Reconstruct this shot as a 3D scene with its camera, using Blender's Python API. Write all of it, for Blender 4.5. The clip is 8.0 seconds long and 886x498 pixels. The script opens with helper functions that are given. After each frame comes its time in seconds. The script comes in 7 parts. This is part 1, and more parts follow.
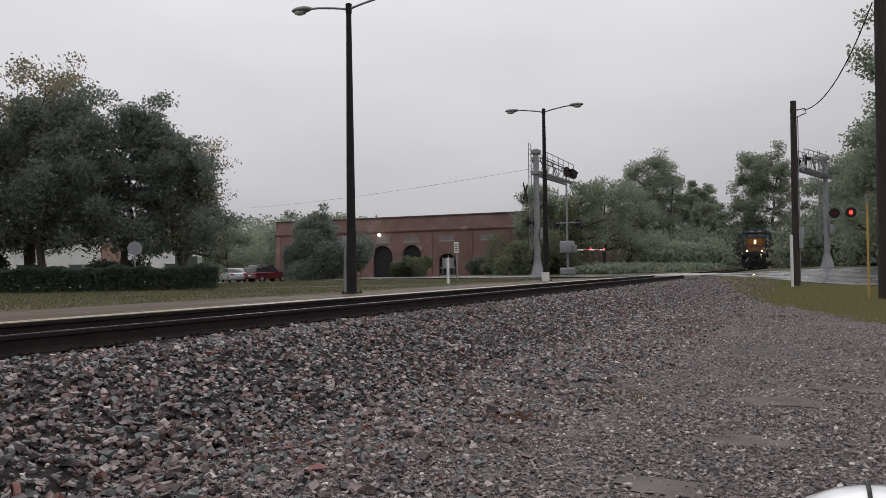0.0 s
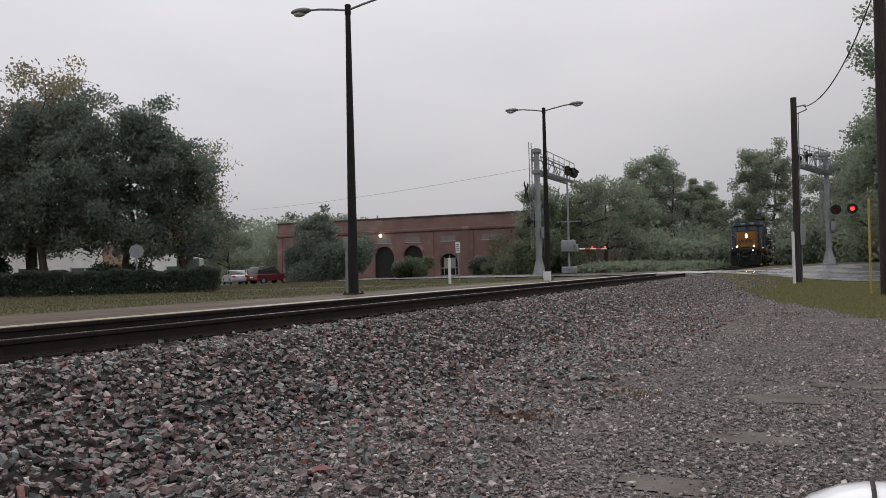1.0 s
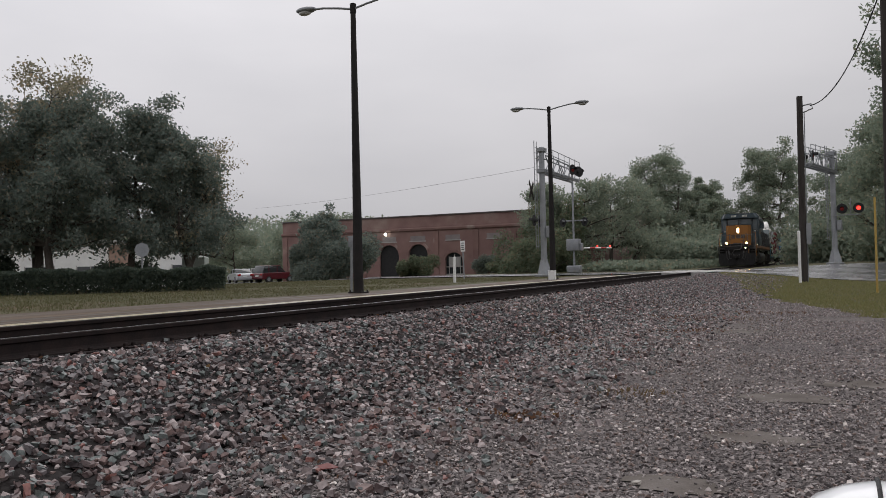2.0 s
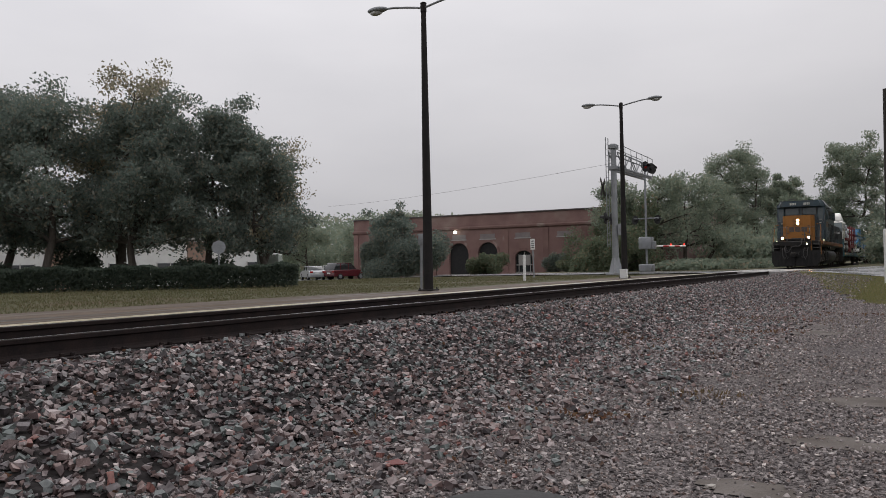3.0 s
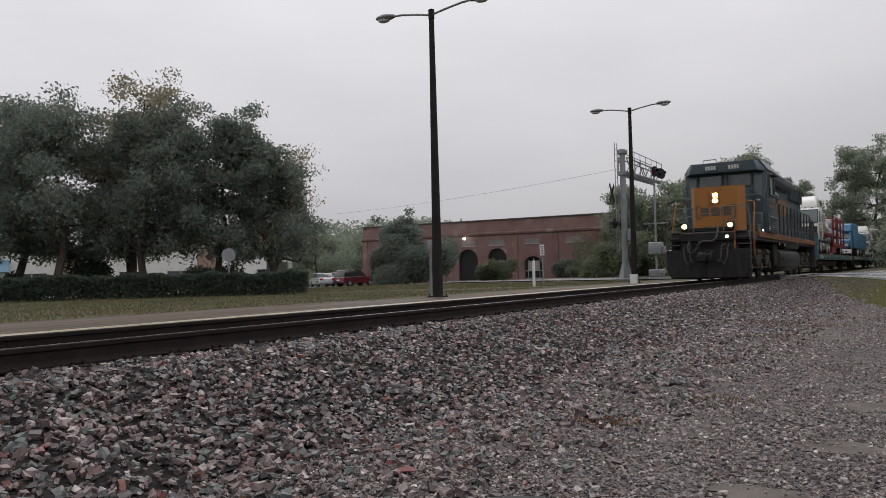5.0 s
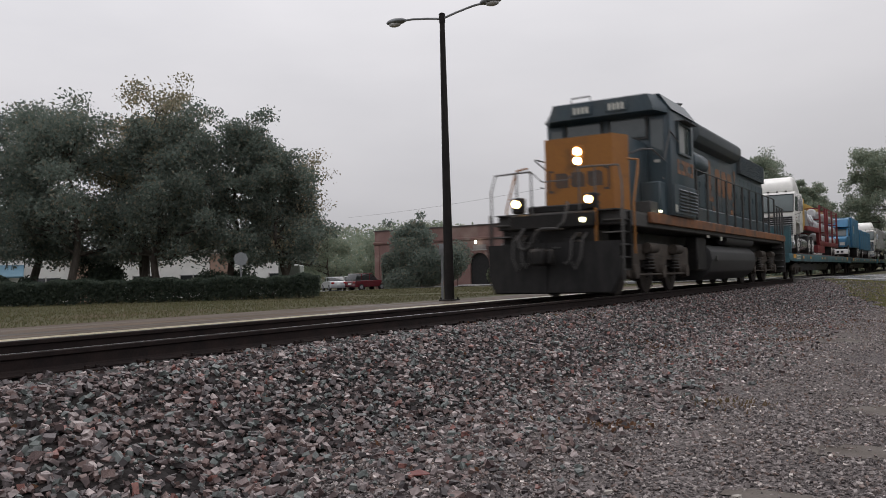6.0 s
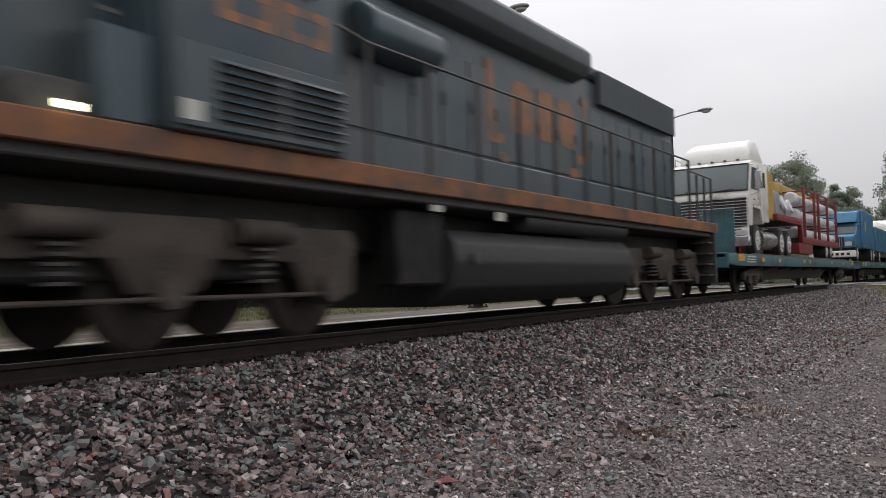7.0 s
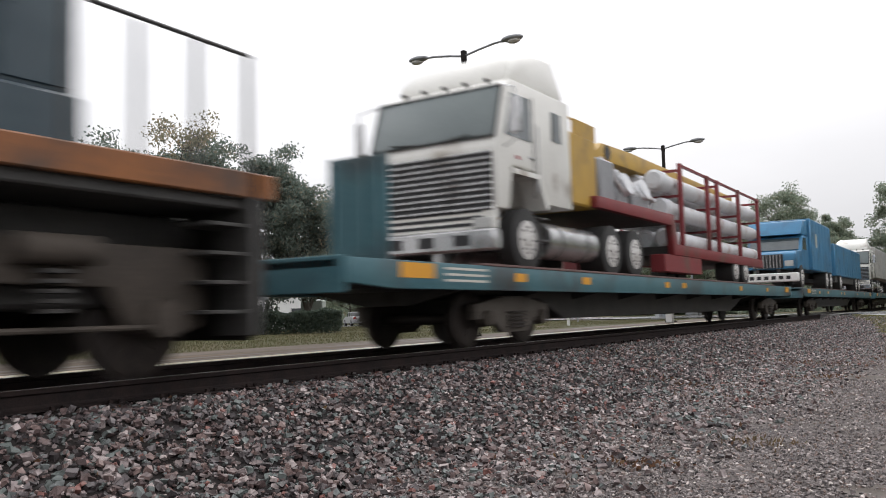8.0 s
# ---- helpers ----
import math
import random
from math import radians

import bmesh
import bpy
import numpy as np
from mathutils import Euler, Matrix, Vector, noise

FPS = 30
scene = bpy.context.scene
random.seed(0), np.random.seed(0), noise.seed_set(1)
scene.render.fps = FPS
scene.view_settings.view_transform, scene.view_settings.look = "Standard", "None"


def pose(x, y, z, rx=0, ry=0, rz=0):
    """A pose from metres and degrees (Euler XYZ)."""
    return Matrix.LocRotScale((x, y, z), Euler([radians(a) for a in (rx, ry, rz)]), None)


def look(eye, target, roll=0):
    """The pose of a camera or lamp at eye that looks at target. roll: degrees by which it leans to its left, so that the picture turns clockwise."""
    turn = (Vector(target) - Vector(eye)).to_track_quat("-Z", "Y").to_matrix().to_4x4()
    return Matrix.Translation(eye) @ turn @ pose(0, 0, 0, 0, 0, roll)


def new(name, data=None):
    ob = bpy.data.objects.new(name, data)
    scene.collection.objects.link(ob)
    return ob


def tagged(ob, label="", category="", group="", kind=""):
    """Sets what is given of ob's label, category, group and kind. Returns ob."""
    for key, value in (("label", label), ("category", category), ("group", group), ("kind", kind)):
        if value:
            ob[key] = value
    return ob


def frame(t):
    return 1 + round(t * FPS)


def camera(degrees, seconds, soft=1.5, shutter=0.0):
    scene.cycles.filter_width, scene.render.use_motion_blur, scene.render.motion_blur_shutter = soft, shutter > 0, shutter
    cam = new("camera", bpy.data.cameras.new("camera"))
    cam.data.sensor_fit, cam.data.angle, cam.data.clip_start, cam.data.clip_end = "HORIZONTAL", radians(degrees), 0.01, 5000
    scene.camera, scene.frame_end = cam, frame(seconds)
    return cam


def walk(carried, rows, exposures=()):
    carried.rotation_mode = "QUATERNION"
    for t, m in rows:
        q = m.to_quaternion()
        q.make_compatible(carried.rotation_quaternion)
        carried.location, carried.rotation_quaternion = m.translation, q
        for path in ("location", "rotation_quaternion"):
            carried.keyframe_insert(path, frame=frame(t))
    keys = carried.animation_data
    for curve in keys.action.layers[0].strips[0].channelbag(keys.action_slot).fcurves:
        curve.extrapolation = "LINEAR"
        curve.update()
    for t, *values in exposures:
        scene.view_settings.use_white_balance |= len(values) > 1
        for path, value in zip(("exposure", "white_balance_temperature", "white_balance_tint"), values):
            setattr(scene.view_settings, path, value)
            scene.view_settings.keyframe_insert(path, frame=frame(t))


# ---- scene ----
cam = camera(56.64, 8.0, soft=0.85, shutter=0.45)
EYE = (0.0, 0.0, 1.15)
# seconds, tilt, lean, turn: a hand-held camera that pans from one spot
PATH = [
    (0.0, 91.35, 0.81, 24.59), (0.5, 91.40, 1.05, 24.68), (1.0, 91.36, 1.35, 24.70), (2.5, 91.13, 1.06, 25.77),
    (3.0, 91.24, 1.05, 29.89), (3.5, 91.32, 1.16, 29.91), (4.0, 91.45, 1.16, 30.09), (4.5, 91.56, 1.22, 30.30),
    (6.0, 91.96, 1.50, 31.34), (6.2, 91.95, 1.43, 31.58), (6.4, 91.93, 1.41, 31.72), (6.5, 91.96, 1.53, 31.74),
    (6.6, 91.94, 1.61, 32.00), (7.0, 92.49, 1.61, 33.31), (7.4, 93.43, 1.49, 33.22), (7.5, 93.59, 1.68, 33.17),
    (7.8, 94.08, 1.42, 33.11), (8.0, 94.45, 1.42, 32.86)]
# seconds, place of the locomotive's front along the track
TRAIN = [(0.0, 104.97), (1.0, 89.84), (2.5, 67.41), (3.5, 52.95), (4.5, 38.61), (6.2, 12.86), (6.4, 9.81), (6.5, 8.29), (6.6, 6.72), (7.0, 0.75), (7.4, -5.35), (7.8, -11.48), (8.0, -14.56)]
walk(cam, [(t, pose(*EYE, rx, ry, rz)) for t, rx, ry, rz in PATH],
     exposures=[(0.0, 0.0, 6500, 13), (6.2, 0.0, 6500, 13), (7.0, 0.30, 6500, 12), (7.5, 0.58, 6500, 12), (8.0, 0.64, 6500, 11)])

# ---- light: an overcast, rainy sky ----
world = bpy.data.worlds.new("overcast")
scene.world = world
world.use_nodes = True
wn, wl = world.node_tree.nodes, world.node_tree.links
wn.clear()
sky = wn.new("ShaderNodeTexSky")
sky.sky_type = 'NISHITA'
sky.sun_disc = False
sky.sun_elevation, sky.sun_rotation = radians(47), radians(-12)
sky.dust_density, sky.air_density = 6.0, 1.0
pale = wn.new("ShaderNodeHueSaturation")
pale.inputs["Saturation"].default_value = 0.06
pale.inputs["Value"].default_value = 0.009
cloud = wn.new("ShaderNodeTexNoise")
cloud.inputs["Scale"].default_value = 2.2
cloud.inputs["Detail"].default_value = 5
wtc = wn.new("ShaderNodeTexCoord")
wmap = wn.new("ShaderNodeMapping")
wmap.inputs["Scale"].default_value = (1, 1, 3.0)
ramp = wn.new("ShaderNodeValToRGB")
ramp.color_ramp.elements[0].position, ramp.color_ramp.elements[0].color = 0.3, (0.565, 0.57, 0.59, 1)
ramp.color_ramp.elements[1].position, ramp.color_ramp.elements[1].color = 0.75, (0.68, 0.68, 0.695, 1)
# the cloud deck is paler overhead than over the horizon, and darkest in the north
sep = wn.new("ShaderNodeSeparateXYZ")
zr = wn.new("ShaderNodeMapRange")
zr.inputs["From Min"].default_value, zr.inputs["From Max"].default_value = 0.0, 0.62
zr.inputs["To Min"].default_value, zr.inputs["To Max"].default_value = 0.68, 1.62
half = wn.new("ShaderNodeMapRange")
half.inputs["From Min"].default_value, half.inputs["From Max"].default_value = -1.0, 1.0
xr = wn.new("ShaderNodeValToRGB")
xe = xr.color_ramp.elements
xe[0].position, xe[0].color = 0.08, (1.06, 1.06, 1.06, 1)
xe[1].position, xe[1].color = 0.56, (0.80, 0.80, 0.80, 1)
xe.new(0.95).color = (1.2, 1.2, 1.2, 1)
mulx = wn.new("ShaderNodeMath")
mulx.operation = 'MULTIPLY'
mulz = wn.new("ShaderNodeMix")
mulz.data_type, mulz.blend_type = 'RGBA', 'MULTIPLY'
mulz.inputs[0].default_value = 1.0
add = wn.new("ShaderNodeMix")
add.data_type, add.blend_type = 'RGBA', 'ADD'
add.inputs[0].default_value = 1.0
bg = wn.new("ShaderNodeBackground")
bg.inputs["Strength"].default_value = 1.0
wout = wn.new("ShaderNodeOutputWorld")
wl.new(wtc.outputs["Generated"], wmap.inputs["Vector"])
wl.new(wmap.outputs[0], cloud.inputs["Vector"])
wl.new(cloud.outputs["Fac"], ramp.inputs["Fac"])
wl.new(wtc.outputs["Generated"], sep.inputs[0])
wl.new(sep.outputs["Z"], zr.inputs["Value"])
wl.new(ramp.outputs["Color"], mulz.inputs[6])
wl.new(sep.outputs["X"], half.inputs["Value"])
wl.new(half.outputs[0], xr.inputs["Fac"])
wl.new(zr.outputs[0], mulx.inputs[0])
wl.new(xr.outputs[0], mulx.inputs[1])
wl.new(mulx.outputs[0], mulz.inputs[7])
wl.new(sky.outputs["Color"], pale.inputs["Color"])
wl.new(mulz.outputs[2], add.inputs[6])
wl.new(pale.outputs["Color"], add.inputs[7])
wl.new(add.outputs[2], bg.inputs["Color"])
wl.new(bg.outputs[0], wout.inputs[0])
sun_data = bpy.data.lights.new("sun", 'SUN')
sun_data.energy, sun_data.angle, sun_data.color = 0.5, radians(40), (1.0, 0.98, 0.95)
sun = new("sun", sun_data)
sun.matrix_world = look((-12, 55, 60), (0, 0, 0))

# ---- materials ----


def mat(name, c1, c2=None, rough=0.6, metal=0.0, scale=3.0, fine=40.0, bump=0.2, contrast=0.5, spec=0.5,
        stretch=(1, 1, 1), rough2=None, dirt=None, dirt_amount=0.0, dirt_scale=1.2, coat=0.0, rand=0.0, dist=0.01):
    """Two colours mixed by broad and fine noise, with fine relief; dirt is a third colour in patches."""
    m = bpy.data.materials.new(name)
    m.use_nodes = True
    n, l = m.node_tree.nodes, m.node_tree.links
    b = n["Principled BSDF"]
    tc = n.new("ShaderNodeTexCoord")
    mp = n.new("ShaderNodeMapping")
    mp.inputs["Scale"].default_value = stretch
    l.new(tc.outputs["Object"], mp.inputs["Vector"])
    big = n.new("ShaderNodeTexNoise")
    big.inputs["Scale"].default_value, big.inputs["Detail"].default_value = scale, 6
    sm = n.new("ShaderNodeTexNoise")
    sm.inputs["Scale"].default_value, sm.inputs["Detail"].default_value = fine, 4
    l.new(mp.outputs[0], big.inputs["Vector"])
    l.new(mp.outputs[0], sm.inputs["Vector"])
    av = n.new("ShaderNodeMix")
    av.inputs[0].default_value = 0.45
    l.new(big.outputs["Fac"], av.inputs[2])
    l.new(sm.outputs["Fac"], av.inputs[3])
    mr = n.new("ShaderNodeMapRange")
    mr.inputs["From Min"].default_value, mr.inputs["From Max"].default_value = 0.5 - 0.25 * contrast, 0.5 + 0.25 * contrast
    l.new(av.outputs[0], mr.inputs["Value"])
    mix = n.new("ShaderNodeMix")
    mix.data_type = 'RGBA'
    mix.inputs[6].default_value = (*c1, 1)
    mix.inputs[7].default_value = (*(c2 or [v * 0.75 for v in c1]), 1)
    l.new(mr.outputs[0], mix.inputs[0])
    col = mix.outputs[2]
    if dirt:
        dn = n.new("ShaderNodeTexNoise")
        dn.inputs["Scale"].default_value, dn.inputs["Detail"].default_value = dirt_scale, 8
        l.new(mp.outputs[0], dn.inputs["Vector"])
        dr = n.new("ShaderNodeMapRange")
        dr.inputs["From Min"].default_value, dr.inputs["From Max"].default_value = 0.62 - 0.25 * dirt_amount, 0.72
        l.new(dn.outputs["Fac"], dr.inputs["Value"])
        dm = n.new("ShaderNodeMix")
        dm.data_type = 'RGBA'
        l.new(dr.outputs[0], dm.inputs[0])
        l.new(col, dm.inputs[6])
        dm.inputs[7].default_value = (*dirt, 1)
        col = dm.outputs[2]
    if rand:
        oi = n.new("ShaderNodeObjectInfo")
        ge = n.new("ShaderNodeNewGeometry")
        ad = n.new("ShaderNodeMath")
        ad.operation = 'ADD'
        l.new(oi.outputs["Random"], ad.inputs[0])
        l.new(ge.outputs["Random Per Island"], ad.inputs[1])
        fr = n.new("ShaderNodeMath")
        fr.operation = 'FRACT'
        l.new(ad.outputs[0], fr.inputs[0])
        rr = n.new("ShaderNodeMapRange")
        rr.inputs["To Min"].default_value, rr.inputs["To Max"].default_value = 1 - rand, 1 + rand
        l.new(fr.outputs[0], rr.inputs["Value"])
        mm = n.new("ShaderNodeMix")
        mm.data_type, mm.blend_type = 'RGBA', 'MULTIPLY'
        mm.inputs[0].default_value = 1
        l.new(col, mm.inputs[6])
        l.new(rr.outputs[0], mm.inputs[7])
        col = mm.outputs[2]
    l.new(col, b.inputs["Base Color"])
    b.inputs["Metallic"].default_value = metal
    b.inputs["Specular IOR Level"].default_value = spec
    if rough2 is not None:
        r = n.new("ShaderNodeMapRange")
        r.inputs["From Min"].default_value, r.inputs["From Max"].default_value = 0.35, 0.65
        r.inputs["To Min"].default_value, r.inputs["To Max"].default_value = rough, rough2
        l.new(big.outputs["Fac"], r.inputs["Value"])
        l.new(r.outputs[0], b.inputs["Roughness"])
    else:
        b.inputs["Roughness"].default_value = rough
    b.inputs["Coat Weight"].default_value = coat
    if bump:
        bp = n.new("ShaderNodeBump")
        bp.inputs["Strength"].default_value, bp.inputs["Distance"].default_value = bump, dist
        l.new(sm.outputs["Fac"], bp.inputs["Height"])
        l.new(bp.outputs[0], b.inputs["Normal"])
    return m


def glow(name, color, strength):
    m = bpy.data.materials.new(name)
    m.use_nodes = True
    b = m.node_tree.nodes["Principled BSDF"]
    b.inputs["Base Color"].default_value = (*color, 1)
    b.inputs["Emission Color"].default_value = (*color, 1)
    b.inputs["Emission Strength"].default_value = strength
    return m


def leaf_mat(name, dark, light, extra):
    """Leaves: every leaf a little different, some light passing through."""
    m = bpy.data.materials.new(name)
    m.use_nodes = True
    n, l = m.node_tree.nodes, m.node_tree.links
    b = n["Principled BSDF"]
    g = n.new("ShaderNodeNewGeometry")
    r = n.new("ShaderNodeValToRGB")
    e = r.color_ramp.elements
    e[0].position, e[0].color = 0.0, (*dark, 1)
    e[1].position, e[1].color = 0.8, (*light, 1)
    x = e.new(1.0)
    x.color = (*extra, 1)
    l.new(g.outputs["Random Per Island"], r.inputs["Fac"])
    l.new(r.outputs["Color"], b.inputs["Base Color"])
    b.inputs["Roughness"].default_value = 0.8
    b.inputs["Specular IOR Level"].default_value = 0.15
    tr_ = n.new("ShaderNodeBsdfTranslucent")
    l.new(r.outputs["Color"], tr_.inputs["Color"])
    ms = n.new("ShaderNodeAddShader")
    out = n["Material Output"]
    l.new(b.outputs[0], ms.inputs[0])
    l.new(tr_.outputs[0], ms.inputs[1])
    l.new(ms.outputs[0], out.inputs[0])
    return m


def stone_mat(name, stops, rough=0.45, fine=30.0, island=True):
    """Crushed stone, each piece of its own tint, wet from the rain."""
    m = bpy.data.materials.new(name)
    m.use_nodes = True
    n, l = m.node_tree.nodes, m.node_tree.links
    b = n["Principled BSDF"]
    g = n.new("ShaderNodeNewGeometry")
    oi = n.new("ShaderNodeObjectInfo")
    ad = n.new("ShaderNodeMath")
    ad.operation = 'ADD'
    l.new(g.outputs["Random Per Island"], ad.inputs[0])
    l.new(oi.outputs["Random"], ad.inputs[1])
    fr = n.new("ShaderNodeMath")
    fr.operation = 'FRACT'
    l.new(ad.outputs[0], fr.inputs[0])
    r = n.new("ShaderNodeValToRGB")
    r.color_ramp.interpolation = 'CONSTANT'
    e = r.color_ramp.elements
    while len(e) < len(stops):
        e.new(0.5)
    for k, (p_, c) in enumerate(stops):
        e[k].position, e[k].color = p_, (*c, 1)
    l.new(fr.outputs[0], r.inputs["Fac"])
    tc = n.new("ShaderNodeTexCoord")
    s = n.new("ShaderNodeTexNoise")
    s.inputs["Scale"].default_value, s.inputs["Detail"].default_value = fine, 5
    l.new(tc.outputs["Object"], s.inputs["Vector"])
    mr = n.new("ShaderNodeMapRange")
    mr.inputs["From Min"].default_value, mr.inputs["From Max"].default_value = 0.3, 0.7
    mr.inputs["To Min"].default_value, mr.inputs["To Max"].default_value = 0.65, 1.3
    l.new(s.outputs["Fac"], mr.inputs["Value"])
    mm = n.new("ShaderNodeMix")
    mm.data_type, mm.blend_type = 'RGBA', 'MULTIPLY'
    mm.inputs[0].default_value = 1
    l.new(r.outputs["Color"], mm.inputs[6])
    l.new(mr.outputs[0], mm.inputs[7])
    l.new(mm.outputs[2], b.inputs["Base Color"])
    b.inputs["Roughness"].default_value = rough
    b.inputs["Specular IOR Level"].default_value = 0.28
    bp = n.new("ShaderNodeBump")
    bp.inputs["Strength"].default_value, bp.inputs["Distance"].default_value = 0.4, 0.004
    l.new(s.outputs["Fac"], bp.inputs["Height"])
    l.new(bp.outputs[0], b.inputs["Normal"])
    return m


def gravel_mat(name, c1, c2, c3, cell=28.0, rough=0.9):
    """A spread of small stones in sand: cells of stone with their own tint and relief, muddy patches between."""
    m = bpy.data.materials.new(name)
    m.use_nodes = True
    n, l = m.node_tree.nodes, m.node_tree.links
    b = n["Principled BSDF"]
    tc = n.new("ShaderNodeTexCoord")
    v = n.new("ShaderNodeTexVoronoi")
    v.inputs["Scale"].default_value = cell
    l.new(tc.outputs["Object"], v.inputs["Vector"])
    sep_ = n.new("ShaderNodeSeparateColor")
    l.new(v.outputs["Color"], sep_.inputs[0])
    r = n.new("ShaderNodeValToRGB")
    e = r.color_ramp.elements
    e[0].color, e[1].color = (*c1, 1), (*c2, 1)
    l.new(sep_.outputs[0], r.inputs["Fac"])
    nz = n.new("ShaderNodeTexNoise")
    nz.inputs["Scale"].default_value, nz.inputs["Detail"].default_value = 0.45, 7
    l.new(tc.outputs["Object"], nz.inputs["Vector"])
    mr = n.new("ShaderNodeMapRange")
    mr.inputs["From Min"].default_value, mr.inputs["From Max"].default_value = 0.47, 0.63
    mr.inputs["To Max"].default_value = 0.6
    l.new(nz.outputs["Fac"], mr.inputs["Value"])
    mm = n.new("ShaderNodeMix")
    mm.data_type = 'RGBA'
    l.new(mr.outputs[0], mm.inputs[0])
    l.new(r.outputs["Color"], mm.inputs[6])
    mm.inputs[7].default_value = (*c3, 1)
    l.new(mm.outputs[2], b.inputs["Base Color"])
    rr = n.new("ShaderNodeMapRange")
    rr.inputs["To Min"].default_value, rr.inputs["To Max"].default_value = rough, rough * 0.8
    b.inputs["Specular IOR Level"].default_value = 0.08
    l.new(mr.outputs[0], rr.inputs["Value"])
    l.new(rr.outputs[0], b.inputs["Roughness"])
    bp = n.new("ShaderNodeBump")
    bp.inputs["Strength"].default_value, bp.inputs["Distance"].default_value = 0.7, 0.02
    bp.invert = True
    l.new(v.outputs["Distance"], bp.inputs["Height"])
    l.new(bp.outputs[0], b.inputs["Normal"])
    return m


GRASS = mat("grass_ground", (0.060, 0.062, 0.028), (0.084, 0.076, 0.038), 0.85, spec=0.15, scale=0.35, fine=6, bump=0.6, dist=0.05, dirt=(0.09, 0.065, 0.038), dirt_amount=0.3, dirt_scale=0.3)
# the first, darkest tone paints shadow between the pebbles into the sheet
GRAVEL = gravel_mat("gravel", (0.020, 0.018, 0.018), (0.225, 0.198, 0.192), (0.150, 0.130, 0.120), cell=58)
# near-black bed: the shade between the loose stones is in its colour
BED_SHADED = gravel_mat("ballast_bed", (0.010, 0.009, 0.009), (0.04, 0.036, 0.036), (0.024, 0.02, 0.018), cell=20)
STONES = stone_mat("crushed_stone", [(0, (0.130, 0.113, 0.114)), (0.13, (0.233, 0.191, 0.185)), (0.25, (0.043, 0.036, 0.037)), (0.38, (0.143, 0.102, 0.097)), (0.50, (0.399, 0.337, 0.324)),
                                     (0.56, (0.081, 0.057, 0.055)), (0.68, (0.118, 0.134, 0.127)), (0.80, (0.204, 0.145, 0.133)), (0.90, (0.152, 0.164, 0.160)), (0.975, (0.220, 0.103, 0.088))], 0.42)
PEBBLES = stone_mat("pebbles", [(0, (0.18, 0.156, 0.150)), (0.28, (0.27, 0.236, 0.226)), (0.5, (0.080, 0.068, 0.067)), (0.68, (0.36, 0.318, 0.302)), (0.82, (0.20, 0.150, 0.132)), (0.972, (0.56, 0.50, 0.465))], 0.5)
ASPHALT = mat("wet_asphalt", (0.08, 0.08, 0.085), (0.12, 0.12, 0.122), 0.12, rough2=0.35, scale=0.5, fine=60, bump=0.25)
WALKWAY = mat("wet_walkway", (0.036, 0.027, 0.021), (0.150, 0.115, 0.085), 0.42, rough2=0.9, spec=0.12, scale=2.0, fine=9, bump=0.15, stretch=(1.6, 0.09, 1))
CREAM = mat("worn_cream_paint", (0.46, 0.40, 0.26), (0.34, 0.29, 0.18), 0.25, rough2=0.5, scale=2, fine=30, dirt=(0.12, 0.095, 0.065), dirt_amount=0.5, dirt_scale=2.5, stretch=(3, 0.3, 1))
CONCRETE = mat("concrete", (0.34, 0.33, 0.31), (0.26, 0.25, 0.24), 0.6, scale=1.5, fine=40)
TIEWOOD = mat("creosoted_wood", (0.022, 0.018, 0.017), (0.05, 0.04, 0.036), 0.75, scale=3, fine=40, stretch=(1, 8, 8), bump=0.5, rand=0.25)
RUST = mat("rusty_steel", (0.014, 0.011, 0.011), (0.028, 0.019, 0.017), 0.8, spec=0.15, scale=6, fine=60)
RAILHEAD = mat("worn_rail_steel", (0.55, 0.55, 0.56), (0.42, 0.42, 0.43), 0.22, metal=1.0, scale=8, fine=80, bump=0.05, stretch=(1, 0.1, 1))
BRICK = mat("red_brick", (0.165, 0.092, 0.082), (0.22, 0.130, 0.112), 0.8, scale=1.2, fine=25, dirt=(0.30, 0.24, 0.21), dirt_amount=0.15, dirt_scale=0.7, rand=0.18)
MORTAR = mat("old_brick_wall", (0.175, 0.10, 0.09), (0.235, 0.145, 0.128), 0.85, scale=0.8, fine=18, dirt=(0.28, 0.21, 0.18), dirt_amount=0.35, dirt_scale=0.35)
POLEBLACK = mat("dark_painted_steel", (0.012, 0.011, 0.011), (0.022, 0.019, 0.018), 0.75, scale=4, fine=50, spec=0.2)
GALV = mat("galvanised_steel", (0.27, 0.28, 0.29), (0.20, 0.21, 0.22), 0.5, metal=0.3, scale=3, fine=25, dirt=(0.2, 0.19, 0.18), dirt_amount=0.15)
LAMPGREY = mat("lamp_grey", (0.25, 0.26, 0.27), (0.18, 0.19, 0.2), 0.4, metal=0.3)
POLEWOOD = mat("weathered_pole_wood", (0.03, 0.026, 0.024), (0.055, 0.048, 0.043), 0.85, spec=0.2, scale=3, fine=30, stretch=(6, 6, 0.5), bump=0.6)
BLACK = mat("black_paint", (0.014, 0.014, 0.015), (0.025, 0.024, 0.024), 0.6, scale=4, spec=0.25)
WHITE = mat("white_paint", (0.72, 0.72, 0.70), (0.62, 0.62, 0.60), 0.35, scale=2, fine=30, dirt=(0.45, 0.42, 0.38), dirt_amount=0.1)
YELLOWPLASTIC = mat("faded_yellow_plastic", (0.45, 0.30, 0.06), (0.36, 0.24, 0.06), 0.5)
BARK = mat("bark", (0.055, 0.045, 0.038), (0.10, 0.085, 0.07), 0.9, scale=5, fine=30, stretch=(4, 4, 1), bump=0.8, dist=0.03)
LEAF_OAK = leaf_mat("oak_leaves", (0.064, 0.082, 0.071), (0.102, 0.121, 0.102), (0.138, 0.124, 0.092))
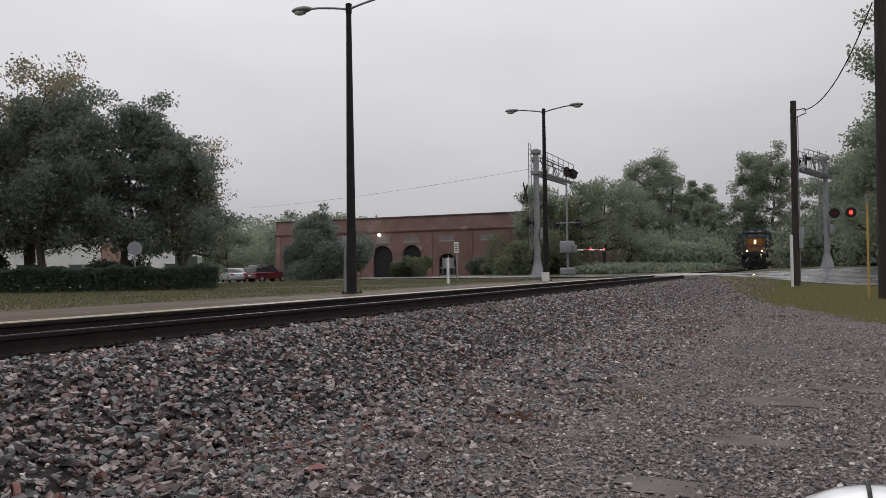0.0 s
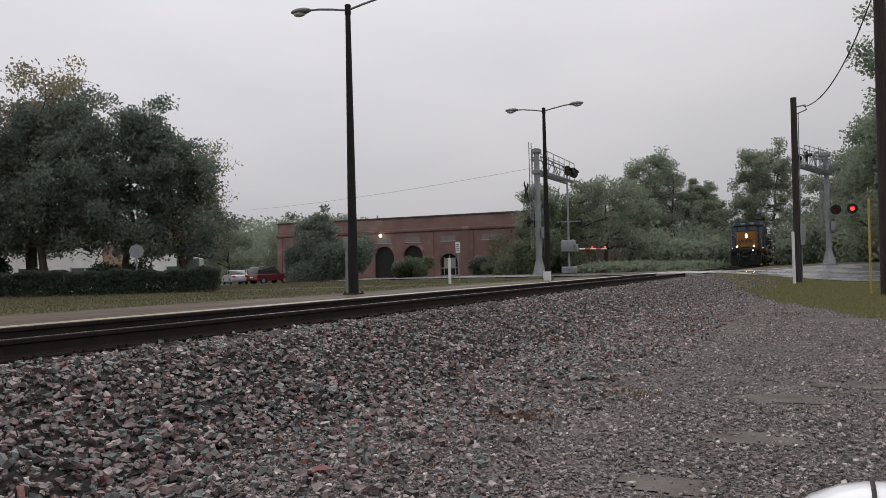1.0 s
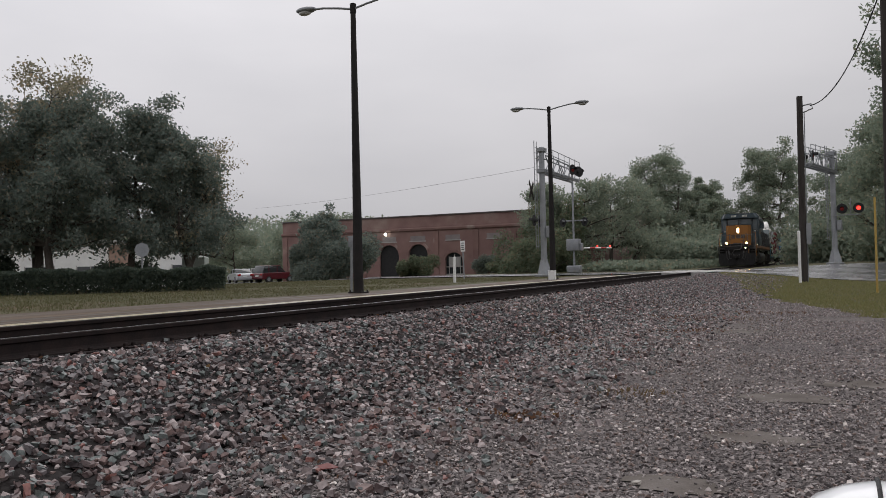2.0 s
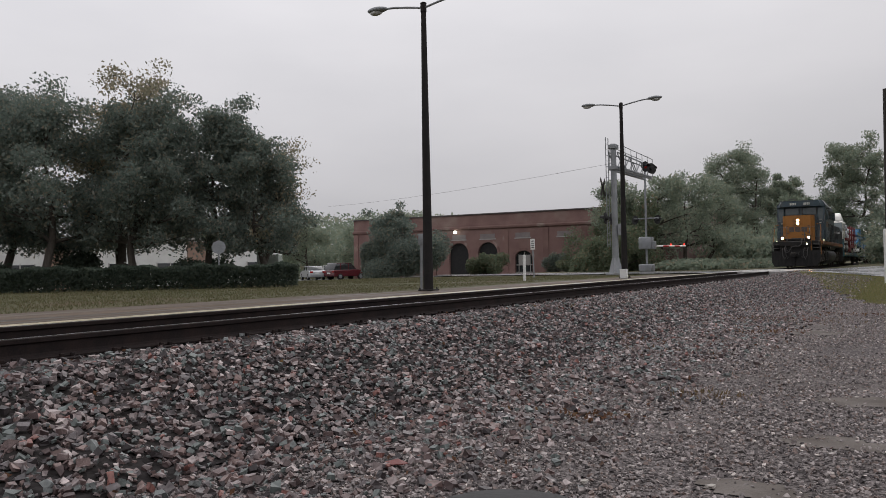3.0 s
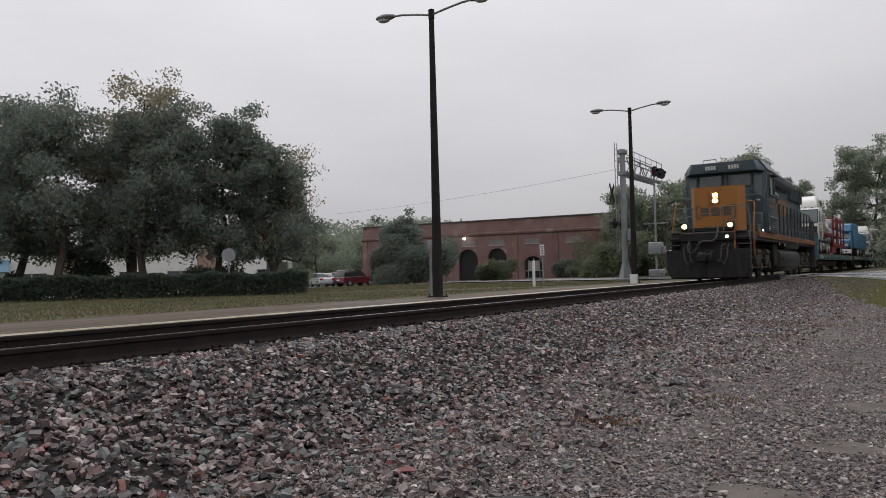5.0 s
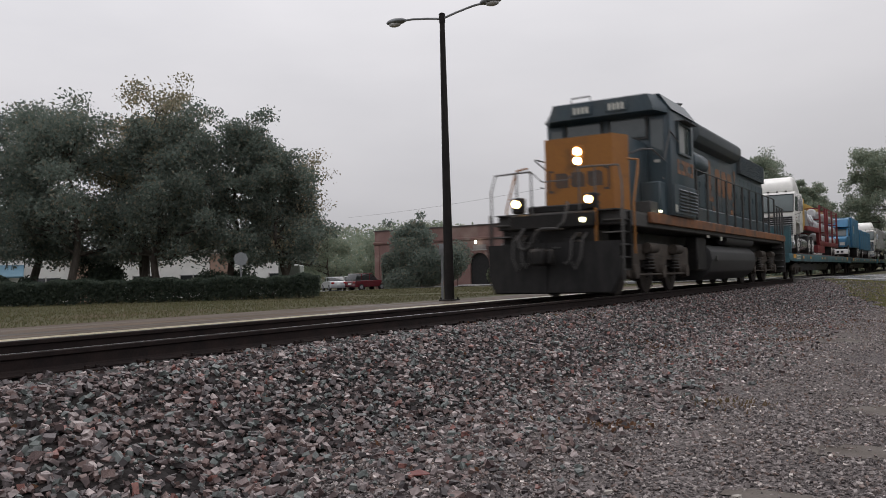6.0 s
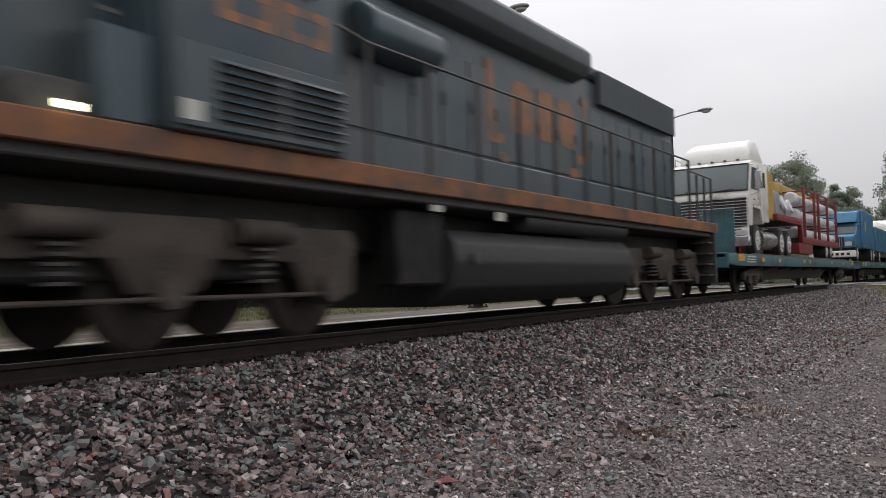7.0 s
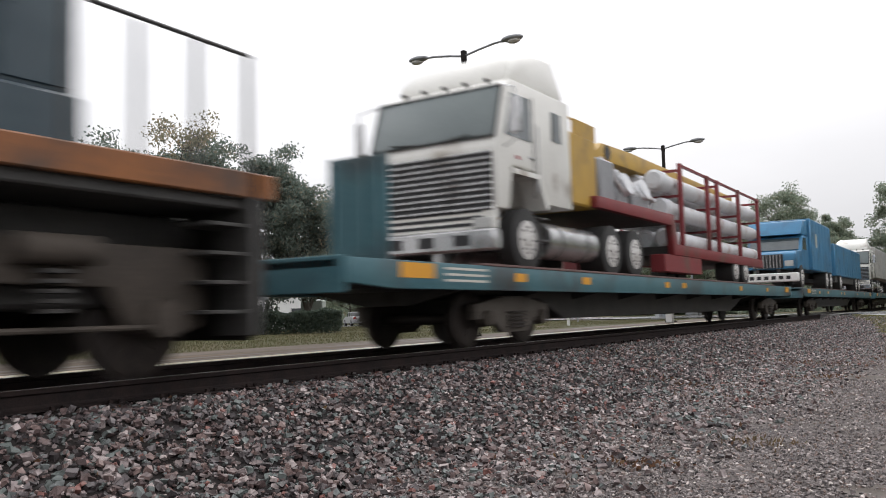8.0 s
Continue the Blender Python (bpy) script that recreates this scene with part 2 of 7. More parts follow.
LEAF_PALE = leaf_mat("thin_leaves", (0.10, 0.10, 0.075), (0.16, 0.145, 0.10), (0.22, 0.165, 0.11))
# far leaves: paler and greyer than the near ones, haze put into the colour
LEAF_HAZED = leaf_mat("haze_paled_leaves", (0.10, 0.125, 0.095), (0.14, 0.16, 0.12), (0.175, 0.16, 0.115))
LEAF_THICKET = leaf_mat("thicket_leaves", (0.06, 0.078, 0.05), (0.09, 0.105, 0.066), (0.12, 0.092, 0.06))
LEAF_HEDGE = leaf_mat("hedge_leaves", (0.024, 0.033, 0.026), (0.038, 0.049, 0.036), (0.047, 0.055, 0.040))
GRASSBLADE = leaf_mat("grass_blades", (0.074, 0.078, 0.030), (0.105, 0.100, 0.044), (0.14, 0.112, 0.062))
LAWNBLADE = leaf_mat("lawn_blades", (0.048, 0.050, 0.024), (0.064, 0.060, 0.032), (0.080, 0.064, 0.040))
MOSS = leaf_mat("hanging_moss", (0.045, 0.05, 0.04), (0.07, 0.072, 0.058), (0.09, 0.085, 0.068))
GLASS_DARK = mat("dark_glass", (0.02, 0.024, 0.026), (0.03, 0.034, 0.036), 0.06, bump=0, spec=0.8)
LAMP_GLASS = mat("lamp_lens", (0.5, 0.5, 0.48), None, 0.2, bump=0)
RED_ON = glow("red_signal_lit", (1.0, 0.03, 0.02), 4.0)
RED_OFF = mat("red_signal_lens", (0.30, 0.01, 0.01), None, 0.2, bump=0)
HEADLIGHT = glow("headlight", (1.0, 0.70, 0.34), 90.0)
DITCH = glow("ditch_light", (1.0, 0.52, 0.16), 30.0)
STEPLIGHT = glow("step_light", (1.0, 0.95, 0.6), 5.0)
WALL_LAMP = glow("wall_lamp", (0.95, 1.0, 0.85), 6.0)

# ---- building blocks ----
TX, RAILZ = -7.02, 0.64          # track centre and top of rail


def box(bm, x0, y0, z0, x1, y1, z1, bevel=0.0, seg=1):
    r = bmesh.ops.create_cube(bm, size=1.0, matrix=Matrix.LocRotScale(((x0 + x1) / 2, (y0 + y1) / 2, (z0 + z1) / 2), None, (abs(x1 - x0), abs(y1 - y0), abs(z1 - z0))))
    if bevel:
        ed = list({e for v in r["verts"] for e in v.link_edges})
        bmesh.ops.bevel(bm, geom=ed, offset=bevel, segments=seg, affect='EDGES', profile=0.5)
    return bm


def rod(bm, p0, p1, r0, r1=None, seg=10):
    p0, p1 = Vector(p0), Vector(p1)
    d = p1 - p0
    m = Matrix.Translation((p0 + p1) / 2) @ d.to_track_quat('Z', 'Y').to_matrix().to_4x4()
    bmesh.ops.create_cone(bm, cap_ends=True, segments=seg, radius1=r0, radius2=r0 if r1 is None else r1, depth=d.length, matrix=m)
    return bm


def tube(bm, pts, r, seg=8):
    """A bent pipe in one skin, drawn along its points."""
    pts = [Vector(p) for p in pts]
    rings, u = [], None
    for i, p in enumerate(pts):
        d = (pts[min(i + 1, len(pts) - 1)] - pts[max(i - 1, 0)]).normalized()
        u = d.orthogonal().normalized() if u is None else (u - d * u.dot(d)).normalized()
        w = d.cross(u)
        rings.append([bm.verts.new(p + r * (u * math.cos(6.2832 * k / seg) + w * math.sin(6.2832 * k / seg))) for k in range(seg)])
    fs = [bm.faces.new(rings[0]), bm.faces.new(rings[-1])]
    for a_, b_ in zip(rings, rings[1:]):
        fs += [bm.faces.new((a_[k], a_[(k + 1) % seg], b_[(k + 1) % seg], b_[k])) for k in range(seg)]
    bmesh.ops.recalc_face_normals(bm, faces=fs)
    return bm


def ball(bm, c, sx, sy=None, sz=None, sub=2):
    bmesh.ops.create_icosphere(bm, subdivisions=sub, radius=1.0, matrix=Matrix.LocRotScale(c, None, (sx, sy or sx, sz or sx)))
    return bm


def prism(bm, outline, axis, lo, hi, bevel=0.0):
    """An outline in the plane across the axis, drawn out from lo to hi. Outline pairs: (y, z) for x, (x, z) for y, (x, y) for z."""
    def at(p, k):
        return {'x': (k, p[0], p[1]), 'y': (p[0], k, p[1]), 'z': (p[0], p[1], k)}[axis]
    a_ = [bm.verts.new(at(p, lo)) for p in outline]
    b_ = [bm.verts.new(at(p, hi)) for p in outline]
    fs = [bm.faces.new(a_), bm.faces.new(b_[::-1])]
    for i in range(len(outline)):
        j = (i + 1) % len(outline)
        fs.append(bm.faces.new((a_[i], b_[i], b_[j], a_[j])))
    bmesh.ops.recalc_face_normals(bm, faces=fs)
    if bevel:
        bmesh.ops.bevel(bm, geom=list({e for f in fs for e in f.edges}), offset=bevel, segments=2, affect='EDGES', profile=0.5)
    return bm


def B():
    return bmesh.new()


def mesh_of(name, bm, material, smooth=False):
    me = bpy.data.meshes.new(name)
    bm.to_mesh(me)
    bm.free()
    for m in (material if isinstance(material, (list, tuple)) else [material]):
        me.materials.append(m)
    if smooth:
        me.polygons.foreach_set("use_smooth", [True] * len(me.polygons))
        me.set_sharp_from_angle(angle=radians(38))
    return me


def part(name, bm, material, parent, label="", smooth=True):
    ob = new(name, mesh_of(name, bm, material, smooth))
    ob.parent = parent
    return tagged(ob, label)


def piece(name, me, parent, m):
    ob = new(name, me)
    ob.parent = parent
    ob.matrix_basis = m
    return ob


def single(name, bm, material, label, category, kind="", group="", m=None, smooth=True):
    ob = new(name, mesh_of(name, bm, material, smooth))
    if m is not None:
        ob.matrix_basis = m
    return tagged(ob, label, category, group, kind)


def thing(name, label, category, m=None, group="", kind=""):
    ob = new(name)
    ob.empty_display_size = 0.2
    if m is not None:
        ob.matrix_basis = m
    return tagged(ob, label, category, group, kind)


def raw(name, verts, faces, material, smooth=False):
    me = bpy.data.meshes.new(name)
    me.from_pydata(verts, [], faces)
    me.materials.append(material)
    me.polygons.foreach_set("use_smooth", [smooth] * len(me.polygons))
    return me


def soup(name, verts, tris, material):
    """A mesh from arrays: verts (n, 3), tris (m, 3)."""
    me = bpy.data.meshes.new(name)
    me.vertices.add(len(verts))
    me.vertices.foreach_set("co", np.asarray(verts, dtype=np.float32).ravel())
    k = tris.shape[1]
    me.loops.add(len(tris) * k)
    me.loops.foreach_set("vertex_index", np.asarray(tris, dtype=np.int32).ravel())
    me.polygons.add(len(tris))
    me.polygons.foreach_set("loop_start", np.arange(0, len(tris) * k, k, dtype=np.int32))
    me.polygons.foreach_set("loop_total", np.full(len(tris), k, dtype=np.int32))
    me.polygons.foreach_set("use_smooth", np.zeros(len(tris), dtype=bool))
    me.materials.append(material)
    me.update(calc_edges=True)
    return me


def ss(a_, b_, x):
    k = min(1.0, max(0.0, (x - a_) / (b_ - a_)))
    return k * k * (3 - 2 * k)


ROAD0, ROAD1 = 42.5, 53.0


def ground_z(x, y):
    """Height of the natural ground: a gravel lot, a level lawn beyond the platform, banks up to the crossing road."""
    if x > TX + 1.5:
        k = ss(-5.5, 2.5, x)
        near, far = 0.60 * (1 - k) + 0.05 * k, 0.60 * (1 - k) + 0.85 * k
        if y < ROAD0:
            z = near * ss(ROAD0 - 16, ROAD0, y)
        elif y < ROAD1:
            z = near + (far - near) * (y - ROAD0) / (ROAD1 - ROAD0)
        else:
            z = far
    elif x > TX - 1.7:
        z = 0.30 if not ROAD0 < y < ROAD1 else 0.52
    else:
        z = 0.56 - 0.75 * ss(24, 54, -x)
    return z + 0.02 * noise.noise((x * 0.6, y * 0.6, 0)) * (0 if ROAD0 - 1 < y < ROAD1 + 1 else 1)


def steps(*spans):
    out = []
    for a_, b_, d in spans:
        out += list(np.arange(a_, b_ - 1e-6, d))
    return out + [spans[-1][1]]


def sheet(name, xs, ys, zf, material, keep=None):
    idx, vs, fs = {}, [], []
    for i, x in enumerate(xs):
        for j, y in enumerate(ys):
            idx[i, j] = len(vs)
            vs.append((x, y, zf(x, y)))
    for i in range(len(xs) - 1):
        for j in range(len(ys) - 1):
            if keep is None or keep((xs[i] + xs[i + 1]) / 2, (ys[j] + ys[j + 1]) / 2):
                fs.append((idx[i, j], idx[i + 1, j], idx[i + 1, j + 1], idx[i, j + 1]))
    me = raw(name, vs, fs, material, True)
    bm = bmesh.new()
    bm.from_mesh(me)
    bmesh.ops.delete(bm, geom=[v for v in bm.verts if not v.link_faces], context='VERTS')
    bm.to_mesh(me)
    bm.free()
    return new(name, me)


# ---- ground, road, platform, track ----
def lawn_edge(y):
    """The ragged line along which the grass beside the road meets the gravel lot."""
    pts = [(8, 12.0), (13, 4.5), (17.5, 1.5), (24.3, -0.5), (33, -2.3), (42.5, -4.3)]
    for (y0, x0), (y1, x1) in zip(pts, pts[1:]):
        if y <= y1:
            return x0 + (x1 - x0) * max(0.0, (y - y0)) / (y1 - y0) + 0.8 * noise.noise((y * 0.8, 3, 0)) + 0.25 * noise.noise((y * 4, 9, 0))
    return -4.3


ground = sheet("ground", steps((-900, -100, 50), (-100, -20, 4), (-20, 10, 0.7), (10, 60, 5), (60, 900, 60)),
               steps((-600, -60, 60), (-60, -10, 5), (-10, 60, 1.0), (60, 140, 5), (140, 1500, 80)), lambda x, y: ground_z(x, y) - (0.01 if x < -5.5 or y > 42 or y < -36 or x > lawn_edge(y) + 0.8 else 0.08), GRASS)
tagged(ground, "short damp grass and bare soil", "ground", kind="structure")


gravel = sheet("gravel_lot", steps((-5.0, 6, 0.22), (6, 40, 3)), steps((-40, 0, 4), (0, 42.5, 0.35)),
               lambda x, y: ground_z(x, y) + 0.012 * noise.noise((x * 1.7, y * 1.7, 5)), GRAVEL, lambda x, y: x < lawn_edge(y))
tagged(gravel, "grey gravel lot, muddy and wet in patches", "gravel", kind="structure")

road = sheet("road", steps((-120, -20, 6), (-20, TX - 1.55, 1.0)) [:-1] + [TX - 1.6], [ROAD0 + 0.15, 46, 49.5, ROAD1 - 0.15], lambda x, y: max(ground_z(x, y) + 0.03, 0.60) if x > -28 else ground_z(x, y) + 0.03, ASPHALT)
tagged(road, "wet grey asphalt road up to the level crossing", "road", kind="structure")
road_e = sheet("road", steps((TX + 1.6, 10, 0.8), (10, 130, 8)), [ROAD0 + 0.15, 46, 49.5, ROAD1 - 0.15], lambda x, y: ground_z(x, y) + 0.03, ASPHALT)
tagged(road_e, "wet grey asphalt road beyond the level crossing", "road", kind="structure")

platform = new("platform")
tagged(platform, "low wet station platform with a cream edge strip", "platform", kind="structure")
bm = B()
box(bm, TX - 3.75, -30, 0.2, TX - 1.96, ROAD0 - 3, 0.578, 0.01)
part("paving", bm, WALKWAY, platform, "wet dark paving")
for k in range(73):
    bm = B()
    box(bm, TX - 1.957, -30 + k + 0.004, 0.2, TX - 1.62, -30 + k + 0.996, 0.583, 0.012)
    part("edge_slab", bm, CREAM, platform)

bm = B()
prism(bm, [(TX - 3.76, -30), (TX - 3.76, 14.5), (TX - 4.1, 15.8), (TX - 4.5, 13.5), (TX - 4.7, 8), (TX - 4.8, -30)], 'z', 0.3, 0.572)
part("muddy_path", bm, mat("wet_muddy_path", (0.12, 0.093, 0.072), (0.07, 0.055, 0.043), 0.5, rough2=0.9, spec=0.12, scale=0.9, fine=30, bump=0.2, stretch=(1, 0.2, 1)), platform, "wet muddy paving strip")

# ballast bed in two lengths, on both sides of the crossing


def ballast_z(x, y):
    o = abs(x - TX)
    top = 0.43
    z = top if o < 1.75 else top - (o - 1.75) * 0.245
    if x < TX:
        z = max(z, 0.40)
    return z + 0.028 * noise.noise((x * 2.2, y * 2.2, 1)) + 0.02 * noise.noise((x * 9, y * 9, 2))


bed = new("ballast_bed")
tagged(bed, "sloping bed of grey and reddish crushed stone under the rails", "ballast", kind="structure")
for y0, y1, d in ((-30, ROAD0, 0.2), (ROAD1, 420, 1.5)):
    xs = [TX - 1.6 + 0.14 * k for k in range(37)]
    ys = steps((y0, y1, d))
    ob = sheet("bed", xs, ys, lambda x, y: max(ballast_z(x, y), ground_z(x, y) - 0.05), BED_SHADED)
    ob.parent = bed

# rails with foot, web and head
track = new("railway_track")
tagged(track, "steel rails spiked to dark wooden ties", "track", kind="structure")
for sx in (-1, 1):
    c = TX + sx * 0.754
    prof = [(-0.076, 0), (0.076, 0), (0.076, 0.012), (0.02, 0.03), (0.009, 0.05), (0.009, 0.128), (0.035, 0.142), (0.037, 0.175), (0.030, 0.1815),
            (-0.030, 0.1815), (-0.037, 0.175), (-0.035, 0.142), (-0.009, 0.128), (-0.009, 0.05), (-0.02, 0.03), (-0.076, 0.012)]
    bm = B()
    prism(bm, [(c + p, RAILZ - 0.1855 + q) for p, q in prof], 'y', -40, 420)
    part("rail", bm, RUST, track, smooth=False)
    bm = B()
    box(bm, c - 0.024, -40, RAILZ - 0.0045, c + 0.024, 420, RAILZ - 0.0015)
    part("running_surface", bm, RAILHEAD, track, "rail top polished by wheels")
bm = B()
box(bm, -1.3, -0.115, -0.09, 1.3, 0.115, 0.09, 0.012)
tie_mesh = mesh_of("tie", bm, TIEWOOD)
bm = B()
box(bm, -0.18, -0.09, 0, 0.18, 0.09, 0.016, 0.004)
for sx in (-1, 1):
    for sy in (-0.05, 0.05):
        box(bm, sx * 0.10 - 0.018, sy - 0.018, 0.01, sx * 0.10 + 0.018, sy + 0.018, 0.05, 0.005)
plate_mesh = mesh_of("tie_plate", bm, RUST)
yy, count = -6.0, 0
while yy < 120:
    if not ROAD0 - 0.3 < yy < ROAD1 + 0.3:
        piece("tie", tie_mesh, track, pose(TX + random.uniform(-0.05, 0.05), yy, 0.35 + random.uniform(-0.004, 0.004), 0, 0, random.uniform(-1, 1)))
        if yy < 32:
            for sx in (-1, 1):
                piece("tie_plate", plate_mesh, track, pose(TX + sx * 0.754, yy, 0.4405))
    yy += 0.52
# crossing panels between and beside the rails
crossing = new("level_crossing")
tagged(crossing, "concrete panels of the level crossing between the rails", "crossing", kind="structure")
for k in range(4):
    y0 = ROAD0 + 0.15 + k * 2.55
    for x0, x1 in ((-0.66, 0.66), (0.80, 1.6), (-1.6, -0.80)):
        bm = B()
        box(bm, TX + x0, y0, 0.42, TX + x1, y0 + 2.53, RAILZ - 0.008, 0.012)
        part("panel", bm, CONCRETE, crossing)

# ---- loose stones ----


def stone_shapes(n, seed):
    rg = np.random.RandomState(seed)
    v0 = np.array([(x, y, z) for x in (-1, 1) for y in (-1, 1) for z in (-1, 1)]) * 0.62
    fs = np.array([(0, 1, 3), (0, 3, 2), (4, 6, 7), (4, 7, 5), (0, 4, 5), (0, 5, 1), (2, 3, 7), (2, 7, 6), (0, 2, 6), (0, 6, 4), (1, 5, 7), (1, 7, 3)])
    out = []
    for _ in range(n):
        v = v0 * rg.uniform(0.45, 1.3, (8, 3)) * np.array([1.0, rg.uniform(0.6, 0.95), rg.uniform(0.38, 0.72)])
        out.append(v)
    return out, fs


def scatter(name, places, size0, size1, material, seed, flat=1.0, tilt=0.45):
    """Many stones in one mesh: places (n, 3), each turned and sized by chance."""
    rg = np.random.RandomState(seed)
    shapes, fs = stone_shapes(24, seed)
    n = len(places)
    kind = rg.randint(0, 24, n)
    base = np.array(shapes)[kind] * (1, 1, flat)
    s = (size0 + (size1 - size0) * rg.rand(n) ** 1.7)[:, None, None]
    a1, a2, a3 = rg.rand(n) * 6.283, rg.normal(0, tilt, n), rg.normal(0, tilt, n)
    x, y, z = base[..., 0], base[..., 1], base[..., 2]
    y, z = y * np.cos(a2)[:, None] - z * np.sin(a2)[:, None], y * np.sin(a2)[:, None] + z * np.cos(a2)[:, None]
    x, z = x * np.cos(a3)[:, None] - z * np.sin(a3)[:, None], x * np.sin(a3)[:, None] + z * np.cos(a3)[:, None]
    x, y = x * np.cos(a1)[:, None] - y * np.sin(a1)[:, None], x * np.sin(a1)[:, None] + y * np.cos(a1)[:, None]
    v = np.stack([x, y, z], -1) * s * 0.5 + np.asarray(places)[:, None, :]
    f = (fs[None] + (np.arange(n) * 8)[:, None, None]).reshape(-1, 3)
    return soup(name, v.reshape(-1, 3), f, material)


def bed_z(x, y):
    return max(ballast_z(x, y), ground_z(x, y))


rg = np.random.RandomState(7)
pl = []
while len(pl) < 66000:
    y = -3.5 + 44 * rg.rand() ** 1.8
    x = TX + 0.95 + 4.6 * rg.rand()
    if x > TX + 3.3 and rg.rand() < (x - TX - 3.3) / 2.3:
        continue
    if x < TX + 1.35 and (y % 0.52) < 0.26 and rg.rand() < 0.8:
        continue
    pl.append((x, y, bed_z(x, y) - 0.004 + 0.034 * rg.rand() ** 1.5))
ob = new("loose_stone", scatter("loose_stone", pl, 0.036, 0.104, STONES, 11))
tagged(ob, "loose crushed stones of the ballast shoulder", kind="stuff")
ob.parent = bed
pl = []
for _ in range(7000):
    y = 2 + 40 * rg.rand() ** 1.5
    x = TX + rg.uniform(-1.6, 0.95)
    pl.append((x, y, 0.43 + 0.02 * rg.rand()))
ob = new("crib_stone", scatter("crib_stone", pl, 0.035, 0.07, STONES, 12))
tagged(ob, "crushed stones between the ties", kind="stuff")
ob.parent = bed
shapes, sf = stone_shapes(10, 3)
stone_meshes = [raw("stone", [tuple(0.5 * q) for q in v], [tuple(int(k) for k in f) for f in sf], STONES) for v in shapes]
for k in range(290):
    y = rg.uniform(2.0, 7.0)
    x = TX + rg.uniform(1.5, 4.2)
    s = rg.uniform(0.06, 0.115)
    piece("stone", stone_meshes[k % 10], bed, pose(x, y, bed_z(x, y) + 0.028, rg.uniform(-25, 25), rg.uniform(-25, 25), rg.uniform(0, 360)) @ Matrix.Diagonal((s, s, s, 1)))
# bare, smooth patches of wet mud in the lot
MUD = mat("wet_mud", (0.128, 0.109, 0.096), (0.086, 0.073, 0.064), 0.6, rough2=0.9, spec=0.15, scale=3, fine=70, bump=0.35, dist=0.006)
MUDS = ((-0.30, 7.45, 0.42, 0.26), (-0.72, 4.35, 0.26, 0.17), (-0.45, 5.65, 0.36, 0.18), (0.55, 8.4, 0.6, 0.26), (-1.3, 14.1, 0.5, 0.45), (1.0, 6.4, 0.5, 0.28))


def mud_reach(x, y):
    """Below 1 inside a patch of mud; the outline is frayed."""
    return min(math.hypot((x - a_) / c_, (y - b_) / d_) for a_, b_, c_, d_ in MUDS) + 0.45 * noise.noise((x * 2.6, y * 2.6, 4)) + 0.15 * noise.noise((x * 9, y * 9, 4))


mud = sheet("mud_patch", steps((-2.4, 1.9, 0.06)), steps((3.9, 15.4, 0.06)), lambda x, y: ground_z(x, y) + 0.012 * noise.noise((x * 1.7, y * 1.7, 5)) + 0.006, MUD, lambda x, y: mud_reach(x, y) < 1)
mud.parent = gravel
tagged(mud, "smooth wet grey-brown mud")
pl = []
while len(pl) < 165000:
    y = 0.8 + 25 * rg.rand() ** 2.1
    x = rg.uniform(-4.6, 3.0)
    if x > lawn_edge(y) - 0.1 or noise.noise((x * 0.55, y * 0.55, 8)) > 0.14 + 0.4 * rg.rand():
        continue
    if -2.4 < x < 1.9 and 3.9 < y < 15.4 and mud_reach(x, y) < 1.15 * rg.rand() ** 0.45:
        continue
    pl.append((x, y, ground_z(x, y) + 0.002 + 0.008 * rg.rand()))
ob = new("pebble", scatter("pebble", pl, 0.012, 0.052, PEBBLES, 13, 0.85, 0.5))
tagged(ob, "small grey stones lying on the lot", kind="stuff")
ob.parent = gravel
PALESTONE = mat("pale_limestone", (0.42, 0.39, 0.35), (0.30, 0.27, 0.24), 0.7, scale=2, fine=14, bump=0.4)
for x, y, s, m_, label in ((-1.65, 6.19, 0.075, BLACK, "dark wet clod lying on the pale gravel"), (-3.25, 10.89, 0.09, PALESTONE, "pale broken stone lying on the gravel"), (-1.53, 4.10, 0.085, PALESTONE, "pale flat stone lying on the gravel"), (-3.27, 5.73, 0.08, PALESTONE, "pale flat stone lying on the gravel"), (-0.93, 4.30, 0.075, PALESTONE, "pale flat stone lying on the gravel")):
    t = thing("stone", label, "stone", pose(x, y, bed_z(x, y) + 0.22 * s, 8, -6, 40 * x) @ Matrix.Diagonal((s, 0.8 * s, 0.5 * s, 1)))
    o = new("body", raw("stone", [tuple(0.5 * q) for q in shapes[int(10 * s * 7) % 10]], [tuple(int(k) for k in f) for f in sf], m_))
    o.parent = t
vs = [(-0.06, -0.03, 0), (0.05, -0.04, 0.012), (0.07, 0.03, 0.0), (0.0, 0.05, 0.02), (-0.07, 0.02, 0.008)]
ob = new("paper_scrap", raw("paper_scrap", vs + [(p[0], p[1], p[2] + 0.004) for p in vs], [(4, 3, 2, 1, 0), (5, 6, 7, 8, 9)] + [(i, (i + 1) % 5, 5 + (i + 1) % 5, 5 + i) for i in range(5)], mat("red_paper", (0.16, 0.035, 0.03), None, 0.6)))
ob.matrix_basis = pose(-2.59, 3.93, 0.03, 0, 0, 20)
tagged(ob, "crumpled wet red paper scrap on the gravel", "litter")
LEAFLITTER = leaf_mat("fallen_leaves", (0.05, 0.028, 0.018), (0.08, 0.042, 0.025), (0.10, 0.065, 0.03))

# ---- plants ----


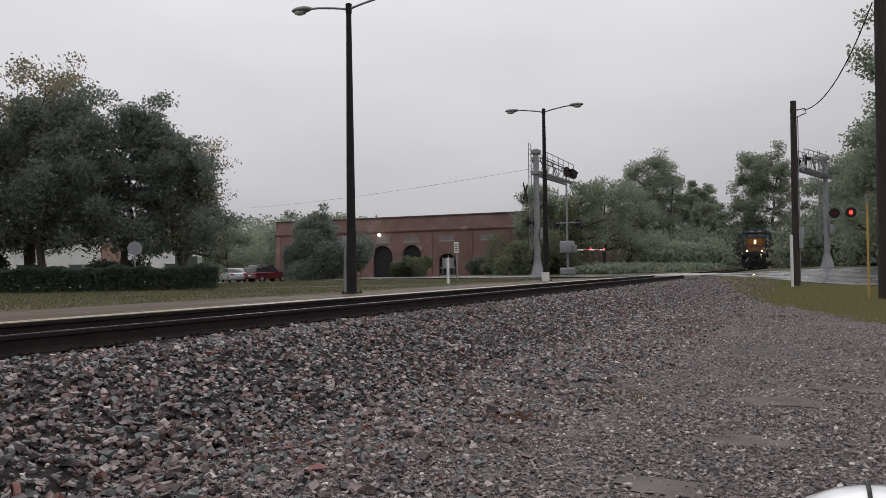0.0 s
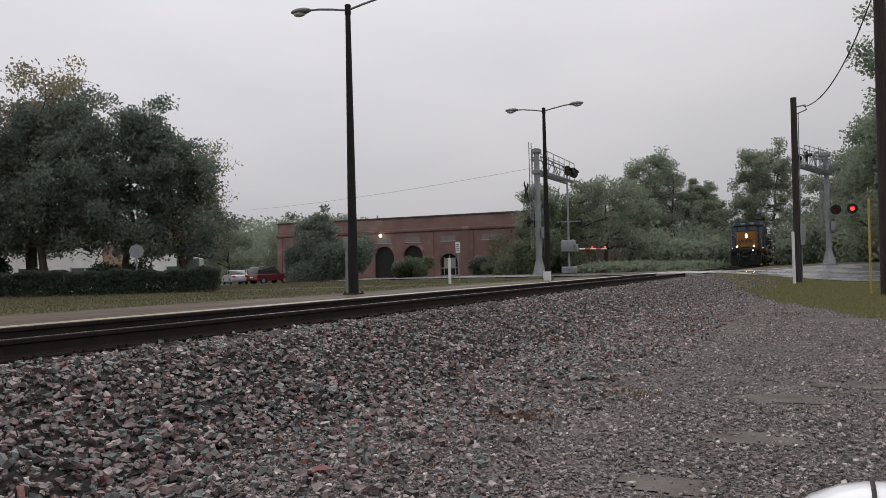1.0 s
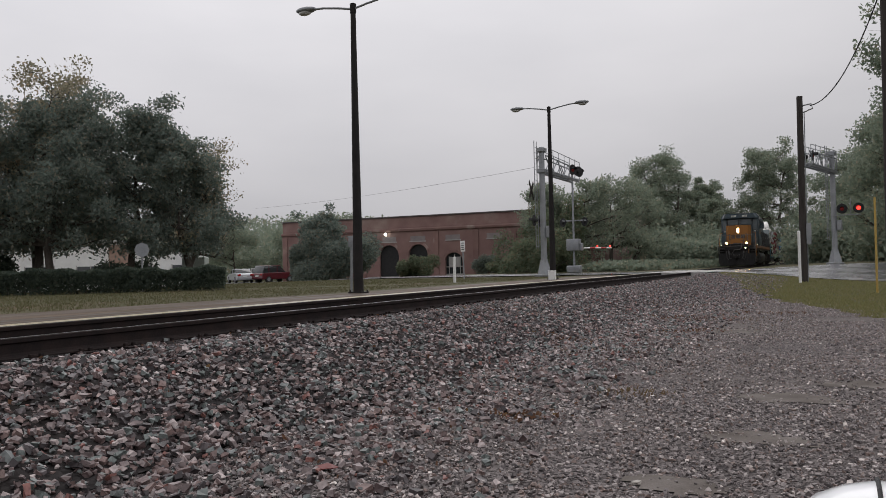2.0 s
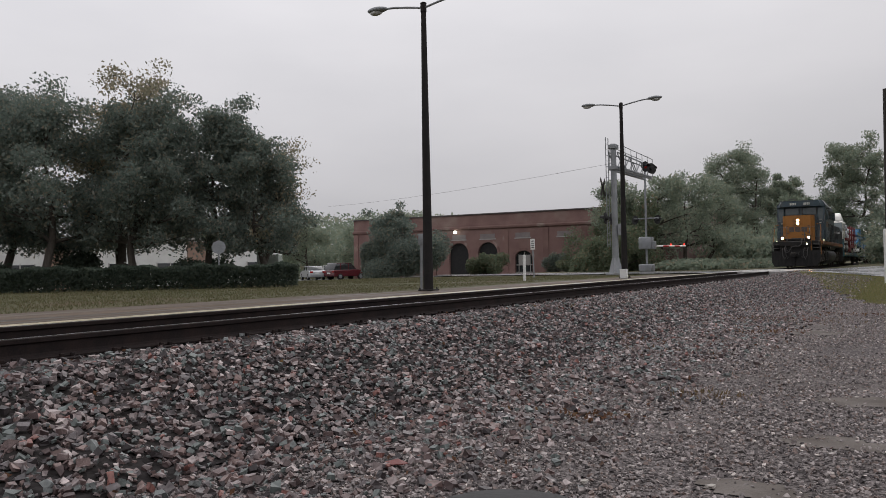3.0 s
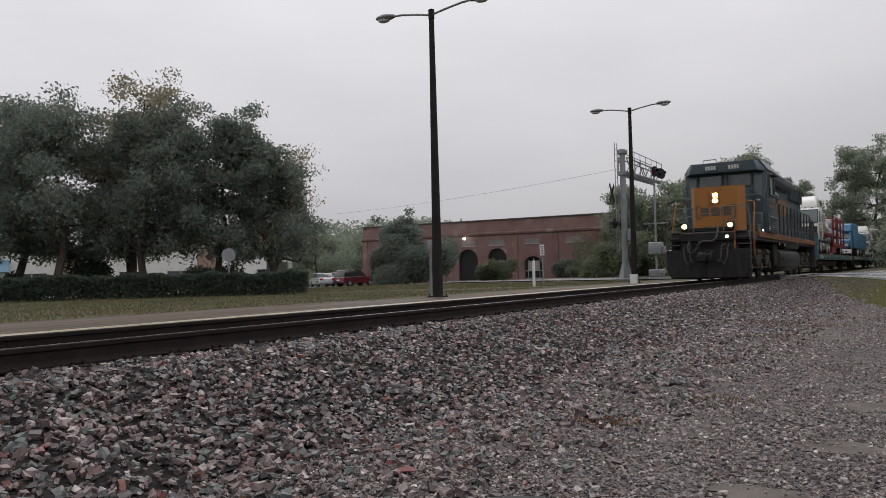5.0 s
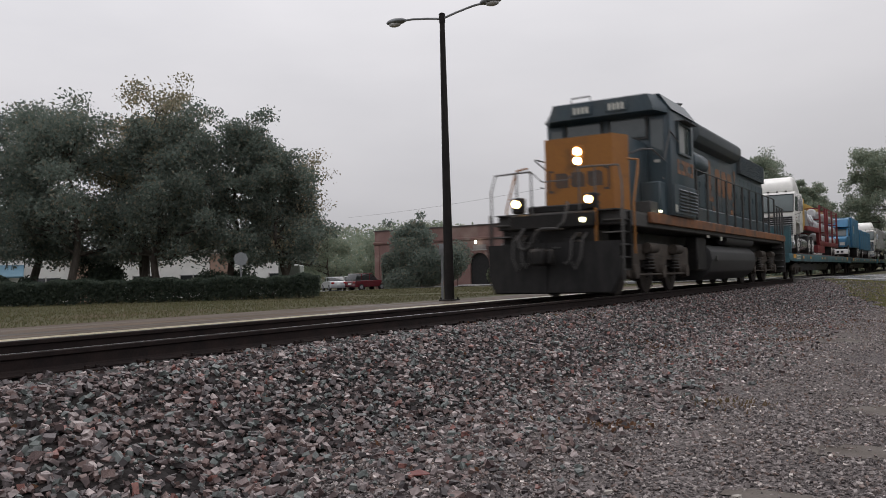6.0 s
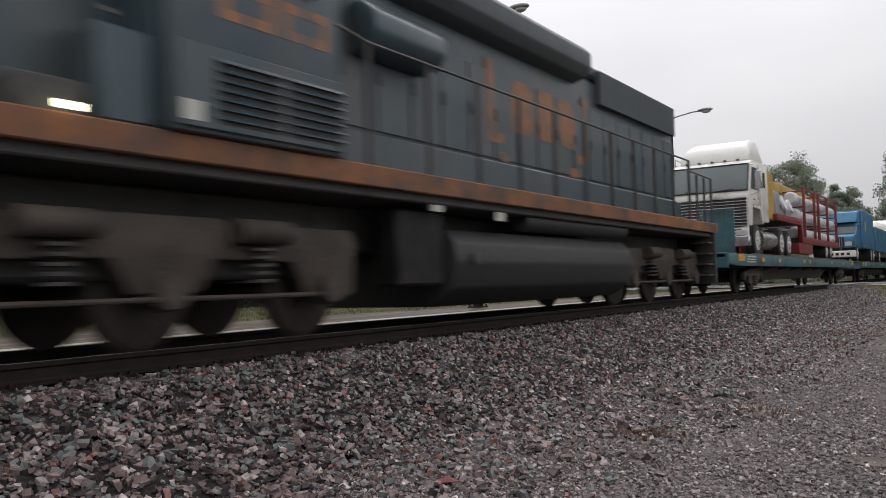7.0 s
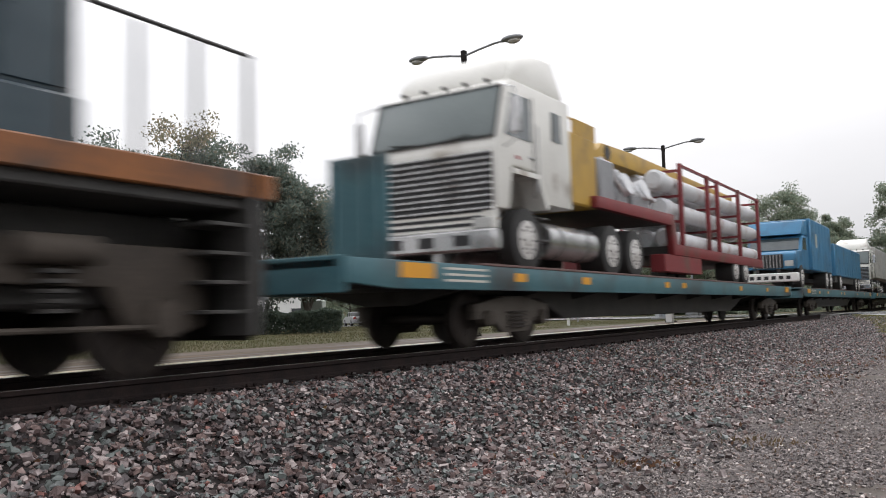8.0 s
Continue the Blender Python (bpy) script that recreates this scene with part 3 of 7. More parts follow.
def leaf_cards(centres, size, seed, droop=0.0, long=1.0):
    """Small bent leaves, two triangles each, at the given centres."""
    rg_ = np.random.RandomState(seed)
    c = np.asarray(centres)
    n = len(c)
    a_ = rg_.normal(size=(n, 3))
    a_[:, 2] -= droop
    a_ /= np.linalg.norm(a_, axis=1)[:, None]
    b_ = np.cross(a_, rg_.normal(size=(n, 3)))
    b_ /= np.linalg.norm(b_, axis=1)[:, None] + 1e-9
    up = np.cross(a_, b_)
    s = (size * (0.6 + 0.8 * rg_.rand(n)))[:, None]
    v = np.stack([c - a_ * s * long, c + b_ * s * 0.55 + up * s * 0.15, c + a_ * s * long, c - b_ * s * 0.55 + up * s * 0.15], 1)
    f = np.array([(0, 1, 2), (0, 2, 3)])[None] + (np.arange(n) * 4)[:, None, None]
    return v.reshape(-1, 3), f.reshape(-1, 3)


def limb(vs, fs, p0, p1, r0, r1, seg=6):
    p0, p1 = np.array(p0, float), np.array(p1, float)
    d = p1 - p0
    d /= np.linalg.norm(d) + 1e-9
    u = np.cross(d, (0.3, 0.8, 0.52))
    u /= np.linalg.norm(u)
    w = np.cross(d, u)
    k0 = len(vs)
    for p, r in ((p0, r0), (p1, r1)):
        for i in range(seg):
            an = 6.2832 * i / seg
            vs.append(tuple(p + r * (u * np.cos(an) + w * np.sin(an))))
    for i in range(seg):
        j = (i + 1) % seg
        fs.append((k0 + i, k0 + j, k0 + seg + j, k0 + seg + i))


def tree(x, y, h, spread, seed, label, leaves=LEAF_OAK, count=7000, size=0.16, base=0.22, stems=1, open_=0.0, group="", droop=0.3, moss=False, name="tree", trunk_r=None):
    """A tapered trunk that forks into limbs; leaves in many clumps at the limbs' ends, with gaps between them."""
    rg_ = np.random.RandomState(seed)
    t = thing(name, label, "tree", pose(x, y, ground_z(x, y) - 0.05), group)
    vs, fs, tips = [], [], []
    r = trunk_r or 0.018 * h + 0.05
    for st in range(stems):
        p = np.array([0.0, 0.0, 0.0]) + (rg_.normal(0, 0.25, 3) * (1, 1, 0) if stems > 1 else 0)
        lean = rg_.normal(0, 0.06 + 0.1 * (stems > 1), 2)
        z0 = h * base
        nseg = 7
        prev, pr = p, r / stems ** 0.4
        pts = []
        for i in range(1, nseg + 1):
            q = p + np.array([lean[0] * h * i / nseg + rg_.normal(0, 0.02 * h), lean[1] * h * i / nseg + rg_.normal(0, 0.02 * h), h * 0.9 * i / nseg])
            nr = r / stems ** 0.4 * (1 - 0.92 * i / nseg)
            limb(vs, fs, prev, q, pr, nr, 8)
            pts.append((q, nr))
            prev, pr = q, nr
        for q, nr in pts[1:]:
            for _ in range(5 if stems == 1 else 4):
                an = rg_.rand() * 6.283
                k = q[2] / h
                reach = spread * (1.05 - 0.75 * max(0, k - 0.35)) * rg_.uniform(0.45, 1.0)
                e = q + np.array([np.cos(an) * reach, np.sin(an) * reach, h * rg_.uniform(0.0, 0.14)])
                if e[2] > h:
                    e[2] = h
                mid = (q + e) / 2 + rg_.normal(0, 0.08 * spread, 3)
                limb(vs, fs, q, mid, nr * 0.6 + 0.01, nr * 0.35 + 0.008, 5)
                limb(vs, fs, mid, e, nr * 0.35 + 0.008, 0.008, 4)
                tips += [e, mid]
                for _ in range(3):
                    g = e + np.clip(rg_.normal(0, 0.2, 3), -0.35, 0.35) * spread
                    g[2] = max(g[2], z0)
                    limb(vs, fs, mid, g, nr * 0.2 + 0.006, 0.005, 3)
                    tips.append(g)
    me = raw("trunk", vs, fs, BARK, True)
    o = new("trunk", me)
    o.parent = t
    tips = np.array(tips)
    keep = tips[rg_.rand(len(tips)) > open_]
    cl = keep[rg_.randint(0, len(keep), count)]
    rad = spread * (0.10 + 0.10 * rg_.rand(len(keep)))
    c = cl + np.clip(rg_.normal(0, 1, (count, 3)), -1.9, 1.9) * (0.115 * spread) * (1, 1, 0.75)
    c[:, 2] = np.maximum(c[:, 2], h * base * rg_.uniform(0.7, 1.15, count))
    v, f = leaf_cards(c, size, seed + 1, droop)
    o = new("crown", soup("crown", v, f, leaves))
    o.parent = t
    if moss:
        low = keep[keep[:, 2] < h * 0.65]
        k = 60
        root = low[rg_.randint(0, len(low), k)] + rg_.normal(0, 0.25, (k, 3))
        c = np.repeat(root, 14, 0) + rg_.normal(0, 0.035, (k * 14, 3))
        c[:, 2] -= np.tile(np.linspace(0.0, 0.75, 14), k)
        c = c[c[:, 2] > 1.5]
        v, f = leaf_cards(c, 0.045, seed + 2, 2.5, 1.7)
        o = new("hanging_moss", soup("hanging_moss", v, f, MOSS))
        o.parent = t
        tagged(o, "grey moss hanging from the limbs", kind="stuff")
    return t


def bush(x, y, rx, ry, h, seed, label, leaves=LEAF_THICKET, count=2500, size=0.14, name="bush", group="", z=None):
    count, size = int(count * 2.6), size * 0.62
    rg_ = np.random.RandomState(seed)
    t = thing(name, label, "shrub", pose(x, y, (ground_z(x, y) if z is None else z) - 0.03), group)
    d = rg_.normal(size=(count, 3))
    d /= np.linalg.norm(d, axis=1)[:, None]
    k = 12
    cc = rg_.normal(size=(k, 3)) * (0.45 * rx, 0.45 * ry, 0.2 * h) + (0, 0, 0.5 * h)
    q = cc[rg_.randint(0, k, count)] + d * (rx * 0.45, ry * 0.45, h * 0.36) * rg_.uniform(0.5, 1.05, (count, 1))
    q[:, 2] = np.clip(q[:, 2], 0.02, h * 1.15)
    v, f = leaf_cards(q, size, seed + 1)
    o = new("foliage", soup("foliage", v, f, leaves))
    o.parent = t
    vs, fs = [], []
    for i in range(7):
        e = cc[i]
        limb(vs, fs, (0.1 * rx * np.cos(i), 0.1 * ry * np.sin(i), 0), e, 0.05, 0.012, 5)
    o = new("stem", raw("stem", vs, fs, BARK, True))
    o.parent = t
    return t


oak = "broad dark green tree with hanging moss behind the hedge"
tree(-29.6, 20.4, 7.7, 2.7, 121, oak, count=29070, size=0.068, base=0.23, moss=True, group="trees behind the hedge")
tree(-33.2, 21.0, 8.2, 2.3, 29, oak, count=29070, size=0.068, base=0.25, moss=True, group="trees behind the hedge")
tree(-34.0, 15.6, 6.6, 2.7, 22, oak, count=29070, size=0.068, base=0.23, moss=True, group="trees behind the hedge")
tree(-28.9, 23.0, 8.8, 2.2, 223, "thin pale-leaved tree turning yellow behind the hedge", LEAF_PALE, count=9000, size=0.07, base=0.4, open_=0.3, group="trees behind the hedge")
tree(-27.3, 22.6, 7.3, 2.4, 24, oak, count=30685, size=0.068, base=0.23, moss=True, group="trees behind the hedge")
tree(-25.4, 24.8, 7.0, 2.2, 25, oak, count=29070, size=0.068, base=0.23, moss=True, group="trees behind the hedge")
tree(-23.8, 26.2, 6.4, 1.9, 26, oak, count=27455, size=0.068, base=0.23, moss=True, group="trees behind the hedge")
tree(-31.5, 25.0, 7.8, 2.6, 27, oak, count=20000, size=0.075, base=0.24, group="trees behind the hedge")
tree(-24.5, 27.0, 5.9, 2.0, 28, "small ragged tree with thin drooping twigs", LEAF_PALE, count=4200, size=0.06, base=0.35, open_=0.35, moss=True, group="trees behind the hedge", droop=0.8)
# clipped hedge along the lawn
hedge = thing("hedge", "long clipped dark green hedge along the lawn", "hedge")
rg = np.random.RandomState(4)
hx0, hy0, hx1, hy1 = -33.0, 10.2, -18.9, 22.6
n = 52000
u = rg.rand(n)
side = rg.uniform(-0.75, 0.75, n)
hz = rg.rand(n) ** 0.6
edge = rg.rand(n) < 0.7
side = np.where(edge & (rg.rand(n) < 0.5), np.sign(side) * rg.uniform(0.62, 0.8, n), side)
hz = np.where(edge & (np.abs(side) < 0.62), rg.uniform(0.88, 1.02, n), hz)
L = math.hypot(hx1 - hx0, hy1 - hy0)
nx, ny = -(hy1 - hy0) / L, (hx1 - hx0) / L
hh = 0.80 + 0.04 * np.sin(u * 47) + 0.04 * np.sin(u * 131)
foot = np.array([ground_z(hx0 + (hx1 - hx0) * a_, 15) - 0.03 for a_ in u])
cs = np.stack([hx0 + (hx1 - hx0) * u + nx * side, hy0 + (hy1 - hy0) * u + ny * side, foot + hz * (0.52 + hh - foot)], 1)
v, f = leaf_cards(cs, 0.055, 9)
o = new("foliage", soup("foliage", v, f, LEAF_HEDGE))
o.parent = hedge
bm = B()
for k in range(40):
    a_ = (k + 0.5) / 40
    px_, py_ = hx0 + (hx1 - hx0) * a_, hy0 + (hy1 - hy0) * a_
    rod(bm, (px_, py_, ground_z(px_, py_) - 0.03), (px_ + 0.1 * math.sin(k), py_ + 0.1, 1.15), 0.03, 0.015, 5)
tagged(part("stem", bm, BARK, hedge), kind="stuff")

for k, (x, y, w, h) in enumerate([(-31.2, 19.6, 1.0, 1.1), (-26.6, 25.4, 1.2, 1.3), (-34.0, 16.5, 1.4, 1.5), (-30.2, 22.0, 1.1, 1.6), (-32.6, 18.2, 0.9, 1.3)]):
    bush(x, y, w, w, h, 130 + k, "dark understorey shrub among the tree trunks", LEAF_HEDGE, 1500, 0.12, group="understorey shrubs")
# shrubs before the brick building
bush(-39.0, 60.8, 3.3, 2.2, 3.9, 31, "large dark evergreen shrub before the brick building", LEAF_OAK, 9000, 0.17)
tree(-40.8, 62.0, 5.9, 2.3, 32, "pointed dark cedar before the brick building", LEAF_OAK, count=11000, size=0.13, base=0.1)
bush(-42.2, 61.0, 1.3, 1.3, 3.0, 33, "round dark shrub beside the parked cars", LEAF_OAK, 4500, 0.15)
bush(-33.6, 66.0, 1.7, 1.2, 1.9, 34, "broad round shrub below the arched doorway", LEAF_THICKET, 4200, 0.14)
bush(-28.6, 71.0, 1.3, 1.0, 1.7, 35, "square-clipped shrub against the brick wall", LEAF_OAK, 2200, 0.14)
for k, (x, y, w, h) in enumerate([(-25.5, 69, 2.0, 1.0), (-22.0, 66, 2.4, 1.8), (-20.5, 62, 2.4, 3.2), (-23.5, 70, 2.6, 6.6), (-20.0, 66, 2.4, 6.4)]):
    bush(x, y, w, w * 0.8, h, 40 + k, "overgrown vine-covered brush beside the brick building", LEAF_THICKET, int(900 + 700 * h), 0.18, group="brush by the crossing")
for k, (x, y, h, s) in enumerate([(-21.5, 68, 7.4, 2.4), (-18.2, 68, 7.6, 2.6), (-17.5, 73, 8.0, 2.8), (-16.2, 78, 7.6, 2.8)]):
    tree(x, y, h, s, 50 + k, "half-bare tree tangled with vines by the crossing", LEAF_HAZED, count=9000, size=0.1, base=0.05, open_=0.3, group="brush by the crossing")
# woodland beyond the crossing, with the mist put into its leaf colour
far = [(-22.6, 119, 15.2, 4.4), (-19.0, 122, 15.8, 4.4), (-17.0, 127, 11.0, 3.0), (-14.2, 128, 12.8, 2.6), (-8.6, 122, 16.0, 3.8), (-4.8, 118, 15.4, 3.6), (-28, 108, 8.0, 3.6), (-33, 116, 8, 4), (-12.6, 112, 8.0, 2.6),
       (4.5, 92, 10.5, 3.6), (9.5, 88, 12.5, 4.0), (15, 84, 14, 4.5), (1.5, 104, 11.5, 3.8), (21, 80, 15, 5)]
for k, (x, y, h, s) in enumerate(far):
    tree(x, y, h, s, 60 + k, "tall round-headed woodland tree with leaf colour paled for mist", LEAF_HAZED, count=17000, size=0.13, base=0.06, open_=0.26, group="woodland trees", droop=0.1)
tree(6.3, 62, 19.5, 4.2, 90, "tall tree with sparse leaves over the road", LEAF_HAZED, count=14000, size=0.14, base=0.2, open_=0.25, group="trees by the road")
tree(9.5, 60, 13.5, 4.4, 91, "leafy tree beside the road", LEAF_HAZED, count=14000, size=0.14, base=0.08, open_=0.1, group="trees by the road")
tree(5.4, 72, 11.0, 4.2, 92, "leafy tree beside the road", LEAF_HAZED, count=14000, size=0.14, base=0.05, open_=0.1, group="trees by the road")
for k, (x, y, h, s) in enumerate([(-72, 88, 8.2, 3.6), (-66, 93, 7.6, 3.6), (-79, 84, 8.2, 3.8), (-61, 100, 8.0, 3.6), (-86, 80, 8.5, 4.0)]):
    tree(x, y, h, s, 140 + k, "distant round tree beyond the parking lot", LEAF_HAZED, count=11000, size=0.13, base=0.06, open_=0.1, group="trees beyond the parking lot")
rg = np.random.RandomState(6)
cs = []
for x0, y0, x1, y1, h in ((-30, 100, -10.5, 108, 7.0), (-17, 84, -10.3, 96, 4.4), (-3.4, 96, 9, 90, 6.0), (2.5, 80, 20, 72, 6.0), (-4.0, 112, 14, 104, 9.5), (-24, 126, -8, 118, 10.0), (5.5, 62, 14, 58, 2.4), (-15.5, 63, -11.3, 92, 0.9), (-75, 110, -34, 104, 8.0), (-120, 90, -74, 108, 8.5)):
    n = 14000
    u = rg.rand(n)
    mound = rg.uniform(0.35, 1.0, 40)
    top = h * np.interp(u * 39, np.arange(40), mound) * (0.85 + 0.15 * np.sin(u * 211))
    cs.append(np.stack([x0 + (x1 - x0) * u + rg.normal(0, 0.9, n), y0 + (y1 - y0) * u + rg.normal(0, 1.2, n), ground_z(x0, y0) + top * rg.rand(n) ** 0.7], 1))
v, f = leaf_cards(np.concatenate(cs), 0.2, 5)
wood = new("undergrowth", soup("undergrowth", v, f, LEAF_HAZED))
tagged(wood, "tangled green undergrowth along the railway", "undergrowth", kind="stuff")
cs = []
for (x0, x1, y0, y1, n) in ((-130, -62, 96, 150, 30000), (24, 120, 60, 150, 30000), (-62, -24, 128, 150, 20000)):
    cs.append(np.stack([rg.uniform(x0, x1, n), rg.uniform(y0, y1, n), 9.5 * rg.rand(n) ** 0.8], 1))
v, f = leaf_cards(np.concatenate(cs), 0.3, 15)
wood2 = new("far_woods", soup("far_woods", v, f, LEAF_HAZED))
tagged(wood2, "distant woods behind the town", "woods", kind="stuff")
# grass blades


def blades(places, h, seed):
    rg_ = np.random.RandomState(seed)
    p = np.asarray(places)
    n_ = len(p)
    an = rg_.rand(n_) * 6.283
    w = 0.008 + 0.007 * rg_.rand(n_)
    lean = rg_.normal(0, 0.35, (n_, 2))
    hh_ = h * rg_.uniform(0.5, 1.2, n_)
    d = np.stack([np.cos(an) * w, np.sin(an) * w, np.zeros(n_)], 1)
    tip = p + np.stack([lean[:, 0] * hh_, lean[:, 1] * hh_, hh_], 1)
    v_ = np.stack([p - d, p + d, tip], 1).reshape(-1, 3)
    return v_, np.arange(n_ * 3).reshape(-1, 3)


pl = []
while len(pl) < 60000:
    y = rg.uniform(9, 42.4)
    x = lawn_edge(y) - 0.5 + 8 * rg.rand() ** 1.6
    pl.append((x, y, ground_z(x, y) - 0.01))
v, f = blades(pl, 0.07, 3)
tagged(new("roadside_grass", soup("roadside_grass", v, f, GRASSBLADE)), "short green and straw-coloured grass beside the road", "grass", kind="stuff")
pl = []
while len(pl) < 70000:
    x = rg.uniform(-34, TX - 4.6)
    y = rg.uniform(4, 40)
    if abs((x - hx0) * (hy1 - hy0) / L - (y - hy0) * (hx1 - hx0) / L) > 0.8:
        pl.append((x, y, ground_z(x, y) - 0.01))
v, f = blades(pl, 0.05, 4)
tagged(new("lawn_grass", soup("lawn_grass", v, f, LAWNBLADE)), "mown lawn beyond the platform", "grass", kind="stuff")
pl = []
for cx, cy, s, k in ((-4.9, 14, 0.5, 60), (-1.6, 7.3, 0.18, 70), (-3.0, 10.5, 0.35, 60), (-1.9, 17, 0.6, 160), (-4.0, 20, 0.5, 90), (-2.6, 25, 0.8, 220)):
    for _ in range(k):
        x, y = cx + rg.normal(0, s), cy + rg.normal(0, s)
        pl.append((x, y, bed_z(x, y)))
v, f = blades(pl, 0.05, 6)
tagged(new("weed_tufts", soup("weed_tufts", v, f, leaf_mat("dry_weeds", (0.06, 0.042, 0.024), (0.09, 0.062, 0.036), (0.06, 0.058, 0.026)))), "dry weeds growing through the gravel", "weeds", kind="stuff")
cs = []
for _ in range(260):
    x, y = TX + rg.uniform(0.8, 5.5), 2 + 22 * rg.rand() ** 1.5
    cs.append((x, y, bed_z(x, y) + 0.035))
for cx, cy, sx_, k in ((-2.1, 5.85, 0.16, 90), (-3.5, 12.0, 0.35, 120), (-2.2, 14.0, 0.4, 120), (-2.9, 17.5, 0.6, 160), (-1.2, 19.0, 0.6, 120), (-3.4, 22.0, 0.8, 160)):
    for _ in range(k):
        x, y = cx + rg.normal(0, sx_), cy + rg.normal(0, 0.6 * sx_)
        cs.append((x, y, bed_z(x, y) + 0.025))
v, f = leaf_cards(cs, 0.022, 8)
tagged(new("leaf_litter", soup("leaf_litter", v, f, LEAFLITTER)), "small fallen brown leaves among the stones", "leaves", kind="stuff")

# ---- platform lamp posts ----


def lamp_post(x, y, h):
    t = thing("lamp_post", "dark twin-arm street lamp post on the platform", "lamp post", pose(x, y, 0.576), "platform lamp posts")
    bm = B()
    rod(bm, (0, 0, 0), (0, 0, h), 0.125, 0.062, 14)
    part("pole", bm, POLEBLACK, t)
    bm = B()
    box(bm, -0.19, -0.19, 0, 0.19, 0.19, 0.035, 0.01)
    for sx in (-1, 1):
        for sy in (-1, 1):
            rod(bm, (sx * 0.15, sy * 0.15, 0.03), (sx * 0.15, sy * 0.15, 0.08), 0.018, 0.018, 6)
    part("base_plate", bm, POLEBLACK, t)
    bm = B()
    rod(bm, (0, 0, h - 0.12), (0, 0, h + 0.1), 0.075, 0.075, 12)
    rod(bm, (0, 0, h + 0.1), (0, 0, h + 0.13), 0.085, 0.03, 12)
    part("cap", bm, POLEBLACK, t)
    for s in (-1, 1):
        bm = B()
        tube(bm, [(0, 0, h - 0.02), (s * 0.4, 0, h + 0.06), (s * 0.85, 0, h + 0.13), (s * 1.12, 0, h + 0.145)], 0.028, 8)
        part("arm", bm, LAMPGREY, t)
        bm = B()
        ball(bm, (s * 1.36, 0, h + 0.16), 0.29, 0.14, 0.08, 3)
        rod(bm, (s * 1.08, 0, h + 0.146), (s * 1.25, 0, h + 0.16), 0.04, 0.07, 10)
        hd = part("lamp_head", bm, LAMPGREY, t)
        bm = B()
        ball(bm, (s * 1.40, 0, h + 0.10), 0.18, 0.11, 0.075, 2)
        part("lens", bm, LAMP_GLASS, hd, "prismatic glass bowl")
    return t


lamp_post(-10.27, 17.14, 6.93)
lamp_post(-9.99, 31.81, 6.85)
lamp_post(-10.1, 2.4, 6.6)
# small white cabinet by the second post, sign posts, stake
t = thing("utility_cabinet", "small white utility box beside the lamp post", "utility box", pose(-9.55, 30.3, 0.576))
bm = B()
box(bm, -0.13, -0.1, 0, 0.13, 0.1, 0.34, 0.02)
part("case", bm, WHITE, t)
bm = B()
box(bm, -0.14, -0.11, 0.34, 0.14, 0.11, 0.365, 0.008)
part("lid", bm, WHITE, t)


def sign_post(x, y, h, w, hs, label, back, tilt=0):
    z = max(ground_z(x, y), 0.57 if x > TX - 4.7 else -9)
    t = thing("sign_post", label, "sign", pose(x, y, z, 0, tilt, 30))
    bm = B()
    prism(bm, [(-0.03, -0.015), (0.03, -0.015), (0.03, -0.008), (0.012, 0.015), (-0.012, 0.015), (-0.03, -0.008)], 'z', 0, h - 0.03)
    part("post", bm, GALV, t)
    bm = B()
    prism(bm, [(-w / 2, h - hs), (w / 2, h - hs), (w / 2, h), (-w / 2, h)], 'y', -0.022, -0.017, 0.001)
    s = part("plate", bm, back, t)
    return t, s


sign_post(-10.75, 17.6, 1.42, 0.16, 0.28, "grey-backed small metal sign on a thin post", GALV, 1.0)
t, s = sign_post(-15.8, 36.2, 1.85, 0.22, 0.52, "white sign with illegible dark lettering on a post", WHITE, -1.5)
for k in range(4):
    bm = B()
    box(bm, -0.07, -0.026, 1.42 + k * 0.1, 0.07, -0.023, 1.46 + k * 0.1)
    part("lettering_bar", bm, BLACK, s)
bm = B()
rod(bm, (0, 0, -0.1), (0, 0, 0.98), 0.055, 0.055, 12)
ball(bm, (0, 0, 0.98), 0.055, 0.055, 0.03, 2)
single("marker_stake", bm, WHITE, "white round marker post in the lawn", "marker post", m=pose(-13.05, 28.98, 0.55))

# ---- crossing signals ----


def flasher(parent, x, y, z, lit, yaw=0, back=True):
    """A round black backing board with hood and red lens that faces -y before the turn."""
    m = pose(x, y, z, 0, 0, yaw)
    bm = B()
    rod(bm, (0, 0.0, 0), (0, 0.02, 0), 0.30, 0.30, 20)
    rod(bm, (0, 0.02, 0), (0, 0.16, 0), 0.13, 0.10, 14)
    rod(bm, (0, -0.01, 0), (0, 0.0, 0), 0.14, 0.14, 16)
    for k in range(9):
        a0, a1 = radians(20 * k), radians(20 * (k + 1))
        prism(bm, [(0.145 * math.cos(a0), 0.145 * math.sin(a0)), (0.155 * math.cos(a0), 0.155 * math.sin(a0)), (0.155 * math.cos(a1), 0.155 * math.sin(a1)), (0.145 * math.cos(a1), 0.145 * math.sin(a1))], 'y', -0.24, 0.0)
    o = part("flasher", bm, BLACK, parent, "round black backing board with hood")
    o.matrix_basis = m
    bm = B()
    ball(bm, (0, -0.012, 0), 0.12, 0.02, 0.12, 2)
    part("lens", bm, RED_ON if lit else RED_OFF, o, "lit red lens" if lit else "unlit red lens")
    return o


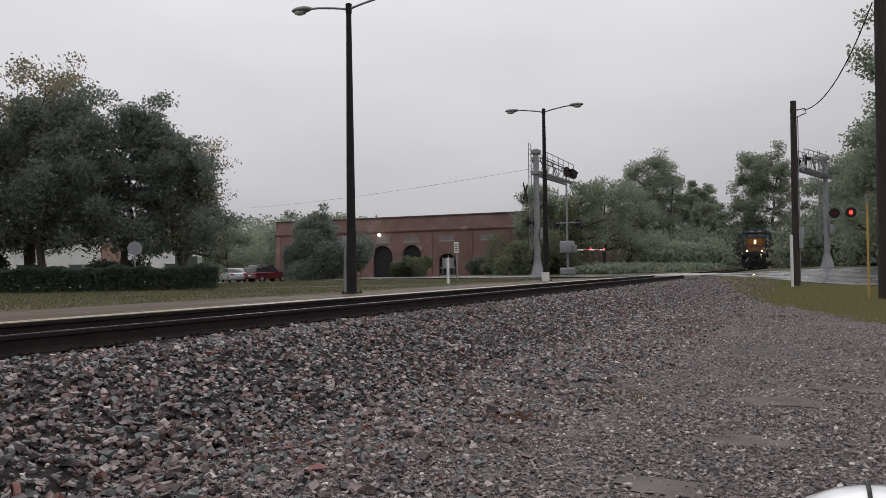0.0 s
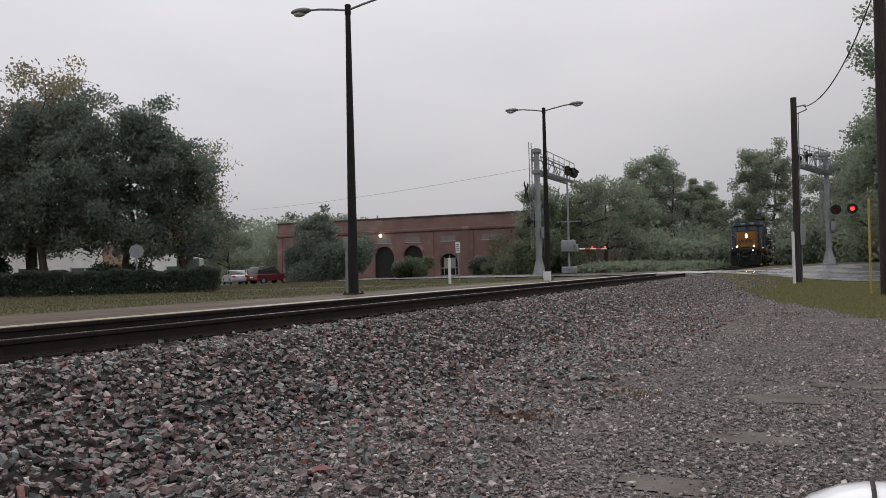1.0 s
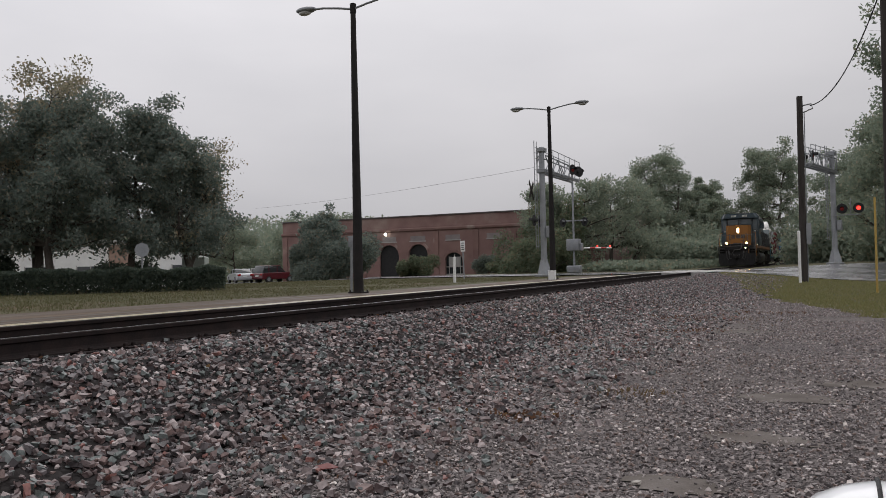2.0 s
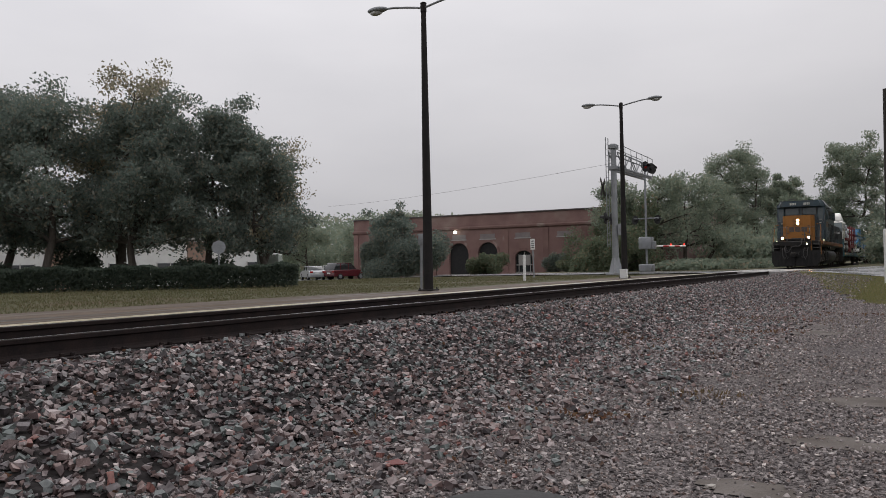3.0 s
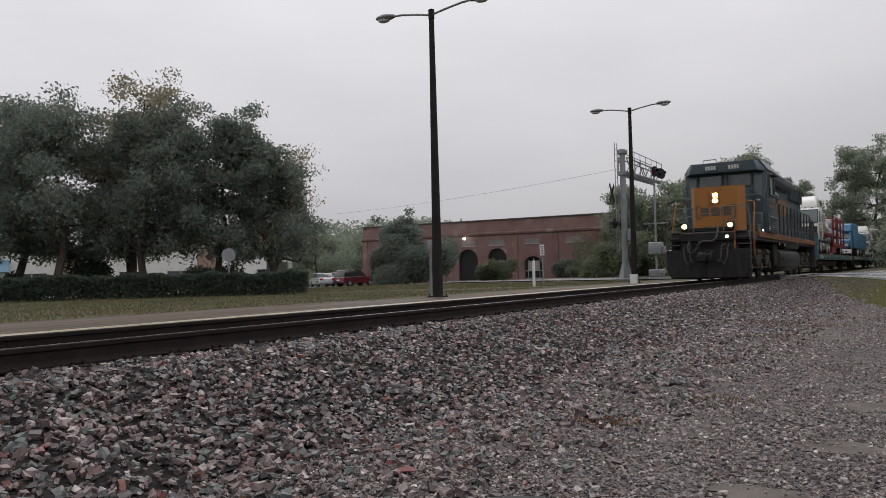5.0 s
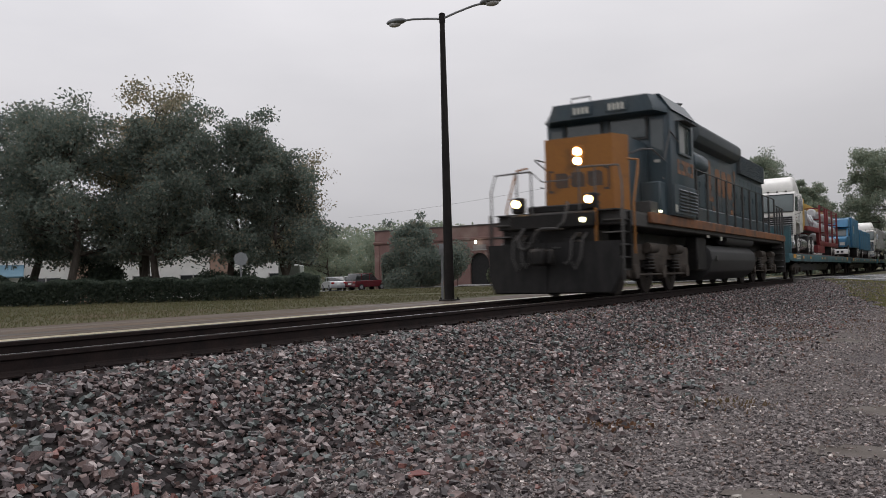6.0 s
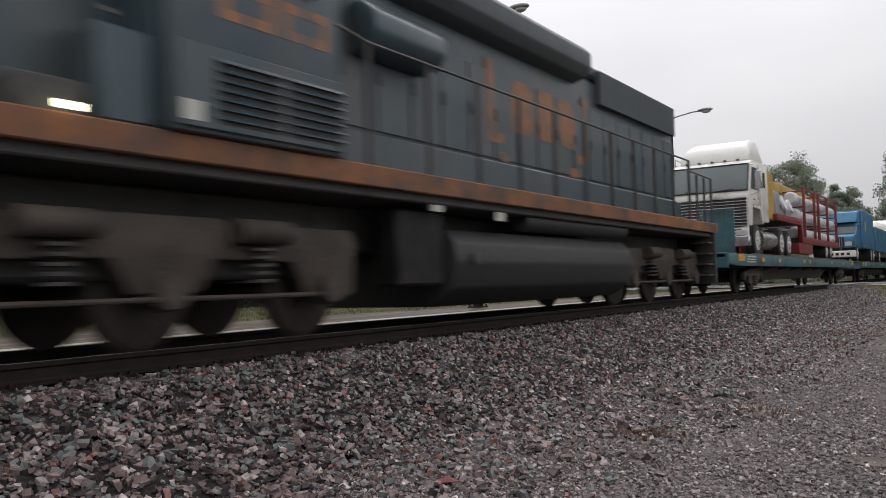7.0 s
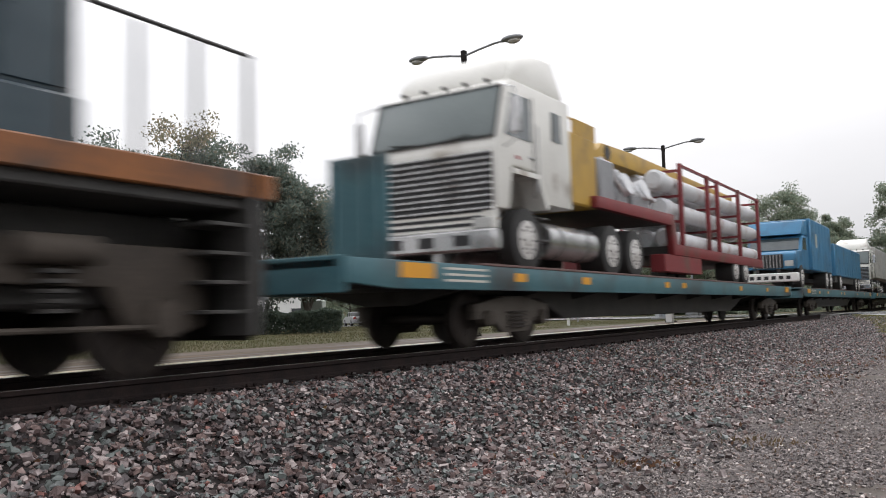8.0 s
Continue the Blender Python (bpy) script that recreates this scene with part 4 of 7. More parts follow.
def cantilever(x, y, arm, label, lights):
    """A ribbed mast with ladder, and a railed truss arm over the road that carries flashing lights. arm: signed length along y."""
    t = thing("crossing_signal", label, "crossing signal", pose(x, y, ground_z(x, y) - 0.02), "crossing signals")
    h = 7.0
    s = 1 if arm > 0 else -1
    bm = B()
    rod(bm, (0, 0, 0.1), (0, 0, h - 0.2), 0.165, 0.145, 16)
    part("mast", bm, GALV, t)
    bm = B()
    box(bm, -0.42, -0.42, 0, 0.42, 0.42, 0.14, 0.03)
    for k in range(4):
        a_ = radians(45 + 90 * k)
        prism(bm, [(-0.02, 0), (0.02, 0), (0.02, 0.001), (-0.02, 0.001)], 'z', 0.1, 0.11)
    rod(bm, (0, 0, 0.13), (0, 0, 0.9), 0.38, 0.19, 4)
    part("foot", bm, GALV, t)
    for z in (5.55, 6.65):
        bm = B()
        box(bm, -0.22, -0.22, z - 0.11, 0.22, 0.22, z + 0.11, 0.02)
        part("clamp", bm, GALV, t)
    for sx in (-0.22, 0.22):
        for z, r in ((5.5, 0.06), (6.35, 0.04)):
            bm = B()
            tube(bm, [(sx, 0, z), (sx, arm, z - 0.02 * abs(arm) if z > 6 else z)], r, 8)
            part("chord", bm, GALV, t)
    n_ = 6
    for k in range(n_):
        y0, y1 = arm * k / n_, arm * (k + 1) / n_
        for sx in (-0.22, 0.22):
            bm = B()
            za, zb = (5.5, 6.3) if k % 2 else (6.3, 5.5)
            rod(bm, (sx, y0, za), (sx, y1, zb), 0.028, 0.028, 6)
            part("brace", bm, GALV, t)
    bm = B()
    for k in range(26):
        yk = arm * (k + 0.5) / 26
        box(bm, -0.3, yk - 0.04, 5.58, 0.3, yk + 0.04, 5.61)
    box(bm, -0.31, 0, 5.55, -0.27, arm, 5.62)
    box(bm, 0.27, 0, 5.55, 0.31, arm, 5.62)
    part("walkway", bm, GALV, t, "steel grating walkway")
    for sx in (-0.3, 0.3):
        bm = B()
        tube(bm, [(sx, 0.25 * s, 5.6), (sx, 0.25 * s, 6.75), (sx, arm, 6.62), (sx, arm, 5.6)], 0.02, 6)
        for k in range(1, 6):
            rod(bm, (sx, arm * k / 6, 5.6), (sx, arm * k / 6, 6.7), 0.016, 0.016, 6)
        part("handrail", bm, GALV, t)
    lad = []
    bm = B()
    for sx in (-0.2, 0.2):
        rod(bm, (-0.34, sx, 1.5), (-0.34, sx, h + 0.15), 0.022, 0.022, 6)
    for k in range(19):
        rod(bm, (-0.34, -0.2, 1.6 + 0.29 * k), (-0.34, 0.2, 1.6 + 0.29 * k), 0.013, 0.013, 6)
    part("ladder", bm, GALV, t)
    bm = B()
    box(bm, 0.2, -0.2, 2.05, 0.42, 0.2, 2.65, 0.03)
    part("junction_box", bm, GALV, t)
    for dy, lx, yaw, lit in lights:
        flasher(t, lx, arm + dy, 6.05, lit, yaw)
    return t


mw = cantilever(-13.4, 41.2, 6.2, "grey cantilever crossing signal with a ladder and truss arm", ((-0.2, 0.35, 60, False), (-0.5, 0.35, 230, False), (-1.6, 0.35, 60, False)))
# crossbuck and side lights on the mast
for a_ in (-45, 45):
    bm = B()
    box(bm, -0.06, -0.62, -0.11, -0.045, 0.62, 0.11, 0.004)
    o = part("crossbuck_board", bm, POLEWOOD, mw, "weathered dark back of a crossbuck board")
    o.matrix_basis = pose(-0.45, -0.3, 4.55, a_, 0, 4)
for yo in (-0.45, 0.45):
    flasher(mw, -0.35, yo, 2.95, False, -90)
me_ = cantilever(0.45, 54.4, -5.6, "grey cantilever crossing signal beyond the road", ((0.4, 0.3, 95, False), (1.0, -0.3, 268, False)))
me_.matrix_basis = me_.matrix_basis @ pose(0, 0, 0, 0, 0, -14)
bm = B()
box(bm, -0.1, -0.36, 2.9, 1.55, -0.30, 2.95, 0.01)
box(bm, 0.98, -0.36, 2.95, 1.02, -0.30, 3.9, 0.01)
part("bracket", bm, GALV, me_)
flasher(me_, 0.55, -0.4, 3.3, False, 10)
flasher(me_, 1.45, -0.4, 3.3, True, 10)
# gate with its mast
t = thing("crossing_gate", "lowered crossing gate with red lamps on a grey mast", "crossing gate", pose(-15.5, 54.2, 0.58))
bm = B()
rod(bm, (0, 0, 0.05), (0, 0, 6.9), 0.075, 0.065, 12)
part("mast", bm, GALV, t)
bm = B()
box(bm, -0.45, -0.4, 0, 0.45, 0.4, 0.5, 0.06)
part("foot", bm, GALV, t)
bm = B()
box(bm, -0.45, -0.35, 1.5, 0.42, 0.35, 2.3, 0.08, 2)
box(bm, 0.4, -0.2, 1.5, 0.62, 0.2, 2.0, 0.04)
part("gate_drive", bm, GALV, t)
gd = Vector((0.55, 0.83, 0)).normalized()
for k in range(5):
    bm = B()
    rod(bm, (0.3 + gd.x * (0.5 + k * 0.5), gd.y * (0.5 + k * 0.5), 1.68), (0.3 + gd.x * (1.0 + k * 0.5), gd.y * (1.0 + k * 0.5), 1.68), 0.055, 0.055, 8)
    part("arm_band", bm, mat("gate_red", (0.45, 0.03, 0.03), None, 0.4) if k % 2 else WHITE, t)
for d in (1.7, 2.9):
    bm = B()
    ball(bm, (0.3 + gd.x * d, gd.y * d, 1.80), 0.05)
    part("gate_lamp", bm, RED_ON, t)
bm = B()
box(bm, -0.8, -0.03, 3.5, 0.9, 0.03, 3.58, 0.01)
part("crossarm", bm, GALV, t)
for xo in (-0.75, 0.75):
    flasher(t, xo, 0.1, 3.45, False, 150)

# ---- utility poles, wires, markers ----


def pole(x, y, h, r, label, top=None):
    t = thing("utility_pole", label, "utility pole", pose(x, y, ground_z(x, y) - 0.05, 0, 0.3, 0), "utility poles")
    bm = B()
    rod(bm, (0, 0, 0), (0, 0, h), r, r * 0.78, 16)
    part("pole", bm, POLEWOOD, t)
    return t


p_a = pole(-0.9, 38.0, 7.9, 0.155, "short weathered wooden utility pole in the roadside grass")
bm = B()
tube(bm, [(0.12, 0, 7.5), (0.45, 0, 7.55), (0.5, 0, 7.35), (0.12, 0, 7.2)], 0.03, 6)
part("bracket", bm, GALV, p_a)
bm = B()
box(bm, 0.13, -0.12, 1.6, 0.33, 0.12, 2.5, 0.02)
part("meter_box", bm, GALV, p_a)
bm = B()
rod(bm, (0.17, 0, 0), (0.17, 0, 7.2), 0.022, 0.022, 6)
part("conduit", bm, GALV, p_a)
p_b = pole(1.86, 28.9, 12.0, 0.21, "tall dark wooden utility pole at the edge of the gravel")
bm = B()
box(bm, -1.2, -0.06, 10.6, 1.2, 0.06, 10.75, 0.01)
part("crossarm", bm, POLEWOOD, p_b)


def wire(name, a_, b_, sag, r, label):
    bm = B()
    pts = []
    for k in range(15):
        u_ = k / 14
        q = Vector(a_).lerp(Vector(b_), u_)
        q.z -= sag * 4 * u_ * (1 - u_)
        pts.append(q)
    tube(bm, pts, r, 5)
    return single(name, bm, BLACK, label, "cable")


wire("service_cable", (-0.45, 38.0, 7.65), (1.70, 28.9, 9.3), 0.75, 0.022, "twisted black service cable between two poles")
wire("overhead_wire", (-13.4, 41.2, 6.35), (-49.0, 63.2, 7.15), 0.25, 0.007, "thin overhead wire across the sky")
bm = B()
rod(bm, (0, 0, 0), (0.02, 0.1, 3.15), 0.036, 0.036, 10)
single("guy_guard", bm, YELLOWPLASTIC, "faded yellow plastic guy-wire guard", "guy guard", m=pose(1.45, 30.2, -0.02))
bm = B()
rod(bm, (0, 0, 0), (0, 0, 2.15), 0.06, 0.06, 10)
ball(bm, (0, 0, 2.15), 0.06, 0.06, 0.05, 2)
single("marker_post", bm, WHITE, "white marker post against the wooden pole", "marker post", m=pose(-1.02, 36.8, ground_z(-1.02, 36.8) - 0.05))

# ---- brick freight house, set square to the track ----


def arch_outline(x0, x1, z0, zs, rise, n_=10):
    """Points of an arch from its left springing over the crown to its right springing."""
    cx, hw = (x0 + x1) / 2, (x1 - x0) / 2
    return [(cx - hw * math.cos(math.pi * k / n_), zs + rise * math.sin(math.pi * k / n_)) for k in range(n_ + 1)]


def brick_building():
    t = thing("brick_building", "old single-storey red brick warehouse with bricked-up arches", "building")
    Y, Z0, ZT = 75.5, -0.25, 6.45
    x0, x1 = -54.9, -19.0
    opens = [(-42.6, -40.3, 2.5, 1.1), (-39.15, -36.95, 2.5, 1.1), (-35.0, -33.1, 1.9, 0.75)]
    bm = B()
    xs = x0
    for a_, b_, zs, rise in opens:
        box(bm, xs, Y, Z0, a_, Y + 0.4, 4.9)
        prism(bm, [(a_, 4.9)] + arch_outline(a_, b_, 0, zs, rise) + [(b_, 4.9)], 'y', Y, Y + 0.4)
        xs = b_
    box(bm, xs, Y, Z0, x1, Y + 0.4, 4.9)
    box(bm, x0, Y, 4.9, x1, Y + 0.4, ZT)
    part("front_wall", bm, MORTAR, t, smooth=False)
    for name, xa, xb, ya, yb in (("side_wall", x0, x0 + 0.4, Y + 0.4, Y + 22), ("side_wall", x1 - 0.4, x1, Y + 0.4, Y + 22), ("rear_wall", x0, x1, Y + 22, Y + 22.4)):
        bm = B()
        box(bm, xa, ya, Z0, xb, yb, ZT)
        part(name, bm, MORTAR, t, smooth=False)
    bm = B()
    box(bm, x0, Y + 0.4, 5.6, x1, Y + 22, 5.8)
    part("roof", bm, ASPHALT, t)
    bm = B()
    prism(bm, [(Y - 0.16, 5.02), (Y - 0.003, 4.9), (Y - 0.003, 5.3), (Y - 0.1, 5.25), (Y - 0.18, 5.2)], 'x', x0 - 0.1, x1 + 0.1)
    part("string_course", bm, BRICK, t, "projecting dark brick course", smooth=False)
    bm = B()
    box(bm, x0 - 0.12, Y - 0.12, ZT, x1 + 0.12, Y + 0.5, ZT + 0.13, 0.02)
    part("coping", bm, mat("dark_coping", (0.06, 0.05, 0.05), (0.09, 0.075, 0.07), 0.7), t, "dark coping along the parapet")
    for xp in (-54.6, -49.5, -44.5, -36.0, -31.6, -27.6, -23.5):
        bm = B()
        box(bm, xp - 0.3, Y - 0.1, Z0, xp + 0.3, Y - 0.002, 4.88)
        part("pilaster", bm, BRICK, t, smooth=False)
    for k, (a_, b_, zs, rise) in enumerate(opens):
        ring = arch_outline(a_, b_, 0, zs, rise, 14)
        out = arch_outline(a_ - 0.28, b_ + 0.28, 0, zs, rise + 0.28, 14)
        for i in range(14):
            bm = B()
            prism(bm, [ring[i], out[i], out[i + 1], ring[i + 1]], 'y', Y - 0.05, Y - 0.004)
            part("voussoir", bm, BRICK, t, smooth=False)
        # first two arches: a black panel carries the shade of the opening
        bm = B()
        prism(bm, [(a_, Z0)] + arch_outline(a_, b_, 0, zs, rise) + [(b_, Z0)], 'y', Y + 0.25, Y + 0.3)
        inf = part("infill" if k < 2 else "doorway", bm, BLACK if k < 2 else GLASS_DARK, t, "dark recess of the arch")
        if k == 2:
            bm = B()
            for xa, xb, za, zb in ((a_, b_, 1.15, 1.25), ((a_ + b_) / 2 - 0.04, (a_ + b_) / 2 + 0.04, 0.2, 2.5), (a_ + 0.3, a_ + 0.36, 0.2, 2.3), (b_ - 0.36, b_ - 0.3, 0.2, 2.3), (a_, b_, 0.0, 0.5)):
                box(bm, xa, Y + 0.2, za, xb, Y + 0.25, zb)
            part("door_frame", bm, CONCRETE, inf)
            bm = B()
            box(bm, a_ + 0.36, Y + 0.19, 1.25, b_ - 0.36, Y + 0.2, 2.2)
            part("board", bm, CONCRETE, inf, "pale board over the opening")
    grey = mat("boarded_window", (0.17, 0.15, 0.15), (0.24, 0.21, 0.2), 0.8, scale=2)
    for xa, xb in ((-42.2, -40.6), (-38.9, -37.2), (-34.9, -33.3), (-30.4, -28.8), (-26.3, -24.7)):
        bm = B()
        box(bm, xa, Y - 0.03, 3.95, xb, Y - 0.003, 4.45)
        w = part("blocked_window", bm, grey, t, "blocked high window")
        bm = B()
        box(bm, xa - 0.1, Y - 0.07, 3.85, xb + 0.1, Y - 0.031, 3.95)
        part("sill", bm, CONCRETE, w)
    for xa, za, w, h in ((-29.3, 3.2, 1.0, 0.4), (-31.9, 0.2, 0.4, 2.4), (-25.0, 2.0, 1.5, 1.0)):
        bm = B()
        box(bm, xa, Y - 0.02, za, xa + w, Y - 0.004, za + h)
        part("patch", bm, grey if h < 2 else BRICK, t)
    bm = B()
    rod(bm, (-41.64, Y, 4.8), (-41.64, Y - 0.35, 4.85), 0.03, 0.03, 8)
    arm = part("lamp_bracket", bm, BLACK, t)
    bm = B()
    ball(bm, (-41.64, Y - 0.4, 4.72), 0.17)
    part("lamp_globe", bm, WALL_LAMP, arm, "lit wall lamp")
    bm = B()
    box(bm, -43.2, Y - 1.6, -0.3, -33.0, Y - 0.01, 0.32, 0.03)
    part("loading_step", bm, CONCRETE, t)
    return t


brick_building()
bm = B()
bm_pts = [(-47, 60), (-31, 62), (-30, 73.8), (-62, 73.8), (-70, 64)]
single("parking_lot", prism(bm, bm_pts, 'z', -0.6, 0.02), ASPHALT, "wet asphalt parking lot before the brick building", "parking lot", kind="structure")
bm = B()
box(bm, -0.9, -0.02, 0.9, 0.9, 0.02, 1.7, 0.005)
s = thing("notice_board", "white notice board leaning in the brush", "sign", pose(-24.3, 69.5, 0.3, 0, 0, 15))
part("board", bm, WHITE, s)
bm = B()
for xo in (-0.7, 0.7):
    rod(bm, (xo, 0.05, 0), (xo, 0.05, 1.6), 0.05, 0.05, 8)
part("leg", bm, POLEWOOD, s)

# ---- white shop building behind the trees ----
shop = thing("shop_building", "low white shop building with a blue awning", "building", pose(-49.5, 33.5, 0.0, 0, 0, 56))
TAN = mat("tan_render", (0.32, 0.22, 0.17), (0.26, 0.17, 0.13), 0.7)
AWN = mat("faded_blue_awning", (0.10, 0.20, 0.27), (0.14, 0.25, 0.32), 0.6)
bm = B()
box(bm, -18, 0, -0.4, 16, 9, 3.3)
part("wall", bm, WHITE, shop, "white rendered wall")
bm = B()
box(bm, -18.2, -0.25, 3.3, 16.2, 9.2, 3.5, 0.03)
part("roof", bm, CONCRETE, shop)
bm = B()
prism(bm, [(-1.3, 1.9), (-0.004, 2.65), (-0.004, 2.5), (-1.25, 1.8)], 'x', -14, -2.5)
part("awning", bm, AWN, shop)
for k in range(10):
    bm = B()
    x = -14.5 + k * 3.1
    box(bm, x, -0.06, 0.75, x + 1.7, -0.004, 1.75)
    w = part("window", bm, GLASS_DARK, shop)
    bm = B()
    for xa in (x - 0.05, x + 0.82, x + 1.68):
        box(bm, xa, -0.09, 0.7, xa + 0.07, -0.061, 1.8)
    box(bm, x - 0.05, -0.09, 0.68, x + 1.75, -0.061, 0.74)
    part("window_frame", bm, CONCRETE, w)
for x in (0.2, 9.2):
    bm = B()
    box(bm, x, -0.12, -0.3, x + 1.6, -0.003, 3.2)
    part("pier", bm, TAN, shop)
# white pickets of signs between the trunks
t = thing("street_sign", "white blank-backed road sign behind the hedge", "sign", pose(-22.2, 22.1, 0.5, 0, 0, 45))
bm = B()
rod(bm, (0, 0, 0), (0, 0, 1.75), 0.028, 0.028, 8)
part("post", bm, GALV, t)
bm = B()
rod(bm, (0, -0.045, 1.52), (0, -0.035, 1.52), 0.26, 0.26, 8)
part("plate", bm, GALV, t)
t = thing("transformer_box", "pale green utility box behind the hedge", "utility box", pose(-25.2, 28.2, 0.45, 0, 0, 30))
bm = B()
box(bm, -0.5, -0.4, 0, 0.5, 0.4, 1.4, 0.04)
part("case", bm, mat("pale_green_steel", (0.36, 0.40, 0.36), None, 0.5), t)


# ---- cars ----


def car(name, label, m, paint, tall=1.45, length=4.6, suv=False, width=1.78):
    t = thing(name, label, "car", m)
    hw, l = width / 2, length / 2
    if suv:
        low = [(-l, 0.45), (-l + 0.05, 0.95), (-l + 0.15, 1.02), (l - 1.25, 1.05), (l - 0.15, 0.92), (l, 0.6), (l - 0.05, 0.35), (-l + 0.1, 0.32)]
        cab = [(-l + 0.12, 1.0), (-l + 0.4, tall - 0.03), (-l + 0.7, tall), (l - 2.1, tall), (l - 1.25, 1.03)]
    else:
        low = [(-l, 0.5), (-l + 0.04, 0.9), (-l + 0.2, 0.97), (-l + 0.9, 1.0), (l - 1.3, 0.98), (l - 0.2, 0.78), (l, 0.55), (l - 0.05, 0.28), (-l + 0.1, 0.28)]
        cab = [(-l + 0.55, 0.98), (-l + 1.2, tall - 0.03), (-l + 1.6, tall), (l - 2.0, tall - 0.03), (l - 1.15, 0.96)]
    bm = B()
    prism(bm, low, 'x', -hw, hw, 0.06)
    body = part("body", bm, paint, t, smooth=False)
    bm = B()
    prism(bm, cab, 'x', -hw + 0.12, hw - 0.12, 0.05)
    part("cabin", bm, GLASS_DARK, t, "dark tinted windows")
    bm = B()
    prism(bm, [(cab[1][0] + 0.05, tall - 0.06), (cab[1][0] + 0.1, tall + 0.012), (cab[3][0] - 0.02, tall + 0.012), (cab[3][0] + 0.1, tall - 0.06)], 'x', -hw + 0.1, hw - 0.1, 0.02)
    part("roof", bm, paint, t)
    for sx in (-1, 1):
        for k in (1, 2):
            u_ = cab[0][0] + (cab[-1][0] - cab[0][0]) * (0.27 + 0.34 * (k - 1))
            bm = B()
            box(bm, sx * (hw - 0.13), u_ - 0.05, 0.95, sx * (hw - 0.105), u_ + 0.05, tall - 0.03)
            part("pillar", bm, paint, t)
    for sx in (-1, 1):
        for yo in (-l + 0.85, l - 0.9):
            bm = B()
            rod(bm, (sx * (hw - 0.2), yo, 0.33), (sx * (hw + 0.01), yo, 0.33), 0.33, 0.33, 20)
            w = part("wheel", bm, BLACK, t)
            bm = B()
            rod(bm, (sx * (hw + 0.011), yo, 0.33), (sx * (hw + 0.02), yo, 0.33), 0.2, 0.17, 14)
            part("rim", bm, LAMPGREY, w)
        bm = B()
        box(bm, sx * (hw - 0.4), -l - 0.01, 0.72, sx * (hw - 0.06), -l + 0.06, 0.92, 0.02)
        part("tail_light", bm, RED_OFF, t)
        bm = B()
        box(bm, sx * (hw - 0.42), l - 0.17, 0.62, sx * (hw - 0.1), l - 0.02, 0.76, 0.02)
        part("headlight", bm, LAMP_GLASS, t)
    bm = B()
    box(bm, -0.26, -l - 0.012, 0.62, 0.26, -l + 0.02, 0.76, 0.01)
    part("number_plate", bm, WHITE, t)
    return t


REDP = mat("dark_red_car_paint", (0.10, 0.012, 0.018), (0.085, 0.012, 0.016), 0.25, coat=0.5, bump=0)
SILVER = mat("silver_car_paint", (0.55, 0.56, 0.58), (0.5, 0.51, 0.53), 0.3, metal=0.5, coat=0.5, bump=0)
car("parked_car", "dark red sport utility car in the parking lot", pose(-52.4, 70.4, 0.0, 0, 0, -14), REDP, 1.75, 4.5, True)
car("parked_car", "silver sedan in the parking lot", pose(-56.0, 69.4, 0.02, 0, 0, 52), SILVER, 1.45, 4.7)
car("parked_car", "white sedan behind the parked cars", pose(-56.4, 73.0, 0.02, 0, 0, 60), WHITE, 1.5, 4.6)
# white car beside the camera: its door mirror reaches into view
WHITECAR = mat("white_car_paint", (0.74, 0.75, 0.76), (0.70, 0.71, 0.72), 0.2, coat=0.6, bump=0, dirt=(0.5, 0.48, 0.45), dirt_amount=0.05)
wc = car("white_car", "white car with wet door mirror standing in the lot", pose(1.22, 0.6, 0.0), WHITECAR, 1.5, 4.5, width=1.7)
bm = B()
ball(bm, (-1.15, 0.52, 0.795), 0.135, 0.11, 0.085, 3)
mir = part("door_mirror", bm, WHITECAR, wc, "white mirror housing wet with rain")
bm = B()
for k in range(24):
    a0 = 6.2832 * k / 24
    a1 = 6.2832 * (k + 1) / 24
    rod(bm, (-1.172, 0.52 + 0.110 * math.cos(a0), 0.795 + 0.0850 * math.sin(a0)), (-1.172, 0.52 + 0.110 * math.cos(a1), 0.795 + 0.0850 * math.sin(a1)), 0.003, 0.003, 6)
part("seam", bm, BLACK, mir, "black rubber seam")
bm = B()
rod(bm, (-1.05, 0.5, 0.79), (-0.82, 0.45, 0.80), 0.035, 0.05, 10)
part("mirror_arm", bm, BLACK, mir)
# added black dome, standing in for a dark edge of the car
bn = thing("dark_edge_dome", "added black domed form standing in for a dark car edge", "bin", pose(-0.75, 1.45, 0.0))
bm = B()
rod(bm, (0, 0, 0), (0, 0, 0.40), 0.24, 0.29, 28)
part("tub", bm, BLACK, bn)
bm = B()
ball(bm, (0, 0, 0.40), 0.30, 0.30, 0.085, 3)
part("lid", bm, BLACK, bn)

# ---- the train: y runs back from the locomotive's front, z up from the rail ----
NAVY = mat("faded_dark_blue_paint", (0.028, 0.048, 0.064), (0.050, 0.076, 0.089), 0.36, spec=0.45, scale=1.2, fine=18, bump=0.08, dirt=(0.075, 0.080, 0.078), dirt_amount=0.6, dirt_scale=1.3, stretch=(1, 1, 0.35))
OCHRE = mat("dull_yellow_paint", (0.30, 0.125, 0.024), (0.25, 0.10, 0.022), 0.5, spec=0.35, scale=1.5, fine=20, bump=0.06, dirt=(0.17, 0.08, 0.025), dirt_amount=0.25, dirt_scale=2.0)
ORANGE = mat("worn_orange_stripe", (0.25, 0.088, 0.021), (0.12, 0.048, 0.02), 0.6, scale=2, fine=20, dirt=(0.05, 0.034, 0.026), dirt_amount=0.65, dirt_scale=2.2)
